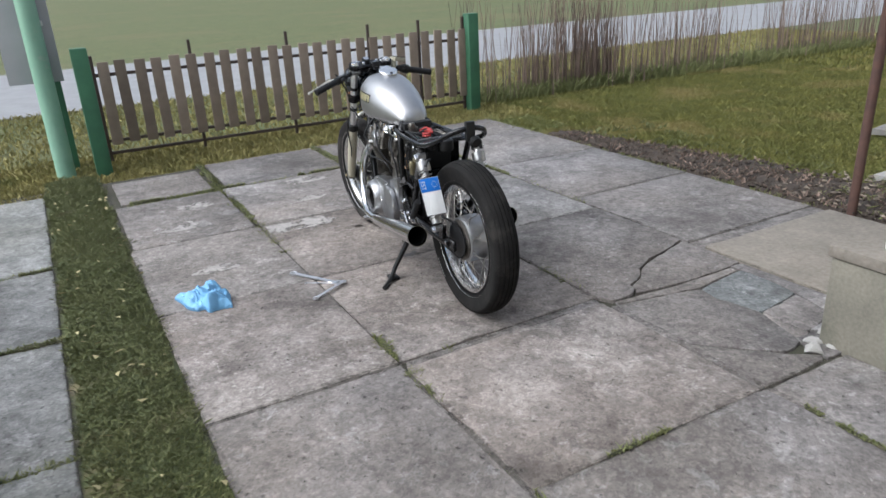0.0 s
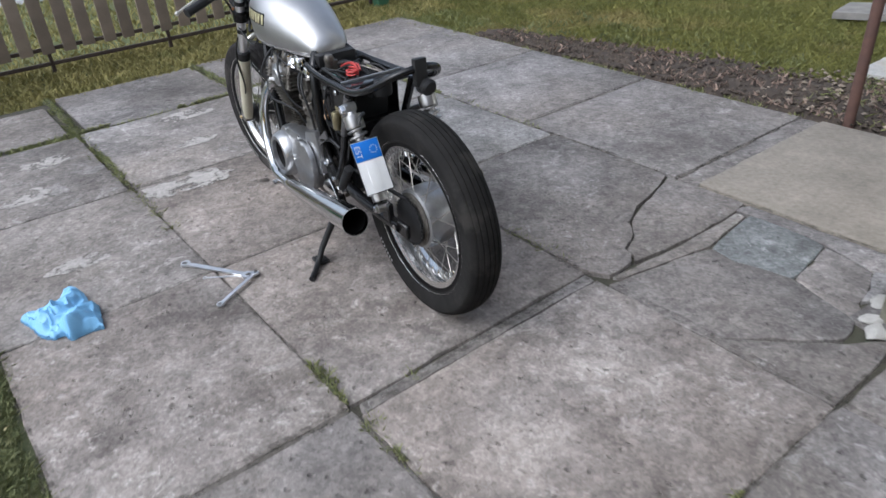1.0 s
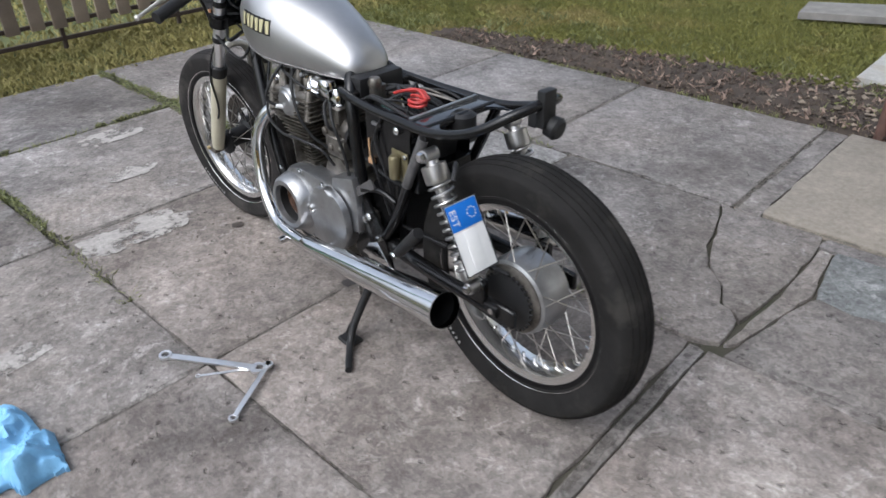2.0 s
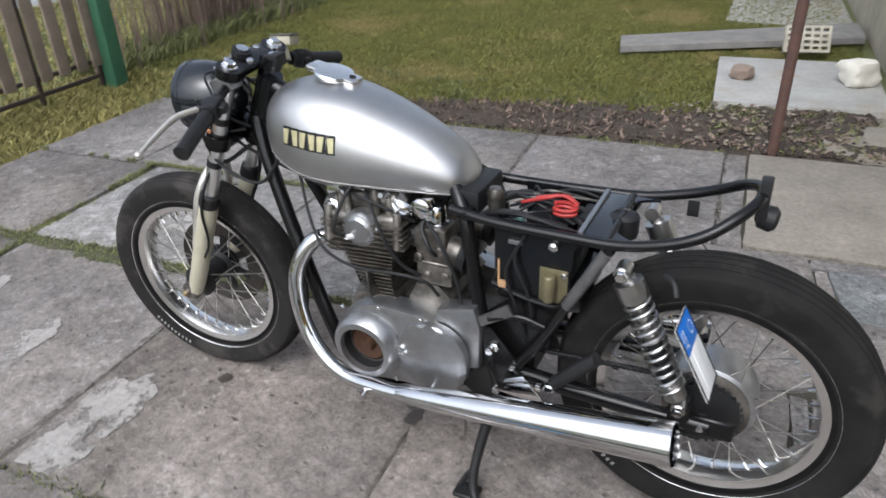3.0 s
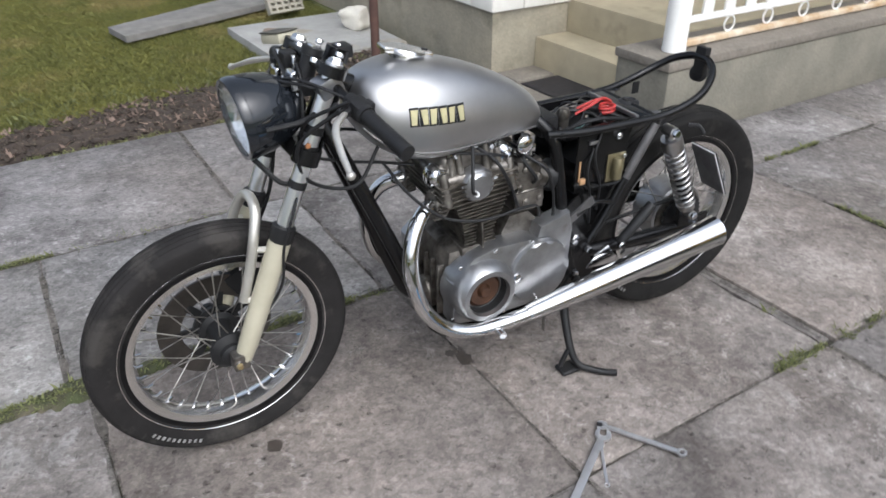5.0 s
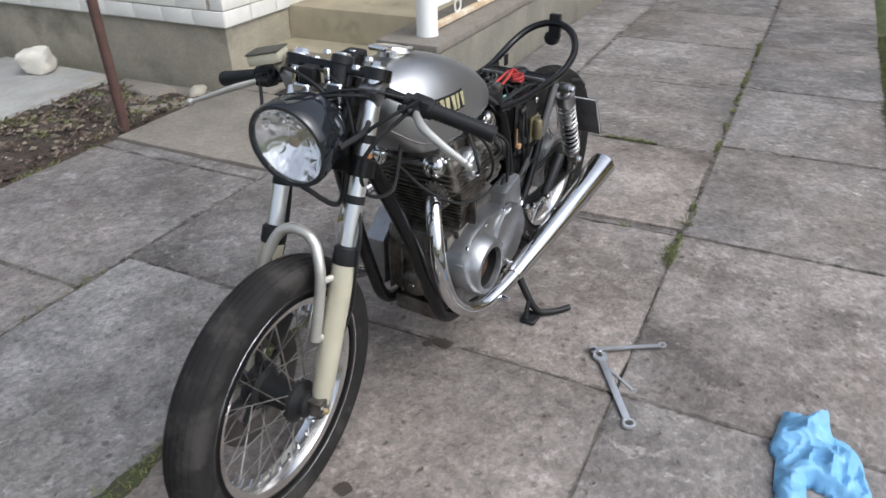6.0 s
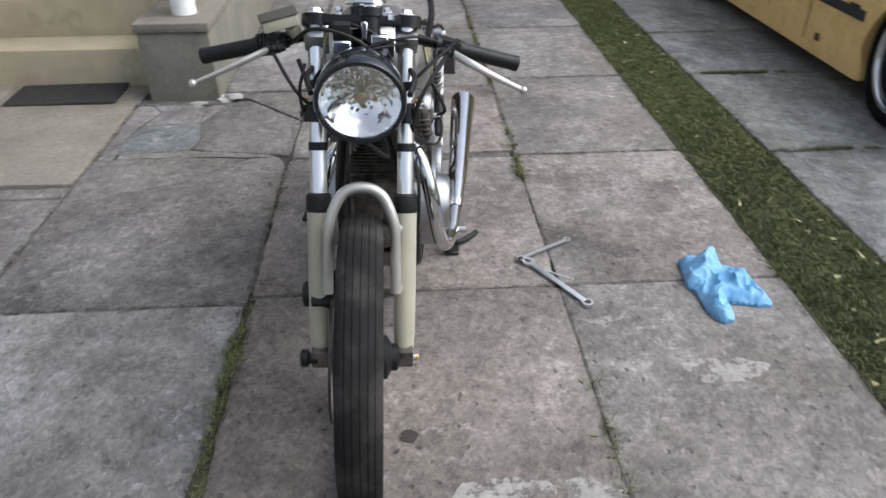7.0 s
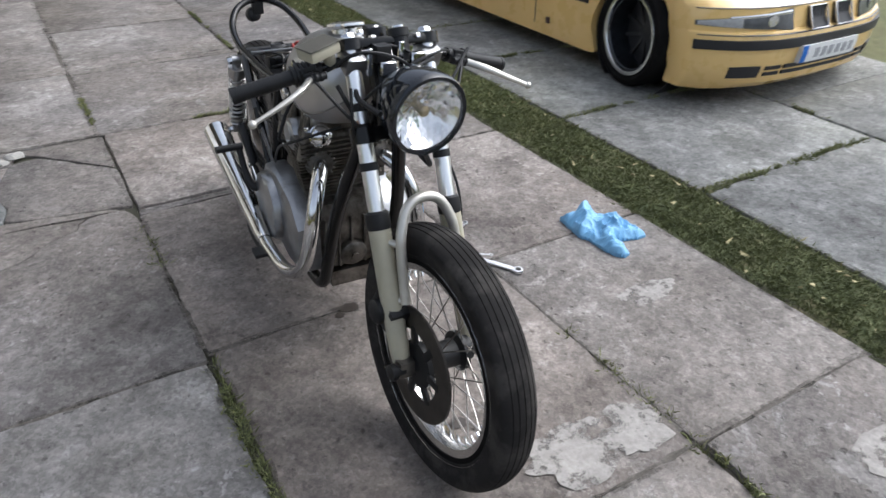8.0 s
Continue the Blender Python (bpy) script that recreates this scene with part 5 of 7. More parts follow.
# headlight
HL = STEER @ Matrix.Translation((1.313, 0, 0.895)) @ Matrix.Rotation(radians(90 + 7), 4, "Y") @ Matrix.Scale(0.935, 4)
outer = [(0.090, 0.0), (0.097, -0.004), (0.097, -0.018), (0.0935, -0.050), (0.084, -0.085), (0.067, -0.117), (0.045, -0.142), (0.022, -0.156), (0.002, -0.160)]
inner = [(0.002, -0.154), (0.021, -0.150), (0.042, -0.137), (0.063, -0.112), (0.079, -0.081), (0.089, -0.03)]
shell = part("headlight", lathe(outer + inner, 56, HL, True), GLOSSBLACK, bike, "gloss black headlight bowl")
bowl_bm, rings_n, segs_n = bmesh.new(), 9, 44
fac = random.Random(5)
rows_b = []
for k in range(rings_n + 1):
    r = 0.087 * (1 - k / rings_n) + 0.003
    row = []
    for q in range(segs_n):
        a = 2 * math.pi * (q + (0.5 if k % 2 else 0)) / segs_n
        upper = max(0.0, -math.cos(a))
        z = -0.056 + 0.060 * (r / 0.087) ** 2 + (fac.uniform(-0.0034, 0.0034) * (0.35 + 0.65 * upper) if 0 < k < rings_n else 0.0)
        row.append(HL @ Vector((r * math.cos(a), r * math.sin(a), z)))
    rows_b.append(row)
add_rings(bowl_bm, rows_b, caps=False)
part("reflector", bowl_bm, MIRROR, shell, "faceted mirror reflector", smooth=6)
part("rim_ring", lathe([(0.087, 0.016), (0.0955, 0.017), (0.099, 0.010), (0.099, -0.006), (0.094, -0.010), (0.087, -0.004)], 56, HL, True), GLOSSBLACK, shell)
part("bulb", lathe([(0.011, -0.055), (0.011, -0.02), (0.014, -0.012), (0.009, -0.006), (0.002, -0.004)], 20, HL), BRASS, shell)
flutes = bmesh.new()
for i in range(-3, 4):
    for up in (1, -1):
        hgt = 0.045 if up > 0 else 0.05
        add_box(flutes, (-0.022 - hgt) if up > 0 else 0.026, -0.026 if up > 0 else 0.03 + hgt * 0.6, i * 0.019 - 0.0012, i * 0.019 + 0.0012, 0.012, 0.0165, m=HL)
pieces("lens_flute", flutes, LENS, shell)
lens = part("lens", lathe([(0.0885, 0.0125), (0.086, 0.0155), (0.07, 0.020), (0.045, 0.0235), (0.02, 0.0255), (0.001, 0.026), (0.001, 0.023), (0.02, 0.0225), (0.045, 0.0205), (0.07, 0.017), (0.084, 0.0125)], 48, HL, True), LENS, shell, "clear glass lens")
lens.visible_shadow = False
for s in (1, -1):
    part("bracket", tube([STEER @ (fork_at(0.12, 0.095 * s)), STEER @ (fork_at(0.12, 0.112 * s) + Vector((0.05, 0, -0.01))), STEER @ Vector((1.29, 0.099 * s, 0.9))], 0.006, 8, 4), SATIN, shell)

# bars, grips, levers and switchgear
for s in (1, -1):
        # clip-on bar dropping outward
    end = Vector((1.097, 0.340 * s, 0.908))
    start = fork_at(0.06, 0.09 * s) + Vector((-0.005, 0, 0))
    d = (end - start)
    barp = part("handlebar", tube([start, start + d * 0.3, end], 0.011, 14, 1, STEER), BLACK, bike)
    g0, g1 = start + d * 0.50, end
    grip = bmesh.new()
    n = 26
    add_tube(grip, [g0 + (g1 - g0) * (i / n) for i in range(n + 1)], [0.0165 + (0.0012 if i % 2 else -0.0006) for i in range(n + 1)], 14, 1)
    add_tube(grip, [g0 - d.normalized() * 0.008, g0 + d.normalized() * 0.004], 0.021, 14, 1)
    add_tube(grip, [g1 - d.normalized() * 0.002, g1 + d.normalized() * 0.008], 0.018, 14, 1)
    grip.transform(STEER)
    part("grip", grip, SATIN, barp)
    sw = bmesh.new()
    c = start + d * 0.40
    mm = Matrix.Translation(c) @ d.to_track_quat("X", "Z").to_matrix().to_4x4()
    add_box(sw, -0.022, 0.022, -0.019, 0.021, -0.018, 0.018, 0.007, 2, mm)
    add_box(sw, -0.012, 0.012, 0.02, 0.036, -0.01, 0.01, 0.003, 1, mm)
    add_lathe(sw, [(0.007, 0), (0.007, 0.012), (0.004, 0.014)], 10, mm @ pose(0.0, -0.024, 0.0, 90, 0, 0))
    sw.transform(STEER)
    if s < 0:
        ribs = bmesh.new()
        for k in range(5):
            add_tube(ribs, [STEER @ (start + d * (0.36 + 0.035 * k)), STEER @ (start + d * (0.378 + 0.035 * k))], 0.026 - 0.001 * abs(k - 2), 12, 1)
        pieces("housing_rib", ribs, SATIN, barp)
    part("switch_box", sw, SATIN, barp)
    # lever with ball end
    p0 = start + d * 0.42 + Vector((0.035, 0, -0.002))
    tip = Vector((1.218, 0.345 * s, 0.888))
    lev = bmesh.new()
    add_tube(lev, [p0, p0.lerp(tip, 0.25) + Vector((0.022, 0, 0.004)), p0.lerp(tip, 0.6) + Vector((0.016, 0, 0.002)), tip], [0.009, 0.0095, 0.0078, 0.0062], 10, 6, squash=0.75)
    bmesh.ops.create_icosphere(lev, subdivisions=2, radius=0.0092, matrix=Matrix.Translation(tip))
    lev.transform(STEER)
    part("lever", lev, HOOPMETAL, barp, "bare aluminium ball-end lever")
    perch = bmesh.new()
    add_tube(perch, [start + d * 0.27, start + d * 0.36], 0.017, 12, 1)
    add_tube(perch, [start + d * 0.33, p0], [0.013, 0.010], 10, 1)
    perch.transform(STEER)
    pp = part("lever_perch", perch, SATIN, barp)
    boot = bmesh.new()
    q0 = p0 + Vector((0.004, -0.035 * s, 0.006))
    add_tube(boot, [p0.lerp(q0, i / 6) for i in range(7)], [0.012, 0.009, 0.012, 0.009, 0.011, 0.008, 0.008], 10, 1)
    boot.transform(STEER)
    part("rubber_boot", boot, SATIN, pp)
    if s < 0:
        res = bmesh.new()
        LIDGREY = material("grey_lid", (0.085, 0.08, 0.066), (0.065, 0.061, 0.05), 14, 0.6, space="object", spec=0.25)
        RM = Matrix.Translation((1.145, -0.170, 1.000)) @ Matrix.Rotation(radians(14), 4, "Z") @ Matrix.Rotation(radians(13), 4, "X")
        add_box(res, -0.028, 0.028, -0.038, 0.038, -0.011, 0.0125, 0.006, 2, RM)
        add_tube(res, [RM @ Vector((0, 0.02, -0.015)), RM @ Vector((-0.01, 0.03, -0.05))], 0.014, 12, 1)
        res.transform(STEER)
        rs = part("fluid_reservoir", res, CREAM, barp, "pale plastic brake fluid reservoir")
        lid = bmesh.new()
        add_box(lid, -0.030, 0.030, -0.040, 0.040, 0.0127, 0.0165, 0.0025, 1, RM)
        lid.transform(STEER)
        part("lid", lid, LIDGREY, rs, "grey plastic lid")

# clutter round the top yoke: clamps, ignition lock, warning light block
cl = bmesh.new()
for s in (1, -1):
    add_box(cl, -0.025, 0.03, -0.024, 0.024, -0.02, 0.02, 0.006, 2, Matrix.Translation(fork_at(0.062, 0.095 * s)) @ Matrix.Rotation(0.4, 4, "Y"))
cl.transform(STEER)
pieces("bar_clamp", cl, ALU, bike, "cast aluminium handlebar clamp")
ig = bmesh.new()
add_lathe(ig, [(0.02, -0.04), (0.02, 0.012), (0.024, 0.013), (0.024, 0.03), (0.017, 0.032), (0.016, 0.028)], 20, axis_to(fork_at(0.03, 0.02) + Vector((0.02, 0, 0)), -RAKE))
ig.transform(STEER)
lock = part("ignition_lock", ig, SATIN, bike)
face = lathe([(0.015, 0.031), (0.015, 0.036), (0.004, 0.037)], 20, STEER @ axis_to(fork_at(0.03, 0.02) + Vector((0.02, 0, 0)), -RAKE))
part("lock_face", face, CHROME, lock)
bx = bmesh.new()
add_box(bx, 0.03, 0.062, -0.058, -0.022, -0.03, 0.008, 0.004, 2, Matrix.Translation(fork_at(0.03, 0)))
add_box(bx, 0.02, 0.058, 0.04, 0.068, -0.06, -0.028, 0.004, 2, Matrix.Translation(fork_at(0.03, 0)))
add_box(bx, -0.085, -0.05, -0.022, 0.022, -0.01, 0.018, 0.005, 2, Matrix.Translation(fork_at(0.03, 0)))
bx.transform(STEER)
pieces("switch_block", bx, SATIN, bike)
tp = bmesh.new()
add_box(tp, 0.07, 0.084, -0.058, -0.02, -0.05, -0.02, 0.003, 1, Matrix.Translation(fork_at(0.03, 0)))
add_box(tp, 0.062, 0.078, 0.02, 0.055, -0.05, -0.008, 0.003, 1, Matrix.Translation(fork_at(0.03, 0)))
add_box(tp, 0.045, 0.055, 0.0, 0.013, -0.045, 0.012, 0.002, 1, Matrix.Translation(fork_at(0.03, 0)))
add_box(tp, 0.05, 0.06, -0.078, -0.066, -0.055, 0.004, 0.002, 1, Matrix.Translation(fork_at(0.03, 0)))
add_box(tp, 0.058, 0.066, -0.012, 0.042, -0.072, -0.058, 0.002, 1, Matrix.Translation(fork_at(0.03, 0)))
tp.transform(STEER)
pieces("silver_connector", tp, CHROME, bike)
bolts = bmesh.new()
for x, y in ((0.03, 0.06), (-0.03, 0.055), (0.02, -0.045), (-0.03, -0.05), (-0.055, 0.0)):
    bolt(bolts, fork_at(0.02, y) + Vector((x, 0, 0)), -RAKE, 0.009, 0.010)
bolts.transform(STEER)
pieces("yoke_bolt", bolts, CHROME, bike)


def cable(pts, r=0.004, mat=SATIN, name="cable", m=None):
    return part(name, tube(pts, r, 8, 6, m), mat, bike)


cable([(1.13, 0.21, 0.965), (1.2, 0.12, 0.90), (1.18, 0.05, 0.80), (1.10, 0.04, 0.76), (1.0, 0.05, 0.74), (0.92, 0.06, 0.72)])
cable([(1.13, 0.2, 0.955), (1.22, 0.13, 0.86), (1.2, 0.11, 0.76), (1.09, 0.1, 0.72), (1.02, 0.08, 0.80)], 0.0045)
cable([(1.17, -0.19, 0.96), (1.23, -0.12, 0.87), (1.19, -0.05, 0.80), (1.06, -0.05, 0.80), (0.9, -0.06, 0.75)])
cable([(1.17, -0.13, 0.93), (1.22, -0.08, 0.80), (1.25, -0.085, 0.66), (1.31, -0.085, 0.54), (1.345, -0.085, 0.47)], 0.005)
cable([(1.2, 0.06, 0.82), (1.24, 0.12, 0.72), (1.28, 0.13, 0.62), (1.30, 0.115, 0.5), (1.40, 0.105, 0.38)], 0.0035)
cable([(1.3, 0.02, 0.8), (1.24, 0.06, 0.74), (1.17, 0.03, 0.78), (1.12, -0.03, 0.82)], 0.006)
cable([(1.2, -0.11, 0.93), (1.23, -0.12, 0.88), (1.22, -0.11, 0.82), (1.17, -0.06, 0.79)], 0.0035)
cable([(1.0, 0.05, 0.74), (0.95, 0.10, 0.66), (0.88, 0.15, 0.605), (0.78, 0.17, 0.585), (0.68, 0.168, 0.59), (0.61, 0.15, 0.575), (0.585, 0.13, 0.53)], 0.004)
cable([(0.80, 0.08, 0.775), (0.74, 0.14, 0.73), (0.70, 0.155, 0.66), (0.67, 0.14, 0.60), (0.64, 0.11, 0.56)], 0.0045)
cable([(0.90, 0.05, 0.745), (0.84, 0.11, 0.755), (0.76, 0.13, 0.745), (0.69, 0.12, 0.72), (0.66, 0.09, 0.69)], 0.004)
cable([(0.62, 0.1, 0.7), (0.57, 0.13, 0.66), (0.54, 0.125, 0.58), (0.53, 0.12, 0.5)], 0.0045)
cable([(0.95, -0.05, 0.74), (0.86, -0.15, 0.68), (0.74, -0.16, 0.62), (0.64, -0.15, 0.55), (0.58, -0.14, 0.5)], 0.004)
for k, (ya, yb, xx, zz) in enumerate(((0.16, -0.05, 1.20, 0.99), (0.12, -0.10, 1.215, 0.975), (-0.15, 0.05, 1.19, 1.0), (0.06, -0.02, 1.225, 0.965), (-0.10, 0.08, 1.17, 1.005))):
    cable([(1.14, ya, 0.965 - 0.006 * k), (xx, (ya * 0.7 + yb * 0.3), zz), (xx + 0.015, (ya * 0.2 + yb * 0.8), zz - 0.03), (1.20, yb, 0.90 - 0.012 * k), (1.15, yb * 0.7, 0.84)], 0.0032 + 0.0004 * (k % 3), m=STEER)
# caliper behind the right leg
cal = bmesh.new()
add_box(cal, -0.045, 0.045, -0.03, 0.03, -0.04, 0.04, 0.012, 2, Matrix.Translation((1.34, -0.085, 0.44)) @ Matrix.Rotation(0.5, 4, "Y"))
add_lathe(cal, [(0.03, 0), (0.03, 0.02), (0.022, 0.026)], 24, axis_to((1.34, -0.11, 0.44), (0, -1, 0)))
cal.transform(STEER)
part("brake_caliper", cal, SATIN, bike)

# ---- frame ----
fr = part("frame", tube([(1.085, 0, 0.968), (1.165, 0, 0.79)], 0.031, 20, 1), BLACK, bike, "black painted tubular frame")


def ftube(pts, r=0.0145, segs=12, steps=6, name="frame_tube"):
    return part(name, tube(pts, r, segs, steps), BLACK, fr)


ftube([(1.10, 0, 0.95), (0.95, 0, 0.88), (0.75, 0, 0.83), (0.55, 0, 0.76)], 0.024)
for s in (1, -1):
    ftube([(1.135, 0.02 * s, 0.86), (1.09, 0.05 * s, 0.75), (1.0, 0.085 * s, 0.53), (0.925, 0.098 * s, 0.33), (0.88, 0.10 * s, 0.235), (0.80, 0.10 * s, 0.195), (0.62, 0.10 * s, 0.19), (0.5, 0.105 * s, 0.21), (0.44, 0.11 * s, 0.30)], 0.0185)
    ftube([(0.58, 0.045 * s, 0.79), (0.53, 0.09 * s, 0.72), (0.50, 0.105 * s, 0.56), (0.47, 0.11 * s, 0.40), (0.44, 0.11 * s, 0.30)], 0.0175)
    ftube([(0.56, 0.10 * s, 0.745), (0.45, 0.112 * s, 0.738), (0.30, 0.118 * s, 0.738), (0.19, 0.122 * s, 0.742), (0.10, 0.122 * s, 0.762), (0.035, 0.112 * s, 0.788), (-0.015, 0.082 * s, 0.820), (-0.044, 0.038 * s, 0.838), (-0.05, 0.0, 0.842)], 0.0115, name="seat_rail")
    ftube([(0.20, 0.118 * s, 0.735), (0.27, 0.115 * s, 0.60), (0.345, 0.112 * s, 0.45), (0.42, 0.11 * s, 0.34)], 0.013)
    ftube([(0.46, 0.13 * s, 0.50), (0.39, 0.125 * s, 0.52), (0.33, 0.12 * s, 0.505)], 0.008)
    plate = prism([(0.36, 0.27), (0.47, 0.23), (0.53, 0.28), (0.52, 0.43), (0.46, 0.47), (0.40, 0.40)], -0.004, 0.004, 0.0015, Matrix.Translation((0, 0.118 * s, 0)) @ Matrix.Rotation(radians(90), 4, "X"))
    part("gusset", plate, BLACK, fr)
    # paler sleeve puts the tube's lit upper side into the colour
    part("scuffed_tube", tube([(0.207, 0.120 * s, 0.722), (0.27, 0.1165 * s, 0.60), (0.285, 0.116 * s, 0.57)], 0.0135, 12, 4), WORNLITGREY, fr, "grey sleeve painting the lit side of the tube")
    part("tray_bracket", prism([(0.40, 0.525), (0.51, 0.455), (0.52, 0.475), (0.412, 0.55)], -0.003, 0.003, 0.001, Matrix.Translation((0, 0.132 * s, 0)) @ Matrix.Rotation(radians(90), 4, "X")), WORNLITGREY, fr, "worn grey flat bracket")
    peg = part("folded_footrest", tube([(0.30, 0.145 * s, 0.375), (0.288, 0.15 * s, 0.39), (0.21, 0.155 * s, 0.475), (0.203, 0.156 * s, 0.482)], [0.011, 0.015, 0.0165, 0.013], 14, 2), SATIN, bike, "folded black footrest")
    part("pivot_bolt", lathe([(0.013, 0), (0.013, 0.008), (0.009, 0.011), (0.001, 0.011)], 6, axis_to((0.302, 0.158 * s, 0.374), (0, s, 0))), CHROME, peg)
    for bx, bz in ((0.502, 0.425), (0.447, 0.420), (0.508, 0.375)):
        part("frame_bolt", lathe([(0.012, 0), (0.012, 0.007), (0.008, 0.010), (0.001, 0.010)], 6, axis_to((bx, 0.122 * s, bz), (0, s, 0))), CHROME, fr)
    # swing arm and shock
    sa = bmesh.new()
    add_tube(sa, [(0.43, 0.095 * s, 0.345), (0.3, 0.105 * s, 0.343), (0.12, 0.112 * s, 0.343), (-0.035, 0.112 * s, 0.346)], [0.02, 0.02, 0.019, 0.018], 14, 4)
    add_box(sa, -0.085, 0.01, 0.112 * s - 0.008, 0.112 * s + 0.008, 0.322, 0.37, 0.004, 1)
    add_box(sa, 0.005, 0.05, 0.118 * s - 0.01, 0.118 * s + 0.012, 0.35, 0.415, 0.004, 1)
    part("swing_arm", sa, BLACK, bike)
    A, B = Vector((0.168, 0.138 * s, 0.700)), Vector((0.027, 0.136 * s, 0.403))
    d = (B - A)
    body = bmesh.new()
    add_tube(body, [A + d * t for t in (0.04, 0.07, 0.075, 0.17, 0.20, 0.21)], [0.015, 0.016, 0.03, 0.031, 0.03, 0.02], 22, 1)
    add_tube(body, [A + d * 0.2, A + d * 0.55], 0.016, 14, 1)
    add_tube(body, [A + d * 0.8, A + d * 0.93], 0.024, 16, 1)
    add_tube(body, [A + Vector((0, -0.018, 0)), A + Vector((0, 0.02, 0))], 0.016, 16, 1)
    add_tube(body, [B + Vector((0, -0.018, 0)), B + Vector((0, 0.02, 0))], 0.015, 16, 1)
    shock = part("shock_absorber", body, SPRING, bike, "chrome shock absorber with open coil spring")
    part("damper", tube([A + d * 0.5, A + d * 0.92], 0.017, 14, 1), SATIN, shock)
    spring = bmesh.new()
    q = d.to_track_quat("Z", "Y")
    turns, n = 11, 240
    add_tube(spring, [A + d * (0.20 + 0.68 * i / n) + q @ Vector((0.0265 * math.cos(2 * math.pi * turns * i / n), 0.0265 * math.sin(2 * math.pi * turns * i / n), 0)) for i in range(n + 1)], 0.0042, 8, 1)
    part("coil_spring", spring, SPRING, shock, "satin steel coil spring")
    bt = bmesh.new()
    bolt(bt, A + Vector((0, 0.018 * s, 0)), (0, s, 0), 0.013, 0.016)
    bolt(bt, B + Vector((0, 0.018 * s, 0)), (0, s, 0), 0.012, 0.014)
    for p in ((0.456, 0.125 * s, 0.412), (0.40, 0.125 * s, 0.37), (0.44, 0.125 * s, 0.30), (0.49, 0.125 * s, 0.36), (0.335, 0.125 * s, 0.345)):
        bolt(bt, p, (0, s, 0), 0.011, 0.016)
    pieces("bolt", bt, CHROME, fr)
    # foot rest
    part("foot_peg", tube([(0.43, 0.13 * s, 0.275), (0.43, 0.19 * s, 0.272)], 0.012, 12, 1), SATIN, fr)
for x, z in ((0.52, 0.74), (0.21, 0.74)):
    ftube([(x, -0.115, z), (x, 0, z), (x, 0.115, z)], 0.01)
ftube([(0.43, -0.12, 0.345), (0.43, 0.12, 0.345)], 0.022, 16, 1)
tail = bmesh.new()
add_box(tail, -0.064, -0.042, -0.020, 0.020, 0.79, 0.872, 0.004, 2)
add_lathe(tail, [(0.012, 0), (0.024, 0.008), (0.026, 0.03), (0.02, 0.038)], 20, axis_to((-0.045, -0.012, 0.792), (-1, -0.1, -0.25)))
part("tail_lamp_bracket", tail, SATIN, fr)
# ---- electrics under the missing seat ----
TAN = material("tan_rubber", (0.42, 0.25, 0.13), (0.34, 0.2, 0.1), 20, 0.6)
part("battery_tray", box(0.26, 0.45, -0.085, 0.10, 0.545, 0.60, 0.006), BLACK, bike)
panel = [(0.455, 0.570), (0.455, 0.745), (0.262, 0.745), (0.28, 0.697), (0.286, 0.575), (0.365, 0.545)]
for s in (1, -1):
    part("electrics_panel", prism(panel, -0.003, 0.003, 0.001, Matrix.Translation((0, 0.1 * s, 0)) @ Matrix.Rotation(radians(90), 4, "X")), BLACK, bike)
    part("lower_gusset", prism([(0.47, 0.50), (0.40, 0.56), (0.30, 0.545), (0.36, 0.40), (0.44, 0.30), (0.53, 0.30), (0.535, 0.42)], -0.003, 0.003, 0.001, Matrix.Translation((0, 0.088 * s, 0)) @ Matrix.Rotation(radians(90), 4, "X")), BLACK, bike)
    part("gusset_stay", tube([(0.46, 0.105 * s, 0.585), (0.39, 0.108 * s, 0.565), (0.31, 0.11 * s, 0.56), (0.285, 0.112 * s, 0.59)], 0.007, 8, 4), BLACK, bike)
# black block added to darken the gap ahead of the rear tyre
part("inner_mudguard", prism([(0.27, 0.69), (0.40, 0.60), (0.40, 0.31), (0.375, 0.31), (0.36, 0.45), (0.30, 0.575)], -0.062, 0.062, 0.004, Matrix.Rotation(radians(90), 4, "X")), SATIN, bike)
bracket = part("relay_bracket", box(0.288, 0.350, 0.1045, 0.1075, 0.566, 0.650, 0.001), RELAYGOLD, bike, "dull olive metal relay bracket")
part("relay", lathe([(0.012, 0), (0.0145, 0.004), (0.0145, 0.058), (0.011, 0.063), (0.003, 0.064)], 20, pose(0.324, 0.121, 0.578)), RELAYGOLD, bracket, "dull olive relay can")
part("relay_screw", lathe([(0.007, 0), (0.007, 0.006), (0.003, 0.008)], 10, axis_to((0.295, 0.1075, 0.640), (0, 1, 0))), CHROME, bracket)
part("fuse_box", box(0.39, 0.422, 0.104, 0.111, 0.692, 0.703, 0.003), ALU, bike)
part("panel_knob", lathe([(0.010, 0), (0.010, 0.008), (0.005, 0.012)], 12, axis_to((0.322, 0.104, 0.703), (0, 1, 0))), CHROME, bike)
part("tan_strap", box(0.442, 0.4465, 0.104, 0.108, 0.582, 0.648, 0.001), TAN, bike)
part("tan_tab", box(0.425, 0.444, 0.104, 0.114, 0.580, 0.596, 0.002), TAN, bike)
part("flasher_can", lathe([(0.016, 0), (0.016, 0.03), (0.019, 0.045), (0.013, 0.058), (0.003, 0.06)], 18, pose(0.475, 0.05, 0.73)), ALUOLD, bike)
part("grey_connector", box(0.462, 0.497, 0.02, 0.045, 0.725, 0.768, 0.006), ALUOLD, bike)
part("regulator", box(0.33, 0.42, -0.07, 0.0, 0.66, 0.71, 0.006), SATIN, bike)
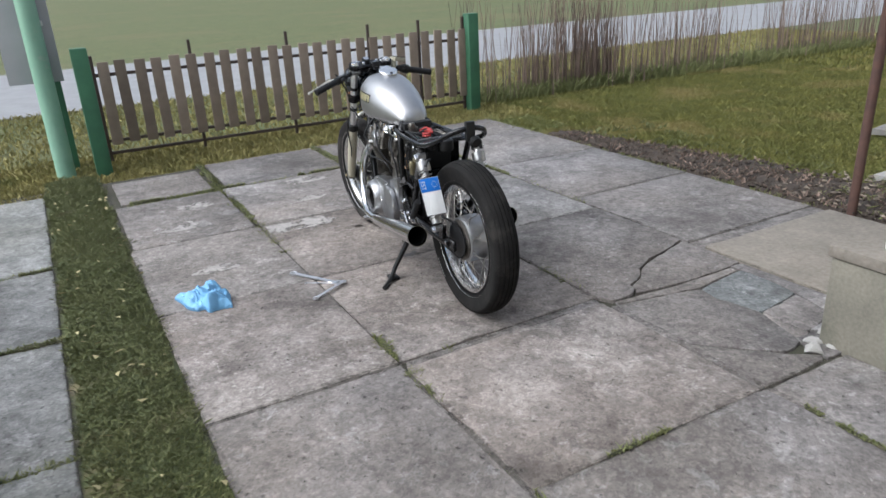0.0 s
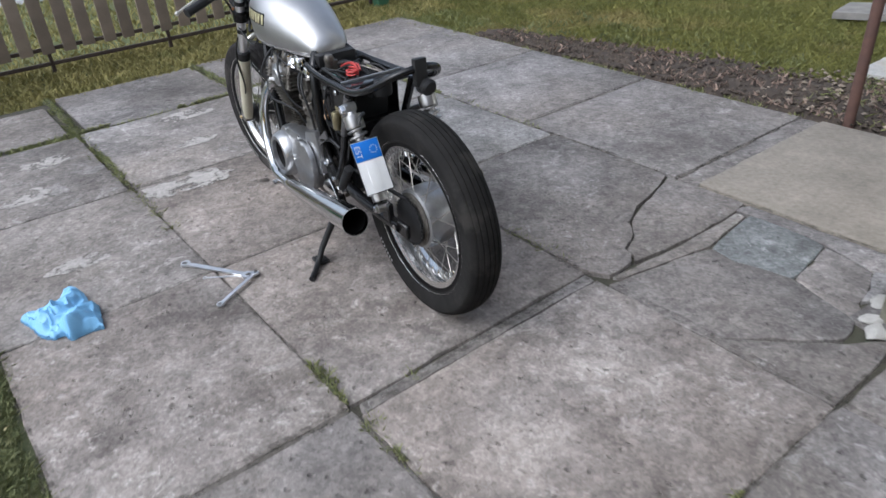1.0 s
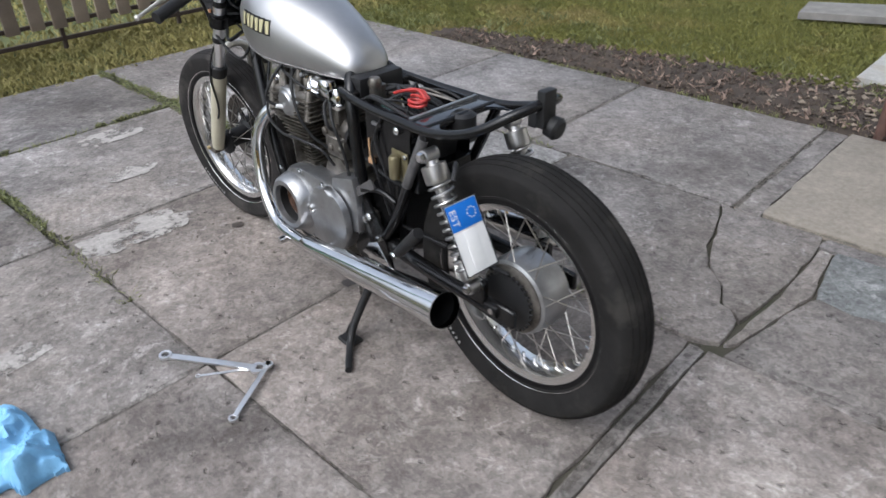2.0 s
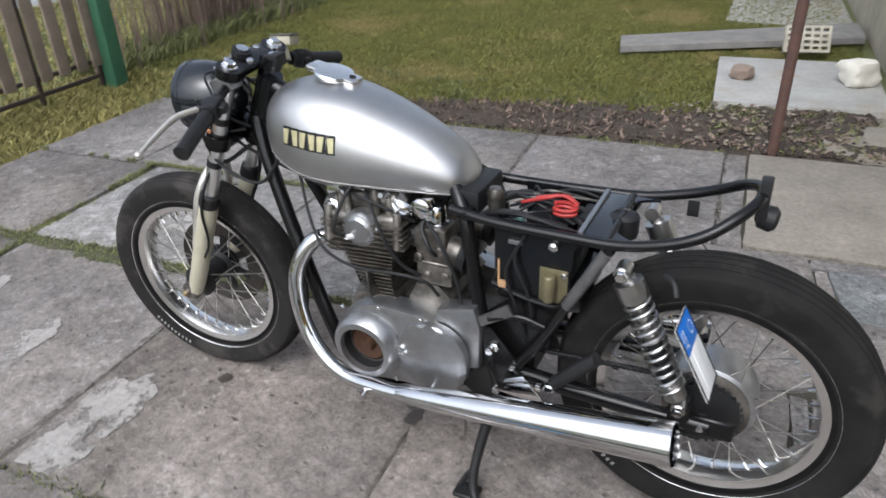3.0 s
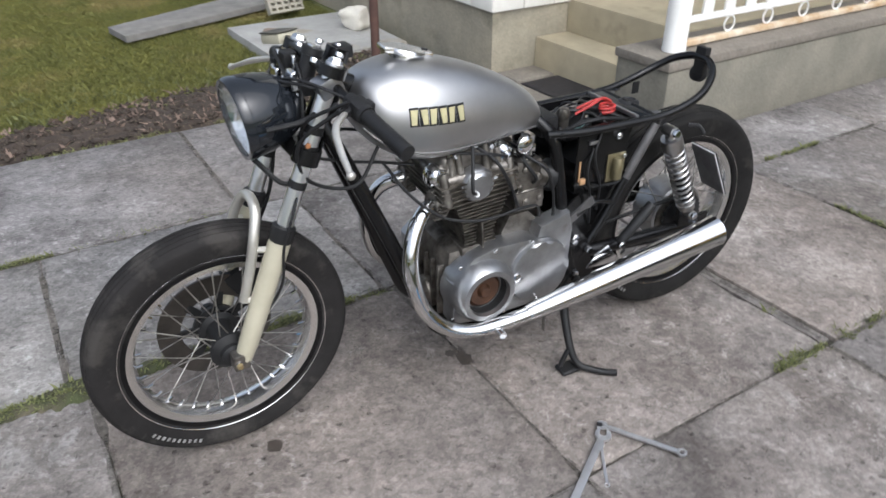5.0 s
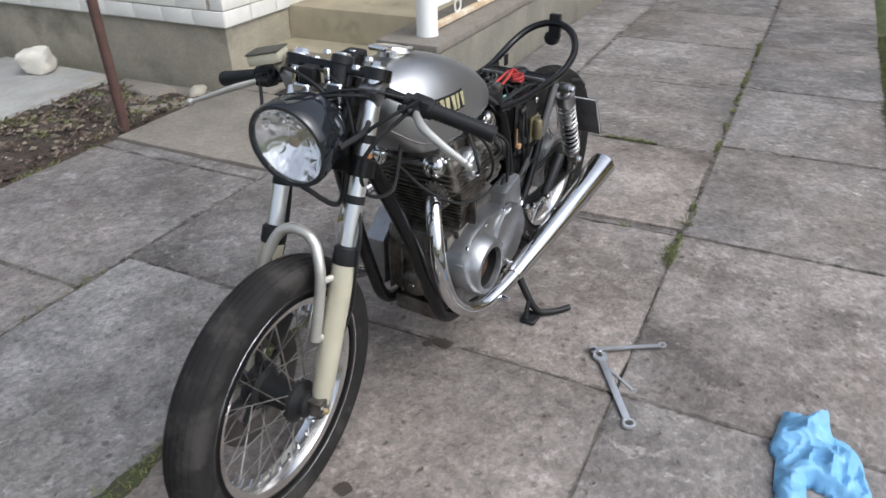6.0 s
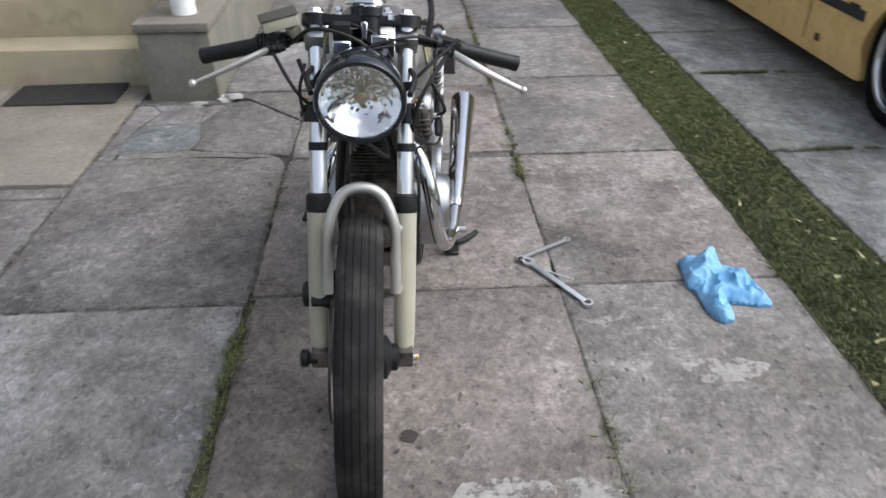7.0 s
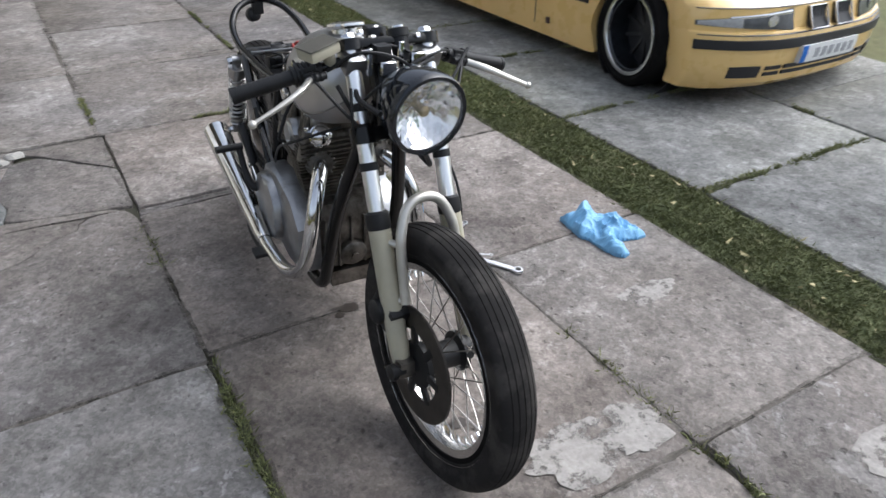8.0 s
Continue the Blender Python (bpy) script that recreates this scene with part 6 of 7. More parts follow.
part("coil_pack", box(0.505, 0.56, -0.07, 0.075, 0.725, 0.78, 0.008), SATIN, bike)
part("plug", box(0.405, 0.43, 0.045, 0.07, 0.715, 0.735, 0.003), TEAL, bike)
part("starter_relay", box(0.24, 0.30, -0.06, 0.02, 0.68, 0.735, 0.006), SATIN, bike)
part("cross_strap", box(0.262, 0.272, -0.11, 0.11, 0.741, 0.752, 0.002), ALU, bike)
wr = random.Random(3)
cable([(0.42, 0.03, 0.755), (0.37, 0.035, 0.775), (0.33, 0.03, 0.785), (0.30, 0.03, 0.77), (0.302, 0.03, 0.75)], 0.0042, RED, "red_wire")
cable([(0.41, 0.0, 0.752), (0.36, 0.01, 0.77), (0.325, 0.015, 0.778), (0.298, 0.02, 0.765)], 0.0042, RED, "red_wire")
cable([(0.320 + (0.023 + 0.002 * math.sin(a)) * math.cos(a), 0.04 + 0.016 * math.sin(a), 0.75 + 0.0016 * a) for a in np.linspace(0, 4 * math.pi, 25)], 0.0042, RED, "red_wire")
# black bridge plate of the rear guard, with a round bite towards the loop
bite = [(0.150 + 0.075 * math.cos(a), 0.104 * math.sin(a)) for a in np.linspace(-1.45, 1.45, 17)]
part("guard_bridge", prism([(0.262, 0.108), (0.262, -0.108)] + [(0.150, -0.108)] + bite + [(0.150, 0.108)], 0.739, 0.746, 0.0015), GLOSSBLACK, bike)
part("black_canister", lathe([(0.03, 0), (0.032, 0.01), (0.032, 0.045), (0.022, 0.052), (0.018, 0.048), (0.003, 0.047)], 24, pose(0.205, -0.005, 0.70)), SATIN, bike)
part("rail_tab", box(0.07, 0.095, -0.118, -0.113, 0.715, 0.752, 0.002), SATIN, bike)
for k in range(11):
    x0, x1 = wr.uniform(0.42, 0.55), wr.uniform(0.2, 0.36)
    y0, y1 = wr.uniform(-0.08, 0.085), wr.uniform(-0.08, 0.085)
    cable([(x0, y0, 0.725), ((x0 + x1) / 2 + 0.03, (y0 + y1) / 2 + wr.uniform(-0.04, 0.04), 0.755 + wr.uniform(-0.01, 0.02)), (x1, y1, 0.72)], wr.choice([0.003, 0.0035, 0.005]), SATIN, "wire")
for k in range(7):
    x0, x1 = wr.uniform(0.40, 0.50), wr.uniform(0.24, 0.33)
    y0, y1 = wr.uniform(-0.08, 0.085), wr.uniform(-0.08, 0.085)
    cable([(x0, y0, 0.735), ((x0 + x1) / 2, (y0 + y1) / 2 + wr.uniform(-0.04, 0.04), 0.762), (x1, y1, 0.735)], 0.0032, SATIN if k % 3 else ALUOLD, "grey_wire" if k % 3 == 0 else "wire")
for k in range(2):
    x0, z0 = wr.uniform(0.36, 0.44), wr.uniform(0.68, 0.72)
    cable([(x0, 0.106, z0), (x0 + 0.02, 0.116, z0 - 0.06), (x0 - wr.uniform(-0.03, 0.05), 0.112, z0 - 0.15), (x0 - 0.02, 0.1, z0 - 0.24)], 0.0035, SATIN, "wire")

# ---- tank ----
stations = [  # x, half width, bottom z, top z, squareness
    (1.066, 0.012, 0.868, 0.90, 2.0), (1.060, 0.058, 0.843, 0.925, 2.2), (1.042, 0.095, 0.812, 0.947, 2.3), (1.008, 0.121, 0.778, 0.962, 2.5),
    (0.95, 0.137, 0.748, 0.973, 2.7), (0.88, 0.142, 0.737, 0.970, 2.6), (0.80, 0.134, 0.737, 0.953, 2.4), (0.72, 0.118, 0.740, 0.925, 2.2),
    (0.65, 0.100, 0.743, 0.892, 2.1), (0.60, 0.085, 0.747, 0.862, 2.1), (0.565, 0.069, 0.751, 0.833, 2.1), (0.547, 0.046, 0.758, 0.806, 2.0), (0.540, 0.012, 0.770, 0.786, 2.0)]
tk = bmesh.new()
rings = []
for x, w, zb, zt, sq in stations:
    ring = []
    zc = zb + (zt - zb) * 0.42
    for a in np.arange(40) * 2 * math.pi / 40:
        c, s_ = math.cos(a), math.sin(a)
        y = w * math.copysign(abs(c) ** (2 / sq), c)
        up = (zt - zc) if s_ > 0 else (zc - zb)
        ex = 2 / 2.0 if s_ > 0 else 2 / 4.0
        z = zc + up * math.copysign(abs(s_) ** ex, s_)
        ring.append((x, y, z))
    rings.append(ring)
fine = []
for k in range(40):
    line = curve_points([r[k] for r in rings], 4)
    fine.append(line)
add_rings(tk, [[fine[k][i] for k in range(40)] for i in range(len(fine[0]))])
tank = part("fuel_tank", tk, TANK, bike, "bare brushed steel teardrop fuel tank", smooth=60)
seam = bmesh.new()
edge = [fine[k] for k in (22, 38)]
add_tube(seam, [Vector((p.x, p.y, p.z - 0.003)) for p in fine[22][6:46]], 0.0022, 8, 1)
add_tube(seam, [Vector((p.x, p.y, p.z - 0.003)) for p in fine[38][6:46]], 0.0022, 8, 1)
part("seam", seam, material("dull_seam_steel", (0.25, 0.245, 0.24), (0.17, 0.165, 0.16), 12, 0.5, 0.9, space="object"), tank)
capm = Matrix.Translation((0.908, -0.012, 0.975)) @ Matrix.Rotation(radians(-14), 4, "Y")
fc = bmesh.new()
add_lathe(fc, [(0.036, -0.034), (0.036, 0.0), (0.046, 0.002), (0.049, 0.008), (0.046, 0.014), (0.036, 0.0165), (0.003, 0.017)], 36, capm)
add_box(fc, -0.066, -0.02, -0.024, 0.024, 0.001, 0.0155, 0.006, 2, capm)
add_box(fc, 0.02, 0.064, -0.026, 0.026, 0.001, 0.0155, 0.006, 2, capm)
fcap = part("filler_cap", fc, RIM, tank, "chrome hinged filler cap")
part("lock", lathe([(0.008, 0.0), (0.008, 0.018), (0.003, 0.018)], 12, capm @ Matrix.Translation((-0.05, 0, 0))), SATIN, fcap)


def tank_side(x, z):
    """The tank's half width at a place on its side."""
    xs_ = [s_[0] for s_ in stations][::-1]
    w = np.interp(x, xs_, [s_[1] for s_ in stations][::-1])
    zb = np.interp(x, xs_, [s_[2] for s_ in stations][::-1])
    zt = np.interp(x, xs_, [s_[3] for s_ in stations][::-1])
    zc = zb + (zt - zb) * 0.42
    t = min(1.0, max(0.0, (z - zc) / (zt - zc)))
    sq = 2.6
    ang = math.asin(min(1.0, t))
    return w * math.cos(ang) ** (2 / sq)


for s in (1, -1):
    bd = None
    for k in range(6):
        x0 = 0.963 - k * 0.0235
        for dx, w_, c_, zt_, th in ((0, 0.0215, SATIN, 0.021, 0.0), (0, 0.0165, BADGEGOLD, 0.0165, 0.0016)):
            bm = bmesh.new()
            zc = 0.874 - 0.0016 * k
            cs = [(x0, zc + zt_), (x0 - w_, zc + zt_), (x0 - w_, zc - zt_), (x0, zc - zt_)]
            if c_ is BADGEGOLD:
                cs = [(x0 - 0.0025, zc + zt_), (x0 - 0.0025 - w_, zc + zt_), (x0 - 0.0025 - w_ * (0.7 + 0.3 * (k % 2)), zc - zt_), (x0 - 0.0025 - w_ * 0.3 * (k % 2), zc - zt_)]
            a = [bm.verts.new((x, s * (tank_side(x, z) - 0.004), z)) for x, z in cs]
            b = [bm.verts.new((x, s * (tank_side(x, z) + 0.0035 + th), z)) for x, z in cs]
            bm.faces.new(a)
            bm.faces.new(b)
            for i in range(4):
                bm.faces.new((a[i], a[(i + 1) % 4], b[(i + 1) % 4], b[i]))
            if c_ is SATIN:
                bd = part("badge_plate", bm, c_, tank, smooth=0)
            else:
                part("badge_bar", bm, c_, bd, "pale gold raised badge bar", smooth=0)
petcock = bmesh.new()
add_lathe(petcock, [(0.012, 0), (0.016, -0.02), (0.014, -0.05), (0.008, -0.055)], 16, pose(0.62, 0.09, 0.755))
add_box(petcock, 0.60, 0.64, 0.10, 0.112, 0.715, 0.735, 0.003)
part("fuel_tap", petcock, CHROME, tank)

# ---- engine ----
eng = part("engine", box(0.55, 0.855, -0.11, 0.11, 0.24, 0.475, 0.045), ALUOLD, bike, "oily cast aluminium twin engine")
for k in range(5):
    part("case_rib", box(0.80, 0.868, -0.085 + 0.04 * k, -0.078 + 0.04 * k, 0.26, 0.42, 0.003), ALUOLD, eng)
part("oil_filter", lathe([(0.042, 0.0), (0.042, 0.02), (0.034, 0.028), (0.012, 0.03), (0.011, 0.036), (0.003, 0.036)], 28, axis_to((0.85, 0.0, 0.30), (1, 0, -0.15))), ALUOLD, eng)

part("gearbox", box(0.44, 0.60, -0.11, 0.11, 0.25, 0.43, 0.03), ALUOLD, eng)
part("sump", prism([(0.60, -0.07), (0.86, -0.07), (0.86, 0.07), (0.60, 0.07)], 0.19, 0.24, 0.0), ALUOLD, eng)
FINS = material("sooty_fins", (0.22, 0.20, 0.17), (0.05, 0.045, 0.038), 24, 0.42, 0.8, space="object", bump=0.2)
CYL = Matrix.Translation((0.757, 0, 0.47)) @ Matrix.Rotation(radians(4), 4, "Y")
part("cylinder", box(-0.034, 0.038, -0.102, 0.102, -0.01, 0.16, 0.018, CYL), ALUOLD, eng)
part("barrel_base", box(-0.052, 0.056, -0.116, 0.116, -0.02, 0.012, 0.008, CYL), ALUOLD, eng)
for k in range(12):
    z = 0.016 + k * 0.0118
    t = k / 11
    part("cooling_fin", box(-0.040 - 0.036 * t ** 1.6, 0.044 + 0.032 * t ** 1.6, -0.112 - 0.03 * t, 0.112 + 0.03 * t, z, z + 0.0036, 0.0015, CYL), FINS, eng)
part("fin_rib", box(0.004, 0.009, 0.10, 0.1435, 0.015, 0.09, 0.001, CYL), ALUOLD, eng)
hd = bmesh.new()
add_box(hd, -0.095, 0.105, -0.13, 0.13, 0.155, 0.235, 0.018, 3, CYL)
add_box(hd, -0.085, 0.095, -0.105, 0.105, 0.225, 0.282, 0.025, 3, CYL)
head = part("cylinder_head", hd, ALUOLD, eng, "dull cast cylinder head")
for k in range(5):
    z = 0.158 + 0.0135 * k
    part("head_fin", box(-0.106, 0.116, -0.142, 0.142, z, z + 0.0038, 0.0015, CYL), FINS, head)
# domed valve covers on each side, camshaft end covers and breather
for s in (1, -1):
    for x, z, r in ((0.108, 0.222, 0.027), (-0.088, 0.240, 0.027)):
        part("valve_cover", lathe([(r * 1.15, -0.02), (r * 1.15, 0.004), (r, 0.006), (r * 0.95, 0.014), (r * 0.7, 0.02), (0.003, 0.022)], 26,
                                  CYL @ axis_to((x, 0.085 * s, z + 0.01), (0.92 if x > 0 else -0.6, s * 0.22, 0.35 if x > 0 else 0.75))), CHROME, head, "polished domed valve cover")
    part("cam_cover", lathe([(0.046, -0.02), (0.046, 0.008), (0.041, 0.015), (0.033, 0.017), (0.029, 0.022), (0.003, 0.024)], 30, CYL @ axis_to((0.010, 0.126 * s, 0.198), (0, s, 0))), ALU, head, "round polished camshaft cover")
    bts = bmesh.new()
    for x, z in ((0.05, 0.2), (-0.04, 0.2), (0.055, 0.275), (-0.045, 0.275), (0.10, 0.19), (-0.09, 0.19), (0.0, 0.29)):
        bolt(bts, CYL @ Vector((x, 0.125 * s if z < 0.27 else 0.1 * s, z)), (0, s, 0.4), 0.008, 0.012)
    for x in (-0.05, 0.055):
        add_lathe(bts, [(0.011, 0), (0.011, 0.016), (0.006, 0.022)], 6, CYL @ axis_to((x, 0.085 * s, 0.28), (0, 0, 1)))
    pieces("head_nut", bts, ALU, head)
    # cast ribs, studs and acorn nuts of the rocker box
    for x, z0, z1, r in ((0.098, 0.165, 0.245, 0.013), (0.068, 0.17, 0.275, 0.012), (0.048, 0.20, 0.29, 0.010), (-0.028, 0.20, 0.29, 0.012), (-0.062, 0.165, 0.27, 0.011), (-0.088, 0.16, 0.24, 0.012)):
        boss = bmesh.new()
        yb = (0.128 if z1 < 0.26 else 0.112) * s
        add_tube(boss, [CYL @ Vector((x, yb + 0.008 * s, z0)), CYL @ Vector((x, yb, (z0 + z1) / 2)), CYL @ Vector((x, yb - 0.01 * s, z1))], [r * 1.15, r, r * 0.9], 10, 3)
        bs = part("stud_boss", boss, ALUOLD, head)
        nut = bmesh.new()
        add_lathe(nut, [(0.0085, 0), (0.0085, 0.007), (0.006, 0.013), (0.002, 0.015)], 6, CYL @ axis_to((x, yb - 0.01 * s, z1 - 0.001), (0, 0.2 * s, 1)))
        part("acorn_nut", nut, CHROME, bs)
    # spark plug and lead
    plug = bmesh.new()
    add_tube(plug, [CYL @ Vector((0.02, 0.13 * s, 0.18)), CYL @ Vector((0.03, 0.165 * s, 0.19))], [0.008, 0.006], 8, 1)
    part("spark_plug", plug, PLATEWHITE, head)
    part("spark_lead", tube([CYL @ Vector((0.03, 0.16 * s, 0.19)), CYL @ Vector((0.05, 0.18 * s, 0.22)), CYL @ Vector((0.02, 0.13 * s, 0.30)), CYL @ Vector((0.0, 0.06 * s, 0.31))], 0.0045, 8, 5), SATIN, head)
    # carburettor and intake
    cb = bmesh.new()
    yc = 0.075 * s
    add_tube(cb, [(0.66, yc, 0.645), (0.61, yc, 0.635), (0.545, yc, 0.62)], [0.026, 0.03, 0.034], 20, 1)
    add_box(cb, 0.572, 0.65, yc - 0.034, yc + 0.034, 0.60, 0.688, 0.008, 2)
    add_box(cb, 0.558, 0.652, yc - 0.036, yc + 0.036, 0.54, 0.602, 0.014, 2)
    add_box(cb, 0.565, 0.655, yc - 0.04, yc + 0.04, 0.597, 0.606, 0.003, 1)
    for ox, oz in ((0.585, 0.64), (0.625, 0.665), (0.64, 0.615), (0.575, 0.575), (0.62, 0.57)):
        add_lathe(cb, [(0.011, 0), (0.011, 0.01), (0.006, 0.013)], 8, axis_to((ox, yc + 0.031 * s, oz), (0, s, 0)))
    carb = part("carburettor", cb, ALUOLD, eng, "cast aluminium carburettor")
    part("top_cap", lathe([(0.027, -0.03), (0.028, -0.022), (0.023, -0.02), (0.023, 0.012), (0.018, 0.02), (0.003, 0.021)], 28, pose(0.608, yc, 0.715)), CHROME, carb)
    part("side_round", lathe([(0.024, 0.0), (0.024, 0.008), (0.018, 0.012), (0.003, 0.013)], 22, axis_to((0.63, yc + 0.028 * s, 0.735), (0, s, 0))), CHROME, carb)
    part("air_horn", lathe([(0.036, 0.0), (0.04, 0.015), (0.046, 0.022), (0.044, 0.023), (0.034, 0.005)], 26, axis_to((0.548, yc, 0.62), (-1, 0, -0.2))), SATIN, carb)
    part("manifold", tube([(0.70, yc, 0.655), (0.655, yc, 0.645)], 0.027, 18, 1), SATIN, carb)
    part("fuel_hose", tube([(0.62, 0.09, 0.71), (0.63, 0.11 * s, 0.69), (0.60, yc + 0.05 * s, 0.64), (0.60, yc, 0.60)], 0.005, 8, 5), SATIN, carb)

# left side covers: alternator with an open middle, and the long gearbox cover
Lm = axis_to((0.77, 0.115, 0.362), (0, 1, 0))
# black lining paints the dark recess round the rotor
part("stator_well", lathe([(0.0595, 0.026), (0.0595, 0.068), (0.0575, 0.068), (0.0575, 0.026)], 40, Lm, True), SATIN, eng)
alt = part("alternator_cover", lathe([(0.098, -0.02), (0.097, 0.02), (0.092, 0.05), (0.084, 0.074), (0.076, 0.082), (0.062, 0.083), (0.060, 0.07), (0.060, 0.03), (0.058, 0.025)], 56, Lm), ALU, eng, "open cast alternator cover")
part("rotor", lathe([(0.052, 0.03), (0.052, 0.045), (0.044, 0.050), (0.036, 0.047), (0.02, 0.048), (0.014, 0.062), (0.003, 0.064)], 40, Lm), COPPER, alt, "rusty brown alternator rotor")


def oval(x0, x1, z0, z1, n=9):
    """Outline of a rounded cover in the side plane."""
    r = min(x1 - x0, z1 - z0) * 0.46
    out = []
    for cx, cz, a0 in ((x1 - r, z1 - r, 0), (x0 + r, z1 - r, 90), (x0 + r, z0 + r, 180), (x1 - r, z0 + r, 270)):
        for k in range(n):
            a = radians(a0 + 90 * k / (n - 1))
            out.append((cx + r * math.cos(a), cz + r * math.sin(a)))
    return out


def side_cover(name, outline, y0, y1, s, mat=ALU, bevel=0.014, label=""):
    mm = Matrix(((1, 0, 0, 0), (0, 0, s, 0), (0, 1, 0, 0), (0, 0, 0, 1)))
    bm = prism(outline, y0, y1, bevel, mm)
    return part(name, bm, mat, eng, label)


cov = side_cover("left_cover", [(0.86, 0.27), (0.86, 0.40), (0.80, 0.465), (0.735, 0.482), (0.62, 0.478), (0.55, 0.45), (0.51, 0.39), (0.515, 0.32), (0.55, 0.28), (0.62, 0.265), (0.76, 0.25)], 0.10, 0.158, 1,
                 label="smooth cast aluminium engine side cover")
side_cover("left_inner_cover", oval(0.50, 0.685, 0.275, 0.468), 0.15, 0.172, 1, bevel=0.012)
side_cover("sprocket_cover", [(0.60, 0.44), (0.585, 0.50), (0.49, 0.525), (0.475, 0.47), (0.48, 0.36), (0.53, 0.34)], 0.095, 0.145, 1, bevel=0.01)
side_cover("crankcase_top", [(0.69, 0.47), (0.66, 0.53), (0.60, 0.535), (0.565, 0.50), (0.58, 0.46)], -0.1, 0.10, 1, ALUOLD, bevel=0.01)
scr = bmesh.new()
for x, z in ((0.84, 0.45), (0.735, 0.472), (0.62, 0.468), (0.545, 0.44), (0.52, 0.33), (0.60, 0.275), (0.70, 0.268), (0.862, 0.29)):
    bolt(scr, (x, 0.156, z), (0, 1, 0), 0.0065, 0.006)
add_box(scr, 0.655, 0.685, 0.17, 0.177, 0.368, 0.378, 0.002, 1)
add_lathe(scr, [(0.012, 0), (0.012, 0.008), (0.006, 0.01)], 14, axis_to((0.672, 0.17, 0.378), (0, 1, 0)))
pieces("screw", scr, CHROME, cov)
gl = bmesh.new()
add_tube(gl, [(0.60, 0.16, 0.28), (0.60, 0.195, 0.275), (0.70, 0.205, 0.262), (0.755, 0.21, 0.262)], 0.007, 10, 4)
add_tube(gl, [(0.755, 0.205, 0.262), (0.755, 0.25, 0.262)], 0.011, 12, 1)
part("gear_lever", gl, CHROME, eng)
# right side: long clutch cover and kick start
side_cover("clutch_cover", [(0.87, 0.27), (0.87, 0.41), (0.80, 0.475), (0.66, 0.50), (0.54, 0.485), (0.485, 0.42), (0.50, 0.31), (0.56, 0.265), (0.74, 0.245)], 0.10, 0.168, -1, bevel=0.022,
                label="polished cast aluminium clutch cover")
side_cover("right_fairing", oval(0.50, 0.72, 0.27, 0.475), 0.16, 0.195, -1, bevel=0.02)
ks = bmesh.new()
add_tube(ks, [(0.52, -0.16, 0.40), (0.52, -0.205, 0.40), (0.485, -0.218, 0.45), (0.46, -0.222, 0.515)], [0.014, 0.013, 0.01, 0.01], 10, 4)
kick = part("kick_starter", ks, SATIN, eng)
part("pedal", tube([(0.46, -0.212, 0.517), (0.465, -0.295, 0.517)], 0.0115, 12, 1), SATIN, kick)
br = bmesh.new()
add_tube(br, [(0.47, -0.15, 0.29), (0.5, -0.225, 0.27), (0.62, -0.235, 0.26), (0.70, -0.23, 0.265)], 0.008, 10, 4)
add_box(br, 0.68, 0.73, -0.265, -0.205, 0.262, 0.276, 0.004)
part("brake_pedal", br, SATIN, eng)

# ---- exhausts ----
# near-black colour gives the open silencer end the dark of a hole
BOREBLACK = material("bore_black", (0.006, 0.006, 0.006), None, 30, 0.95, space="object", spec=0.05)
for s in (1, -1):
    y = s
    pts = [(0.85, 0.085 * y, 0.612), (0.90, 0.095 * y, 0.613), (0.945, 0.12 * y, 0.585), (0.975, 0.145 * y, 0.52), (0.975, 0.16 * y, 0.44), (0.948, 0.172 * y, 0.355), (0.895, 0.185 * y, 0.295),
           (0.82, 0.20 * y, 0.268), (0.72, 0.212 * y, 0.273), (0.60, 0.22 * y, 0.288)]
    ex = part("exhaust_pipe", tube(pts, 0.0205, 20, 8), CHROME, bike, "bright chrome exhaust header")
    a, b = Vector((0.66, 0.216 * y, 0.281)), Vector((0.016, (0.243 if s > 0 else 0.212) * y, 0.392))
    mf = bmesh.new()
    L, AX = (b - a).length, axis_to(a, b - a)
    add_lathe(mf, [(0.0215, 0), (0.025, 0.03 * L), (0.026, 0.06 * L), (0.0345, 0.35 * L), (0.0405, 0.7 * L), (0.0455, 0.95 * L), (0.0465, L), (0.0442, L), (0.0435, 0.98 * L),
                   (0.0415, 0.9 * L), (0.034, 0.7 * L), (0.024, 0.35 * L)], 32, AX, True)
    part("silencer", mf, CHROME, ex, "chrome megaphone silencer")
    bore = bmesh.new()
    add_lathe(bore, [(0.0425, 0.975 * L), (0.0402, 0.9 * L), (0.0325, 0.7 * L), (0.002, 0.68 * L), (0.002, 0.675 * L), (0.0332, 0.695 * L), (0.0408, 0.9 * L)], 28, AX, True)
    part("bore", bore, BOREBLACK, ex, "silencer bore coloured black as a dark hole")
    fl = bmesh.new()
    n = 16
    add_tube(fl, [(0.858, 0.086 * y, 0.612), (0.888, 0.09 * y, 0.614)], [0.034, 0.034], 24, 1)
    for k in range(n):
        t = 2 * math.pi * k / n
        add_box(fl, 0.861, 0.889, -0.003, 0.003, 0.032, 0.041, 0.001, 1, Matrix.Translation((0, 0.088 * y, 0.613)) @ Matrix.Rotation(t, 4, "X"))
    part("header_collar", fl, ALUOLD, ex, "finned cast header collar")
    hang = prism([(0.30, 0.325), (0.43, 0.335), (0.40, 0.375), (0.36, 0.395), (0.335, 0.36)], 0.0, 0.005, 0.001, Matrix(((1, 0, 0, 0), (0, 0, s, 0.165 * s), (0, 1, 0, 0), (0, 0, 0, 1))))
    part("hanger_plate", hang, CHROME, ex)

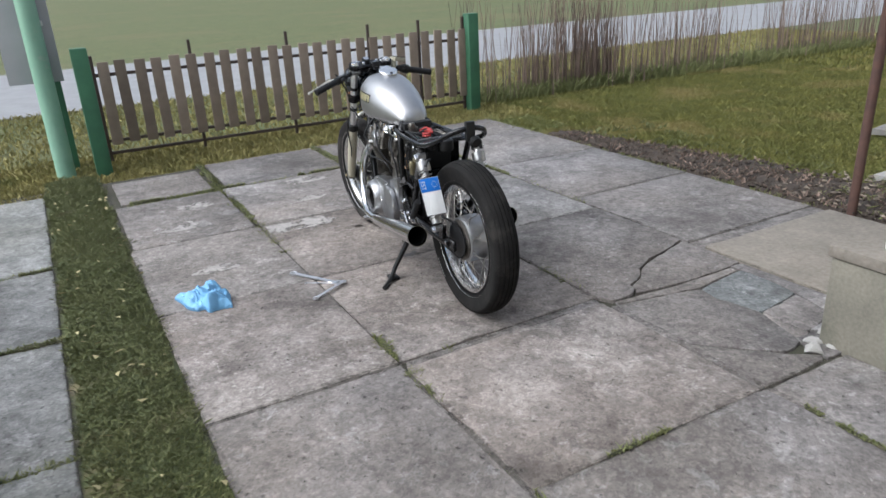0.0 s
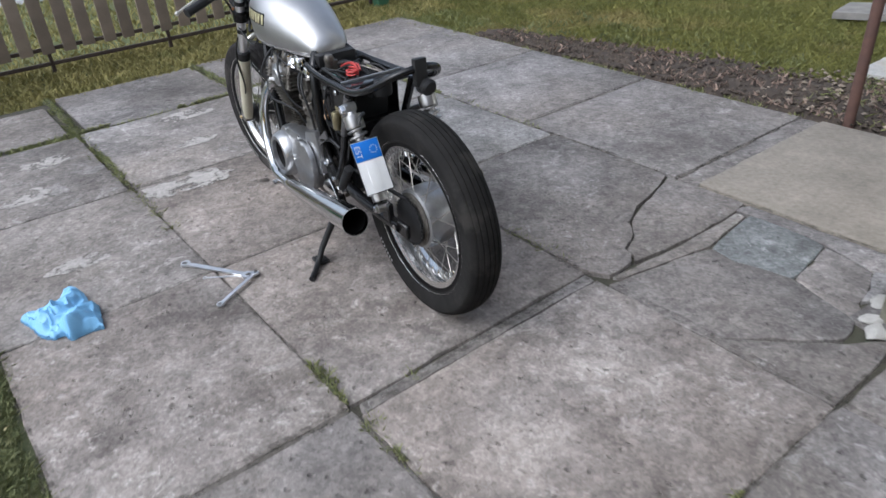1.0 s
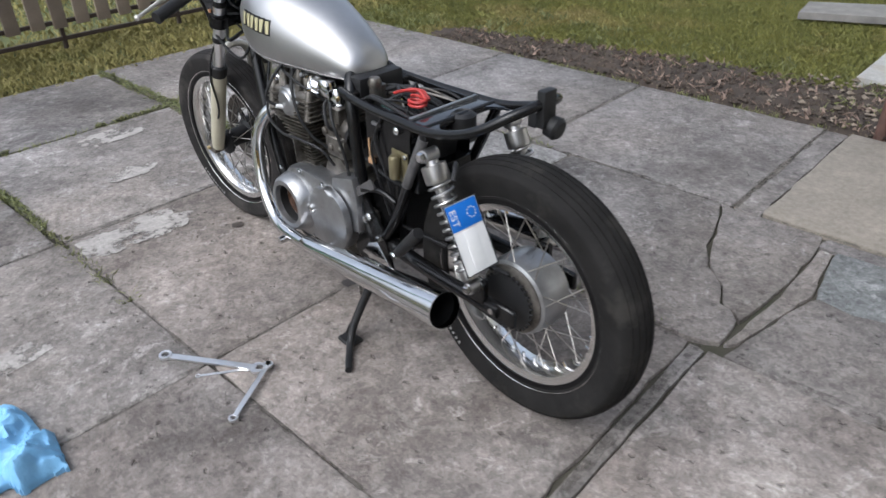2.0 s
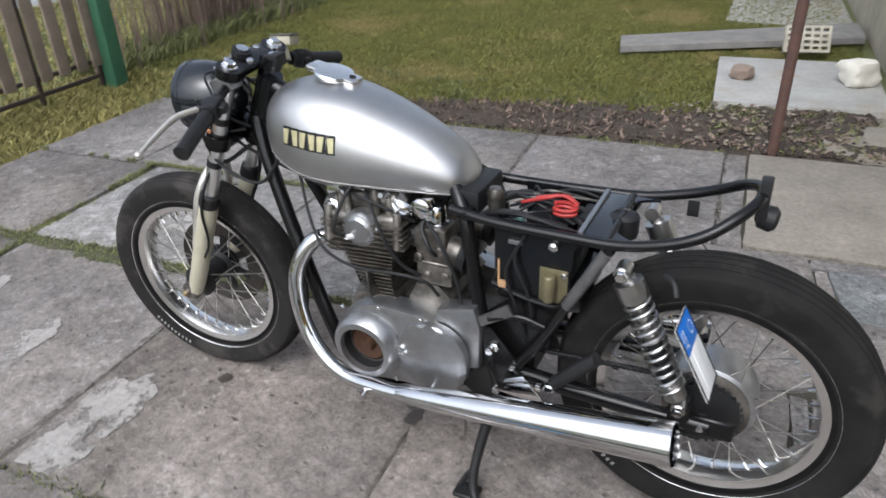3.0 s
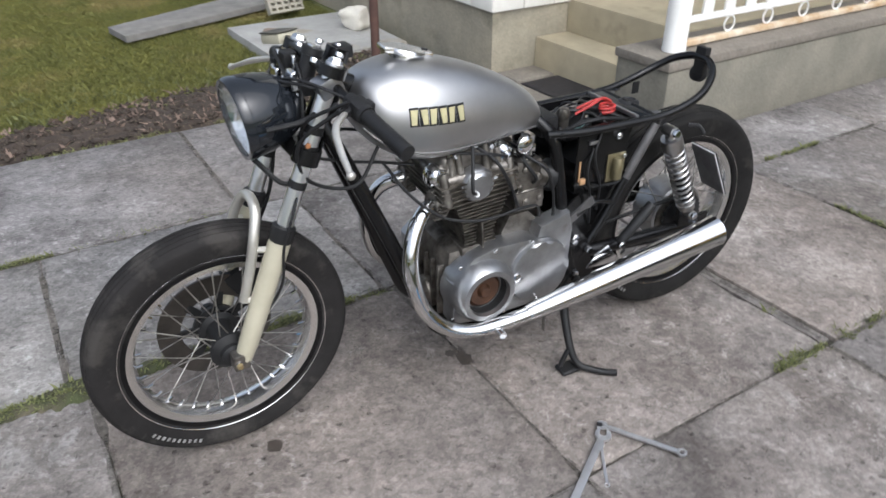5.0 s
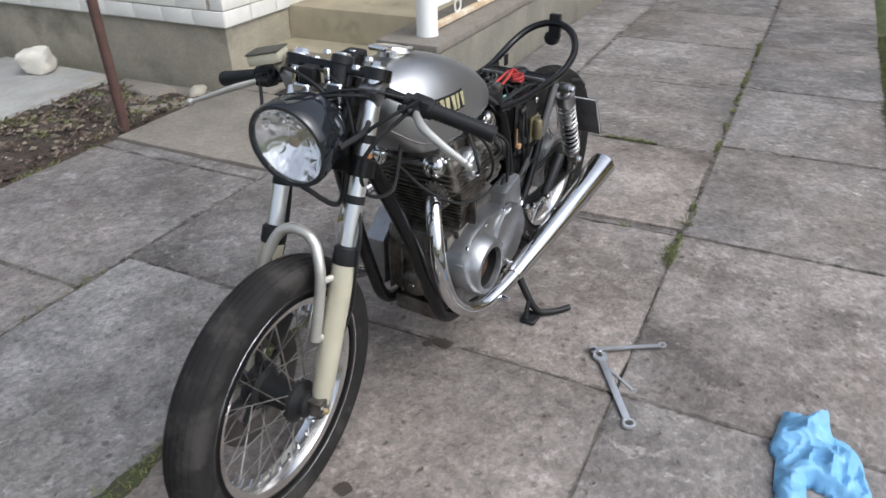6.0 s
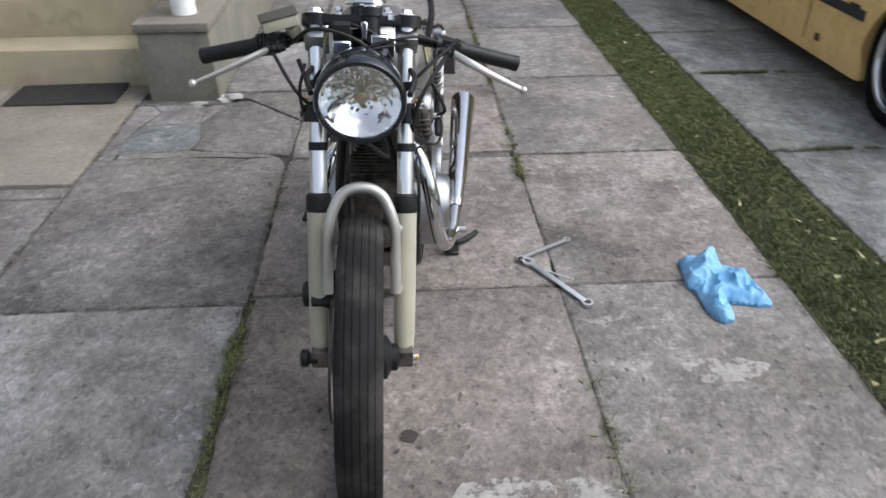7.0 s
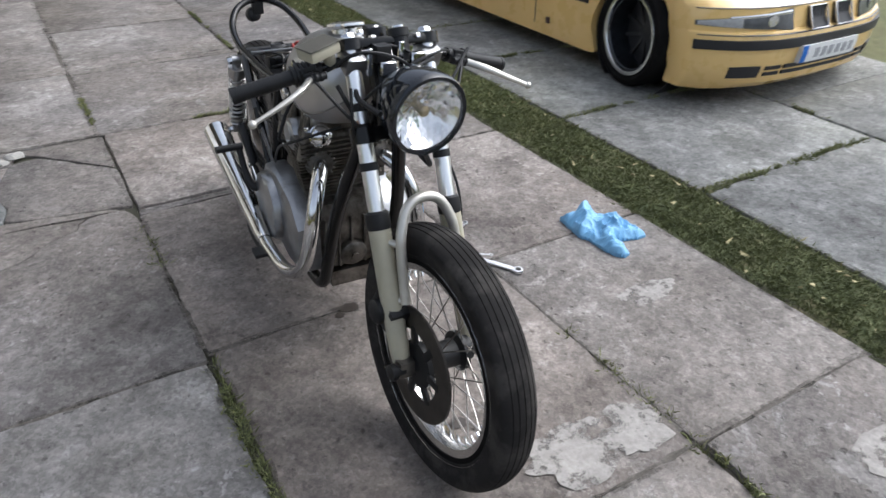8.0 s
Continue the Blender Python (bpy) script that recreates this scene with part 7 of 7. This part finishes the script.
# ---- side stand and number plate ----
SIGNPALE = material("faded_plate_print", (0.66, 0.66, 0.65), (0.72, 0.72, 0.7), 20, 0.45)
st = bmesh.new()
add_tube(st, [(0.46, 0.115, 0.215), (0.47, 0.15, 0.15), (0.475, 0.195, 0.075), (0.462, 0.225, 0.03), (0.43, 0.255, 0.018), (0.40, 0.28, 0.016), (0.372, 0.30, 0.018)], [0.014, 0.013, 0.012, 0.011, 0.0105, 0.010, 0.010], 12, 5)
add_box(st, 0.455, 0.52, 0.185, 0.235, 0.006, 0.02, 0.004, 1)
add_tube(st, [(0.51, 0.20, 0.02), (0.49, 0.197, 0.06), (0.474, 0.195, 0.08)], 0.008, 8, 3)
stand = part("side_stand", st, SATIN, bike, "bent black steel side stand")
sp = bmesh.new()
add_tube(sp, [(0.53 + 0.0 * i, 0.125 + 0.006 * math.cos(i * 1.2), 0.20 - 0.0022 * i + 0.006 * math.sin(i * 1.2)) for i in range(40)], 0.0022, 6, 1)
part("return_spring", sp, SPOKE, stand)
PM = Matrix.Translation((0.010, 0.163, 0.561)) @ Matrix.Rotation(radians(-1), 4, "Z") @ Matrix.Rotation(radians(28), 4, "Y")
PW, PH = 0.047, 0.083
npl = part("number_plate", box(-0.0015, 0.0015, -PW, PW, -PH, PH, 0.001, PM), PLATEWHITE, bike, "white number plate with a blue band")
part("blue_band", box(-0.003, -0.0005, -PW + 0.003, PW - 0.003, PH - 0.062, PH - 0.003, 0.0005, PM), PLATEBLUE, npl)
for k in range(10):
    a = 2 * math.pi * k / 10
    part("star", box(-0.0034, -0.0005, -0.022 + 0.012 * math.cos(a) - 0.0015, -0.022 + 0.012 * math.cos(a) + 0.0015, PH - 0.033 + 0.012 * math.sin(a) - 0.0015, PH - 0.033 + 0.012 * math.sin(a) + 0.0015, 0.0003, PM), PLATEWHITE, npl)
part("pale_bar", box(-0.0026, -0.0005, -0.02, 0.018, -0.075, 0.015, 0.0005, PM), SIGNPALE, npl)
part("plate_back", box(0.0016, 0.004, -PW + 0.002, PW - 0.002, -PH + 0.002, PH - 0.002, 0.0005, PM), WORNLITGREY, npl, "worn grey back of the plate")
part("plate_border", tube([PM @ Vector((-0.002, yy, zz)) for yy, zz in ((-PW, -PH), (PW, -PH), (PW, PH), (-PW, PH), (-PW, -PH))], 0.0018, 6, 1), SATIN, npl)
part("plate_bracket", tube([(0.09, 0.13, 0.70), (0.07, 0.15, 0.70), (0.06, 0.165, 0.68)], 0.006, 8, 3), SATIN, npl)
txt = bpy.data.curves.new("country_letters", "FONT")
txt.body, txt.size, txt.align_x = "EST", 0.026, "CENTER"
tob = new("country_letters", txt)
bpy.context.view_layer.update()
tmesh = bpy.data.meshes.new_from_object(tob.evaluated_get(bpy.context.evaluated_depsgraph_get()))
bpy.data.objects.remove(tob)
tmesh.materials.append(PLATEWHITE)
tmesh.transform(PM @ Matrix(((0, 0, -1, -0.0036), (0, -1, 0, PW - 0.009), (-1, 0, 0, PH - 0.033), (0, 0, 0, 1))))
letters = new("country_letters", tmesh)
letters.parent = npl


# ---- parked car: x across, y ahead, from the ground under its middle ----
CARX, W = -1.745, 0.845
car = thing("car", "lowered yellow sports coupe with dark deep-dish wheels, parked on the paving", "car", pose(CARX, 0, 0))
FW, RW, WR = 1.895, -0.80, 0.304


def front_sweep(y, s):
    """Plan curve: the nose is pulled back towards the corners."""
    if y > 2.0:
        y -= (y - 2.0) / 0.62 * 0.28 * abs(s) ** 3.2
    elif y < -1.0:
        y += (-1.0 - y) / 0.6 * 0.18 * abs(s) ** 3.5
    return y


def side_outline():
    pts = [(-1.56, 0.24), (-1.58, 0.45), (-1.56, 0.62), (-1.52, 0.80), (-1.42, 0.86), (-0.9, 0.88), (0.0, 0.86), (0.9, 0.84), (1.25, 0.80), (1.75, 0.74), (2.25, 0.655), (2.45, 0.60), (2.54, 0.545),
           (2.555, 0.47), (2.565, 0.43), (2.59, 0.425), (2.605, 0.40), (2.61, 0.33), (2.60, 0.24), (2.575, 0.145), (2.52, 0.105), (2.34, 0.105)]
    R = 0.352
    for c in (FW, RW):
        wide = 0.06 if c == FW else 0.0
        pts += [(c + wide + (R + wide) * math.cos(a), 0.265 + R * math.sin(a)) for a in np.linspace(-0.42, math.pi + 0.42, 19)]
        if c == FW:
            pts += [(1.56, 0.105), (1.5, 0.10), (-0.40, 0.10), (-0.45, 0.11)]
    pts += [(-1.2, 0.16)]
    return pts


outline = side_outline()
bm = bmesh.new()
slices = []
for s in (-1, -0.985, -0.95, -0.88, -0.75, -0.5, -0.2, 0.2, 0.5, 0.75, 0.88, 0.95, 0.985, 1):
    ring = []
    crown = 1 - 0.03 * abs(s) ** 4
    for y, z in outline:
        zz = z
        if z > 0.5:
            zz = 0.5 + (z - 0.5) * crown * (1 - 0.10 * abs(s) ** 6)
        tuck = 1.0 - (0.03 if z < 0.2 and abs(s) > 0.9 else 0.0) - (0.025 if z > 0.7 and abs(s) > 0.9 else 0.0)
        edge = {1: 0.014, 0.985: 0.005}.get(abs(s), 0.0)
        ring.append(Vector((s * W * tuck, front_sweep(y, s) - (edge if y > 2.3 else 0), zz - (edge if z > 0.55 else 0))))
    slices.append(ring)
add_rings(bm, slices)
body = part("body", bm, YELLOW, car, "faded yellow painted body", smooth=35)


def on_front(s, z, out=0.0):
    """A place on the nose at the lateral share s and the height z."""
    prof = [(y, zz) for y, zz in outline[9:21]]
    ys = np.interp(z, [p[1] for p in prof][::-1], [p[0] for p in prof][::-1])
    return Vector((s * W, front_sweep(float(ys), s) + out, z))


def nose_strip(name, s0, s1, z0, z1, mat, out=0.006, n=14, parent=body, label="", z0b=None, z1b=None):
    """A thin raised piece that follows the nose."""
    bm = bmesh.new()
    rings = []
    for i in range(n + 1):
        s = s0 + (s1 - s0) * i / n
        t = i / n
        lo = z0 if z0b is None else z0 + (z0b - z0) * t
        hi = z1 if z1b is None else z1 + (z1b - z1) * t
        a, b = on_front(s, lo), on_front(s, hi)
        m_ = on_front(s, (lo + hi) / 2)
        rings.append([a - Vector((0, 0.02, 0)), a + Vector((0, out, 0)), m_ + Vector((0, out + 0.003, 0)), b + Vector((0, out, 0)), b - Vector((0, 0.02, 0))])
    add_rings(bm, rings)
    return part(name, bm, mat, parent, label)


nose_strip("bumper_strip", -0.985, 0.985, 0.340, 0.390, TRIM, 0.010, 30, label="black rubber bumper strip")
nose_strip("shut_line", -0.97, 0.97, 0.412, 0.417, TRIM, 0.002, 30)
nose_strip("hood_line", -0.97, 0.97, 0.546, 0.550, TRIM, 0.001, 30)
for s in (1, -1):
    hl = nose_strip("headlight", 0.36 * s, 0.975 * s, 0.428, 0.538, HEADGLASS, 0.004, 14, label="clear glass headlight with dark bowl", z1b=0.486, z0b=0.462)
    nose_strip("marker_lens", 0.73 * s, 0.97 * s, 0.450, 0.506, MARKERGLASS, 0.007, 6, hl, "pale indicator lens", z0b=0.464, z1b=0.484)
    nose_strip("reflector_band", 0.375 * s, 0.80 * s, 0.512, 0.531, RIM, 0.006, 8, hl, "bright reflector band", z0b=0.494, z1b=0.508)
    for c in (0.53,):
        p = on_front(c * s, 0.482)
        part("lamp_bowl", lathe([(0.030, 0.003), (0.032, 0.007), (0.024, 0.006), (0.010, 0.003), (0.002, 0.002)], 24, axis_to(p + Vector((0, 0.006, 0)), (0.25 * s, 1, 0))), RIM, hl)
    k0, k1 = 0.05 * s, 0.22 * s
    kg = nose_strip("kidney_grille", k0, k1, 0.425, 0.538, TRIM, 0.010, 6, label="black kidney grille with chrome frame")
    loop = [on_front(a, z, 0.014) for a, z in ((k0, 0.425), (k1, 0.425), (k1, 0.538), (k0, 0.538), (k0, 0.425))]
    part("grille_frame", tube(loop, 0.006, 8, 1), CHROME, kg)
    for q in range(5):
        a = k0 + (k1 - k0) * (q + 0.5) / 5
        part("slat", tube([on_front(a, 0.430, 0.013), on_front(a, 0.533, 0.013)], 0.003, 6, 1), TRIM, kg)
    for a0, a1, z0, z1 in ((0.58, 0.78, 0.178, 0.245), (0.42, 0.54, 0.185, 0.207), (0.42, 0.54, 0.22, 0.243)):
        nose_strip("intake", a0 * s, a1 * s, z0, z1, TRIM, 0.002, 4)
for z0, z1 in ((0.185, 0.207), (0.22, 0.243)):
    nose_strip("intake", -0.39, 0.39, z0, z1, TRIM, 0.002, 10)
cp = nose_strip("number_plate", -0.30, 0.30, 0.245, 0.345, PLATEWHITE, 0.022, 10, label="white number plate with a blue end")
nose_strip("blue_end", 0.25, 0.298, 0.247, 0.343, PLATEBLUE, 0.024, 3, cp)
for q in range(6):
    a = 0.17 - 0.075 * q
    nose_strip("plate_bar", a, a - 0.045, 0.266, 0.322, SIGNGREY, 0.024, 2, cp)
part("side_strip", box(W - 0.004, W + 0.010, -0.35, 1.5, 0.40, 0.45, 0.004), TRIM, body)
part("side_strip", box(-W - 0.010, -W + 0.004, -0.35, 1.5, 0.40, 0.45, 0.004), TRIM, body)
for y in (0.98, -0.28):
    part("door_gap", box(W - 0.001, W + 0.0015, y - 0.003, y + 0.003, 0.17, 0.82, 0.0), TRIM, body)
part("jack_cover", box(W - 0.02, W + 0.001, 1.10, 1.13, 0.19, 0.23, 0.001), RUST, body)
part("side_marker", box(W - 0.002, W + 0.012, 1.35, 1.44, 0.425, 0.465, 0.006), TRIM, body)
# cabin
cab = bmesh.new()
rings = []
for s, dz in ((-1, 0), (-0.9, 0.0), (-0.5, 0.02), (0, 0.03), (0.5, 0.02), (0.9, 0.0), (1, 0)):
    t = 1 if abs(s) < 1 else 0.0
    lo, hi = 0.86, 1.29 + dz
    rings.append([(s * W * 0.95 if abs(s) == 1 else s * W * 0.72, y, z) for y, z in
                  (((-1.0, lo), (0.92, lo), (0.90, lo + 0.01), (-0.98, lo + 0.01)) if abs(s) == 1 else ((-1.0, lo), (0.92, lo), (0.28, hi), (-0.55, hi)))])
add_rings(cab, rings)
part("cabin", cab, DARKGLASS, car, "dark tinted cabin glass")
rf = bmesh.new()
add_rings(rf, [[(s * W * 0.74, 0.30, 1.285 + d), (s * W * 0.74, -0.58, 1.285 + d), (s * W * 0.74, -0.58, 1.31 + d), (s * W * 0.74, 0.30, 1.31 + d)] for s, d in ((-1, -0.01), (-0.6, 0.015), (0, 0.025), (0.6, 0.015), (1, -0.01))])
part("roof", rf, YELLOW, car)
for sx in (1, -1):
    for wy in (FW, RW):
        Cw = Matrix.Translation((sx * (W - 0.09), wy, WR)) @ Matrix.Rotation(radians(-8 if wy == FW else 0), 4, "Z") @ Matrix.Rotation(radians(90 * sx), 4, "Y")
        tyre = bmesh.new()
        add_lathe(tyre, [(0.222, -0.09), (0.265, -0.115), (0.292, -0.11), (WR, -0.09), (WR, 0.09), (0.292, 0.11), (0.265, 0.115), (0.234, 0.09)], 56, Cw, True)
        tob = part("wheel", tyre, RUBBER, car, "low black tyre on a dark rim")
        rimb = bmesh.new()
        add_lathe(rimb, [(0.210, 0.060), (0.211, 0.088), (0.218, 0.104), (0.238, 0.105), (0.243, 0.096), (0.232, 0.080)], 56, Cw, True)
        part("rim_lip", rimb, RIM, tob, "bright worn rim lip")
        part("rim_barrel", lathe([(0.222, -0.09), (0.207, -0.08), (0.200, 0.02), (0.2035, 0.079), (0.222, 0.079)], 56, Cw, True), BARREL, tob)
        dish = bmesh.new()
        add_lathe(dish, [(0.203, -0.09), (0.203, -0.05), (0.18, -0.046), (0.06, -0.03), (0.03, -0.02), (0.003, -0.018)], 48, Cw)
        dsh = part("rim_dish", dish, TRIM, tob)
        for q in range(10):
            mm = Cw @ Matrix.Rotation(2 * math.pi * q / 10, 4, "Z")
            part("rim_spoke", box(0.03, 0.196, -0.012, 0.012, -0.045, -0.025, 0.004, mm), TRIM, dsh)
        part("arch_liner", lathe([(0.34, -0.16), (0.346, -0.16), (0.346, 0.05), (0.34, 0.05)], 40, Matrix.Translation((sx * (W - 0.10), wy, 0.265)) @ Matrix.Rotation(radians(90 * sx), 4, "Y"), True), TRIM, car)


# ---- tools, glove and stains on the slabs ----
def spanner(p0, p1, size, label, open_first=True, z=0.004, tilt=0.0):
    """Combination spanner from its open jaw at p0 to its ring at p1."""
    a, b = Vector((*p0, 0)), Vector((*p1, 0))
    L = (b - a).length
    mm = Matrix.Translation((a.x, a.y, z)) @ Matrix.Rotation(math.atan2(b.y - a.y, b.x - a.x), 4, "Z") @ Matrix.Rotation(tilt, 4, "Y")
    ob = thing("spanner", label, "spanner", mm, "spanners on the slabs")
    r = size
    # C-shaped jaw opening away from the shaft
    outer = [(r * math.cos(radians(d)), r * math.sin(radians(d))) for d in range(-140, 141, 20)]
    inner = [(-r * 0.85, r * 0.42), (r * 0.12, r * 0.42), (r * 0.3, 0.0), (r * 0.12, -r * 0.42), (-r * 0.85, -r * 0.42)]
    ol = outer + inner
    bm = bmesh.new()
    tt = r * 0.42
    n = len(ol)
    hi = [bm.verts.new((x, y, tt)) for x, y in ol]
    lo = [bm.verts.new((x, y, 0)) for x, y in ol]
    for i in range(n):
        bm.faces.new((lo[i], lo[(i + 1) % n], hi[(i + 1) % n], hi[i]))
    bm.faces.new(hi)
    bm.faces.new(lo[::-1])
    bmesh.ops.triangulate(bm, faces=[f for f in bm.faces if len(f.verts) > 4])
    bm.transform(Matrix.Rotation(radians(15), 4, "Z"))
    part("jaw", bm, STEEL, ob, smooth=30)
    sh = [(r * 0.7, r * 0.55), (r * 1.5, r * 0.36), (L - r * 1.4, r * 0.36), (L - r * 0.75, r * 0.5)]
    part("shaft", prism(sh + [(x, -y) for x, y in sh[::-1]], 0.0005, tt * 0.95, tt * 0.25), STEEL, ob)
    part("ring_end", lathe([(r * 0.52, 0.0), (r * 0.88, 0.001), (r * 0.92, tt * 0.5), (r * 0.86, tt * 1.25), (r * 0.56, tt * 1.3), (r * 0.52, tt * 1.2)], 12, pose(L, 0, 0.0), True), STEEL, ob)
    return ob


spanner((1.05, 2.995), (0.90, 3.245), 0.022, "large chrome combination spanner lying on the concrete slabs", z=0.004)
spanner((1.075, 2.978), (0.888, 2.868), 0.015, "medium chrome combination spanner beside the large one", z=0.012)
spanner((1.03, 3.02), (0.92, 3.10), 0.0085, "small thin chrome combination spanner under the large one", z=0.001)

# crumpled glove: a soft folded sheet in the shape of a palm with fingers and cuff
shape = [(0.53, 3.02), (0.47, 3.035), (0.44, 3.03), (0.42, 3.03), (0.41, 3.055), (0.405, 3.075), (0.385, 3.075), (0.365, 3.08), (0.33, 3.14), (0.315, 3.22), (0.30, 3.285), (0.33, 3.30), (0.38, 3.29),
         (0.425, 3.275), (0.45, 3.28), (0.455, 3.35), (0.48, 3.372), (0.515, 3.36), (0.53, 3.30), (0.53, 3.22), (0.55, 3.17), (0.535, 3.10)]
line = curve_points([(x, y, 0) for x, y in shape] + [(*shape[0], 0)], 5)[:-1]


def inside(x, y):
    odd = False
    for a, b in zip(line, line[1:] + line[:1]):
        if (a.y > y) != (b.y > y) and x < (b.x - a.x) * (y - a.y) / (b.y - a.y) + a.x:
            odd = not odd
    return odd


def rim_gap(x, y):
    return min(math.hypot(x - q.x, y - q.y) for q in line)


gl, cells, step = bmesh.new(), {}, 0.0055
for i in range(52):
    for j in range(76):
        x, y = 0.285 + i * step, 2.97 + j * step
        if inside(x, y):
            d = rim_gap(x, y)
            q = Vector((x * 10, y * 8, 0.7))
            n1, n2 = noise.noise(q), noise.noise(q * 2.1 + Vector((3, 1, 0)))
            fold = max(0.0, 1 - 3.0 * abs(n1)) * 0.75 + max(0.0, 1 - 3.4 * abs(n2)) * 0.4
            z = 0.004 + min(1.0, d / 0.02) ** 0.7 * (0.018 + 0.032 * math.exp(-((x - 0.43) ** 2 + (y - 3.07) ** 2) / 0.0011) + 0.016 * math.exp(-((x - 0.44) ** 2 + (y - 3.17) ** 2) / 0.008) + 0.044 * fold * (0.35 + 0.65 * min(1.0, d / 0.05)) + 0.010 * max(0.0, 1 - 3.0 * abs(noise.noise(q * 4.7))))
            cells[i, j] = gl.verts.new((x + 0.006 * noise.noise(q * 1.9), y + 0.006 * noise.noise(q * 2.1 + Vector((9, 0, 0))), z))
for (i, j), v in cells.items():
    quad = [cells.get(c) for c in ((i, j), (i + 1, j), (i + 1, j + 1), (i, j + 1))]
    if None not in quad:
        gl.faces.new(quad)
bmesh.ops.smooth_vert(gl, verts=gl.verts, factor=0.35, use_axis_x=True, use_axis_y=True, use_axis_z=True)
rimv = bmesh.ops.extrude_edge_only(gl, edges=[e for e in gl.edges if e.is_boundary])["geom"]
for v in rimv:
    if isinstance(v, bmesh.types.BMVert):
        v.co.z = 0.003
mesh_thing("rubber_glove", gl, NITRILE, "crumpled light blue disposable rubber glove on the concrete", "glove", smooth=35)


CHUNK = material("white_plaster_chunk", (0.36, 0.35, 0.325), (0.26, 0.25, 0.23), 18, 0.95, bump=0.8, bump_scale=60)
chip = random.Random(12)
for cx, cy, cw, cd, ch, turn in ((2.385, 1.285, 0.055, 0.040, 0.028, 20), (2.445, 1.33, 0.050, 0.030, 0.018, -35), (2.47, 1.265, 0.035, 0.028, 0.016, 60), (2.56, 1.36, 0.055, 0.028, 0.014, 10)):
    bm = bmesh.new()
    for q in range(22):
        a, up = chip.uniform(0, 2 * math.pi), chip.uniform(-0.3, 1)
        k = 1 - 0.45 * max(0, up) ** 2
        bm.verts.new((cw * math.cos(a) * k * chip.uniform(0.8, 1.05), cd * math.sin(a) * k * chip.uniform(0.8, 1.05), ch * max(0, up)))
    bmesh.ops.convex_hull(bm, input=bm.verts)
    bm.transform(pose(cx, cy, -0.004, 0, 0, turn))
    mesh_thing("rubble_chunk", bm, CHUNK, "small white chunk of broken plaster on the cracked slabs", "rubble", smooth=20)


def stain(x, y, r, seed, mat=OIL, label="dark oil stain soaked into a slab", z=0.0044, flat=1.0):
    bm = bmesh.new()
    pts = []
    for k in range(40):
        a = 2 * math.pi * k / 40
        q = r * (1 + 0.35 * noise.noise(Vector((math.cos(a) * 1.8 + seed, math.sin(a) * 1.8, 0))) + 0.15 * noise.noise(Vector((math.cos(a) * 6 + seed, math.sin(a) * 6, 1))))
        pts.append((x + q * math.cos(a), y + q * math.sin(a) * flat))
    vs = [bm.verts.new((px, py, z)) for px, py in pts]
    c = bm.verts.new((x, y, z + 0.0006))
    for i in range(40):
        bm.faces.new((vs[i], vs[(i + 1) % 40], c))
    return mesh_thing("oil_stain", bm, mat, label, "stain", kind="structure")


stain(1.525, 3.135, 0.034, 1, flat=0.7)
stain(1.49, 3.768, 0.022, 5)
stain(1.57, 3.16, 0.016, 9)
CEMENT = material("cement_skim", (0.34, 0.318, 0.295), (0.26, 0.243, 0.224), 12, 0.93, bump=0.8, bump_scale=40, grain=0.2, grain_scale=60)
cn, cl_ = CEMENT.node_tree.nodes, CEMENT.node_tree.links
holes = cn.new("ShaderNodeTexNoise")
holes.inputs["Scale"].default_value, holes.inputs["Detail"].default_value, holes.inputs["Roughness"].default_value = 9.0, 14.0, 0.72
edge_cut = cn.new("ShaderNodeMapRange")
edge_cut.inputs["From Min"].default_value, edge_cut.inputs["From Max"].default_value = 0.43, 0.52
cl_.new(cn.new("ShaderNodeNewGeometry").outputs["Position"], holes.inputs["Vector"])
cl_.new(holes.outputs[0], edge_cut.inputs["Value"])
cl_.new(edge_cut.outputs[0], cn["Principled BSDF"].inputs["Alpha"])
for sx, sy, sr, sd, sf in ((1.24, 4.02, 0.19, 14, 0.55), (1.07, 4.01, 0.10, 17, 0.9), (0.57, 3.57, 0.12, 23, 0.45), (1.25, 3.98, 0.12, 41, 0.4), (1.57, 5.02, 0.16, 43, 0.5), (0.72, 4.86, 0.13, 47, 0.6), (0.55, 4.45, 0.12, 53, 0.7), (2.42, 4.62, 0.20, 31, 0.4), (1.45, 4.55, 0.12, 37, 0.5)):
    stain(sx, sy, sr, sd, CEMENT, "pale thin worn cement smear on a slab", 0.0040, sf)
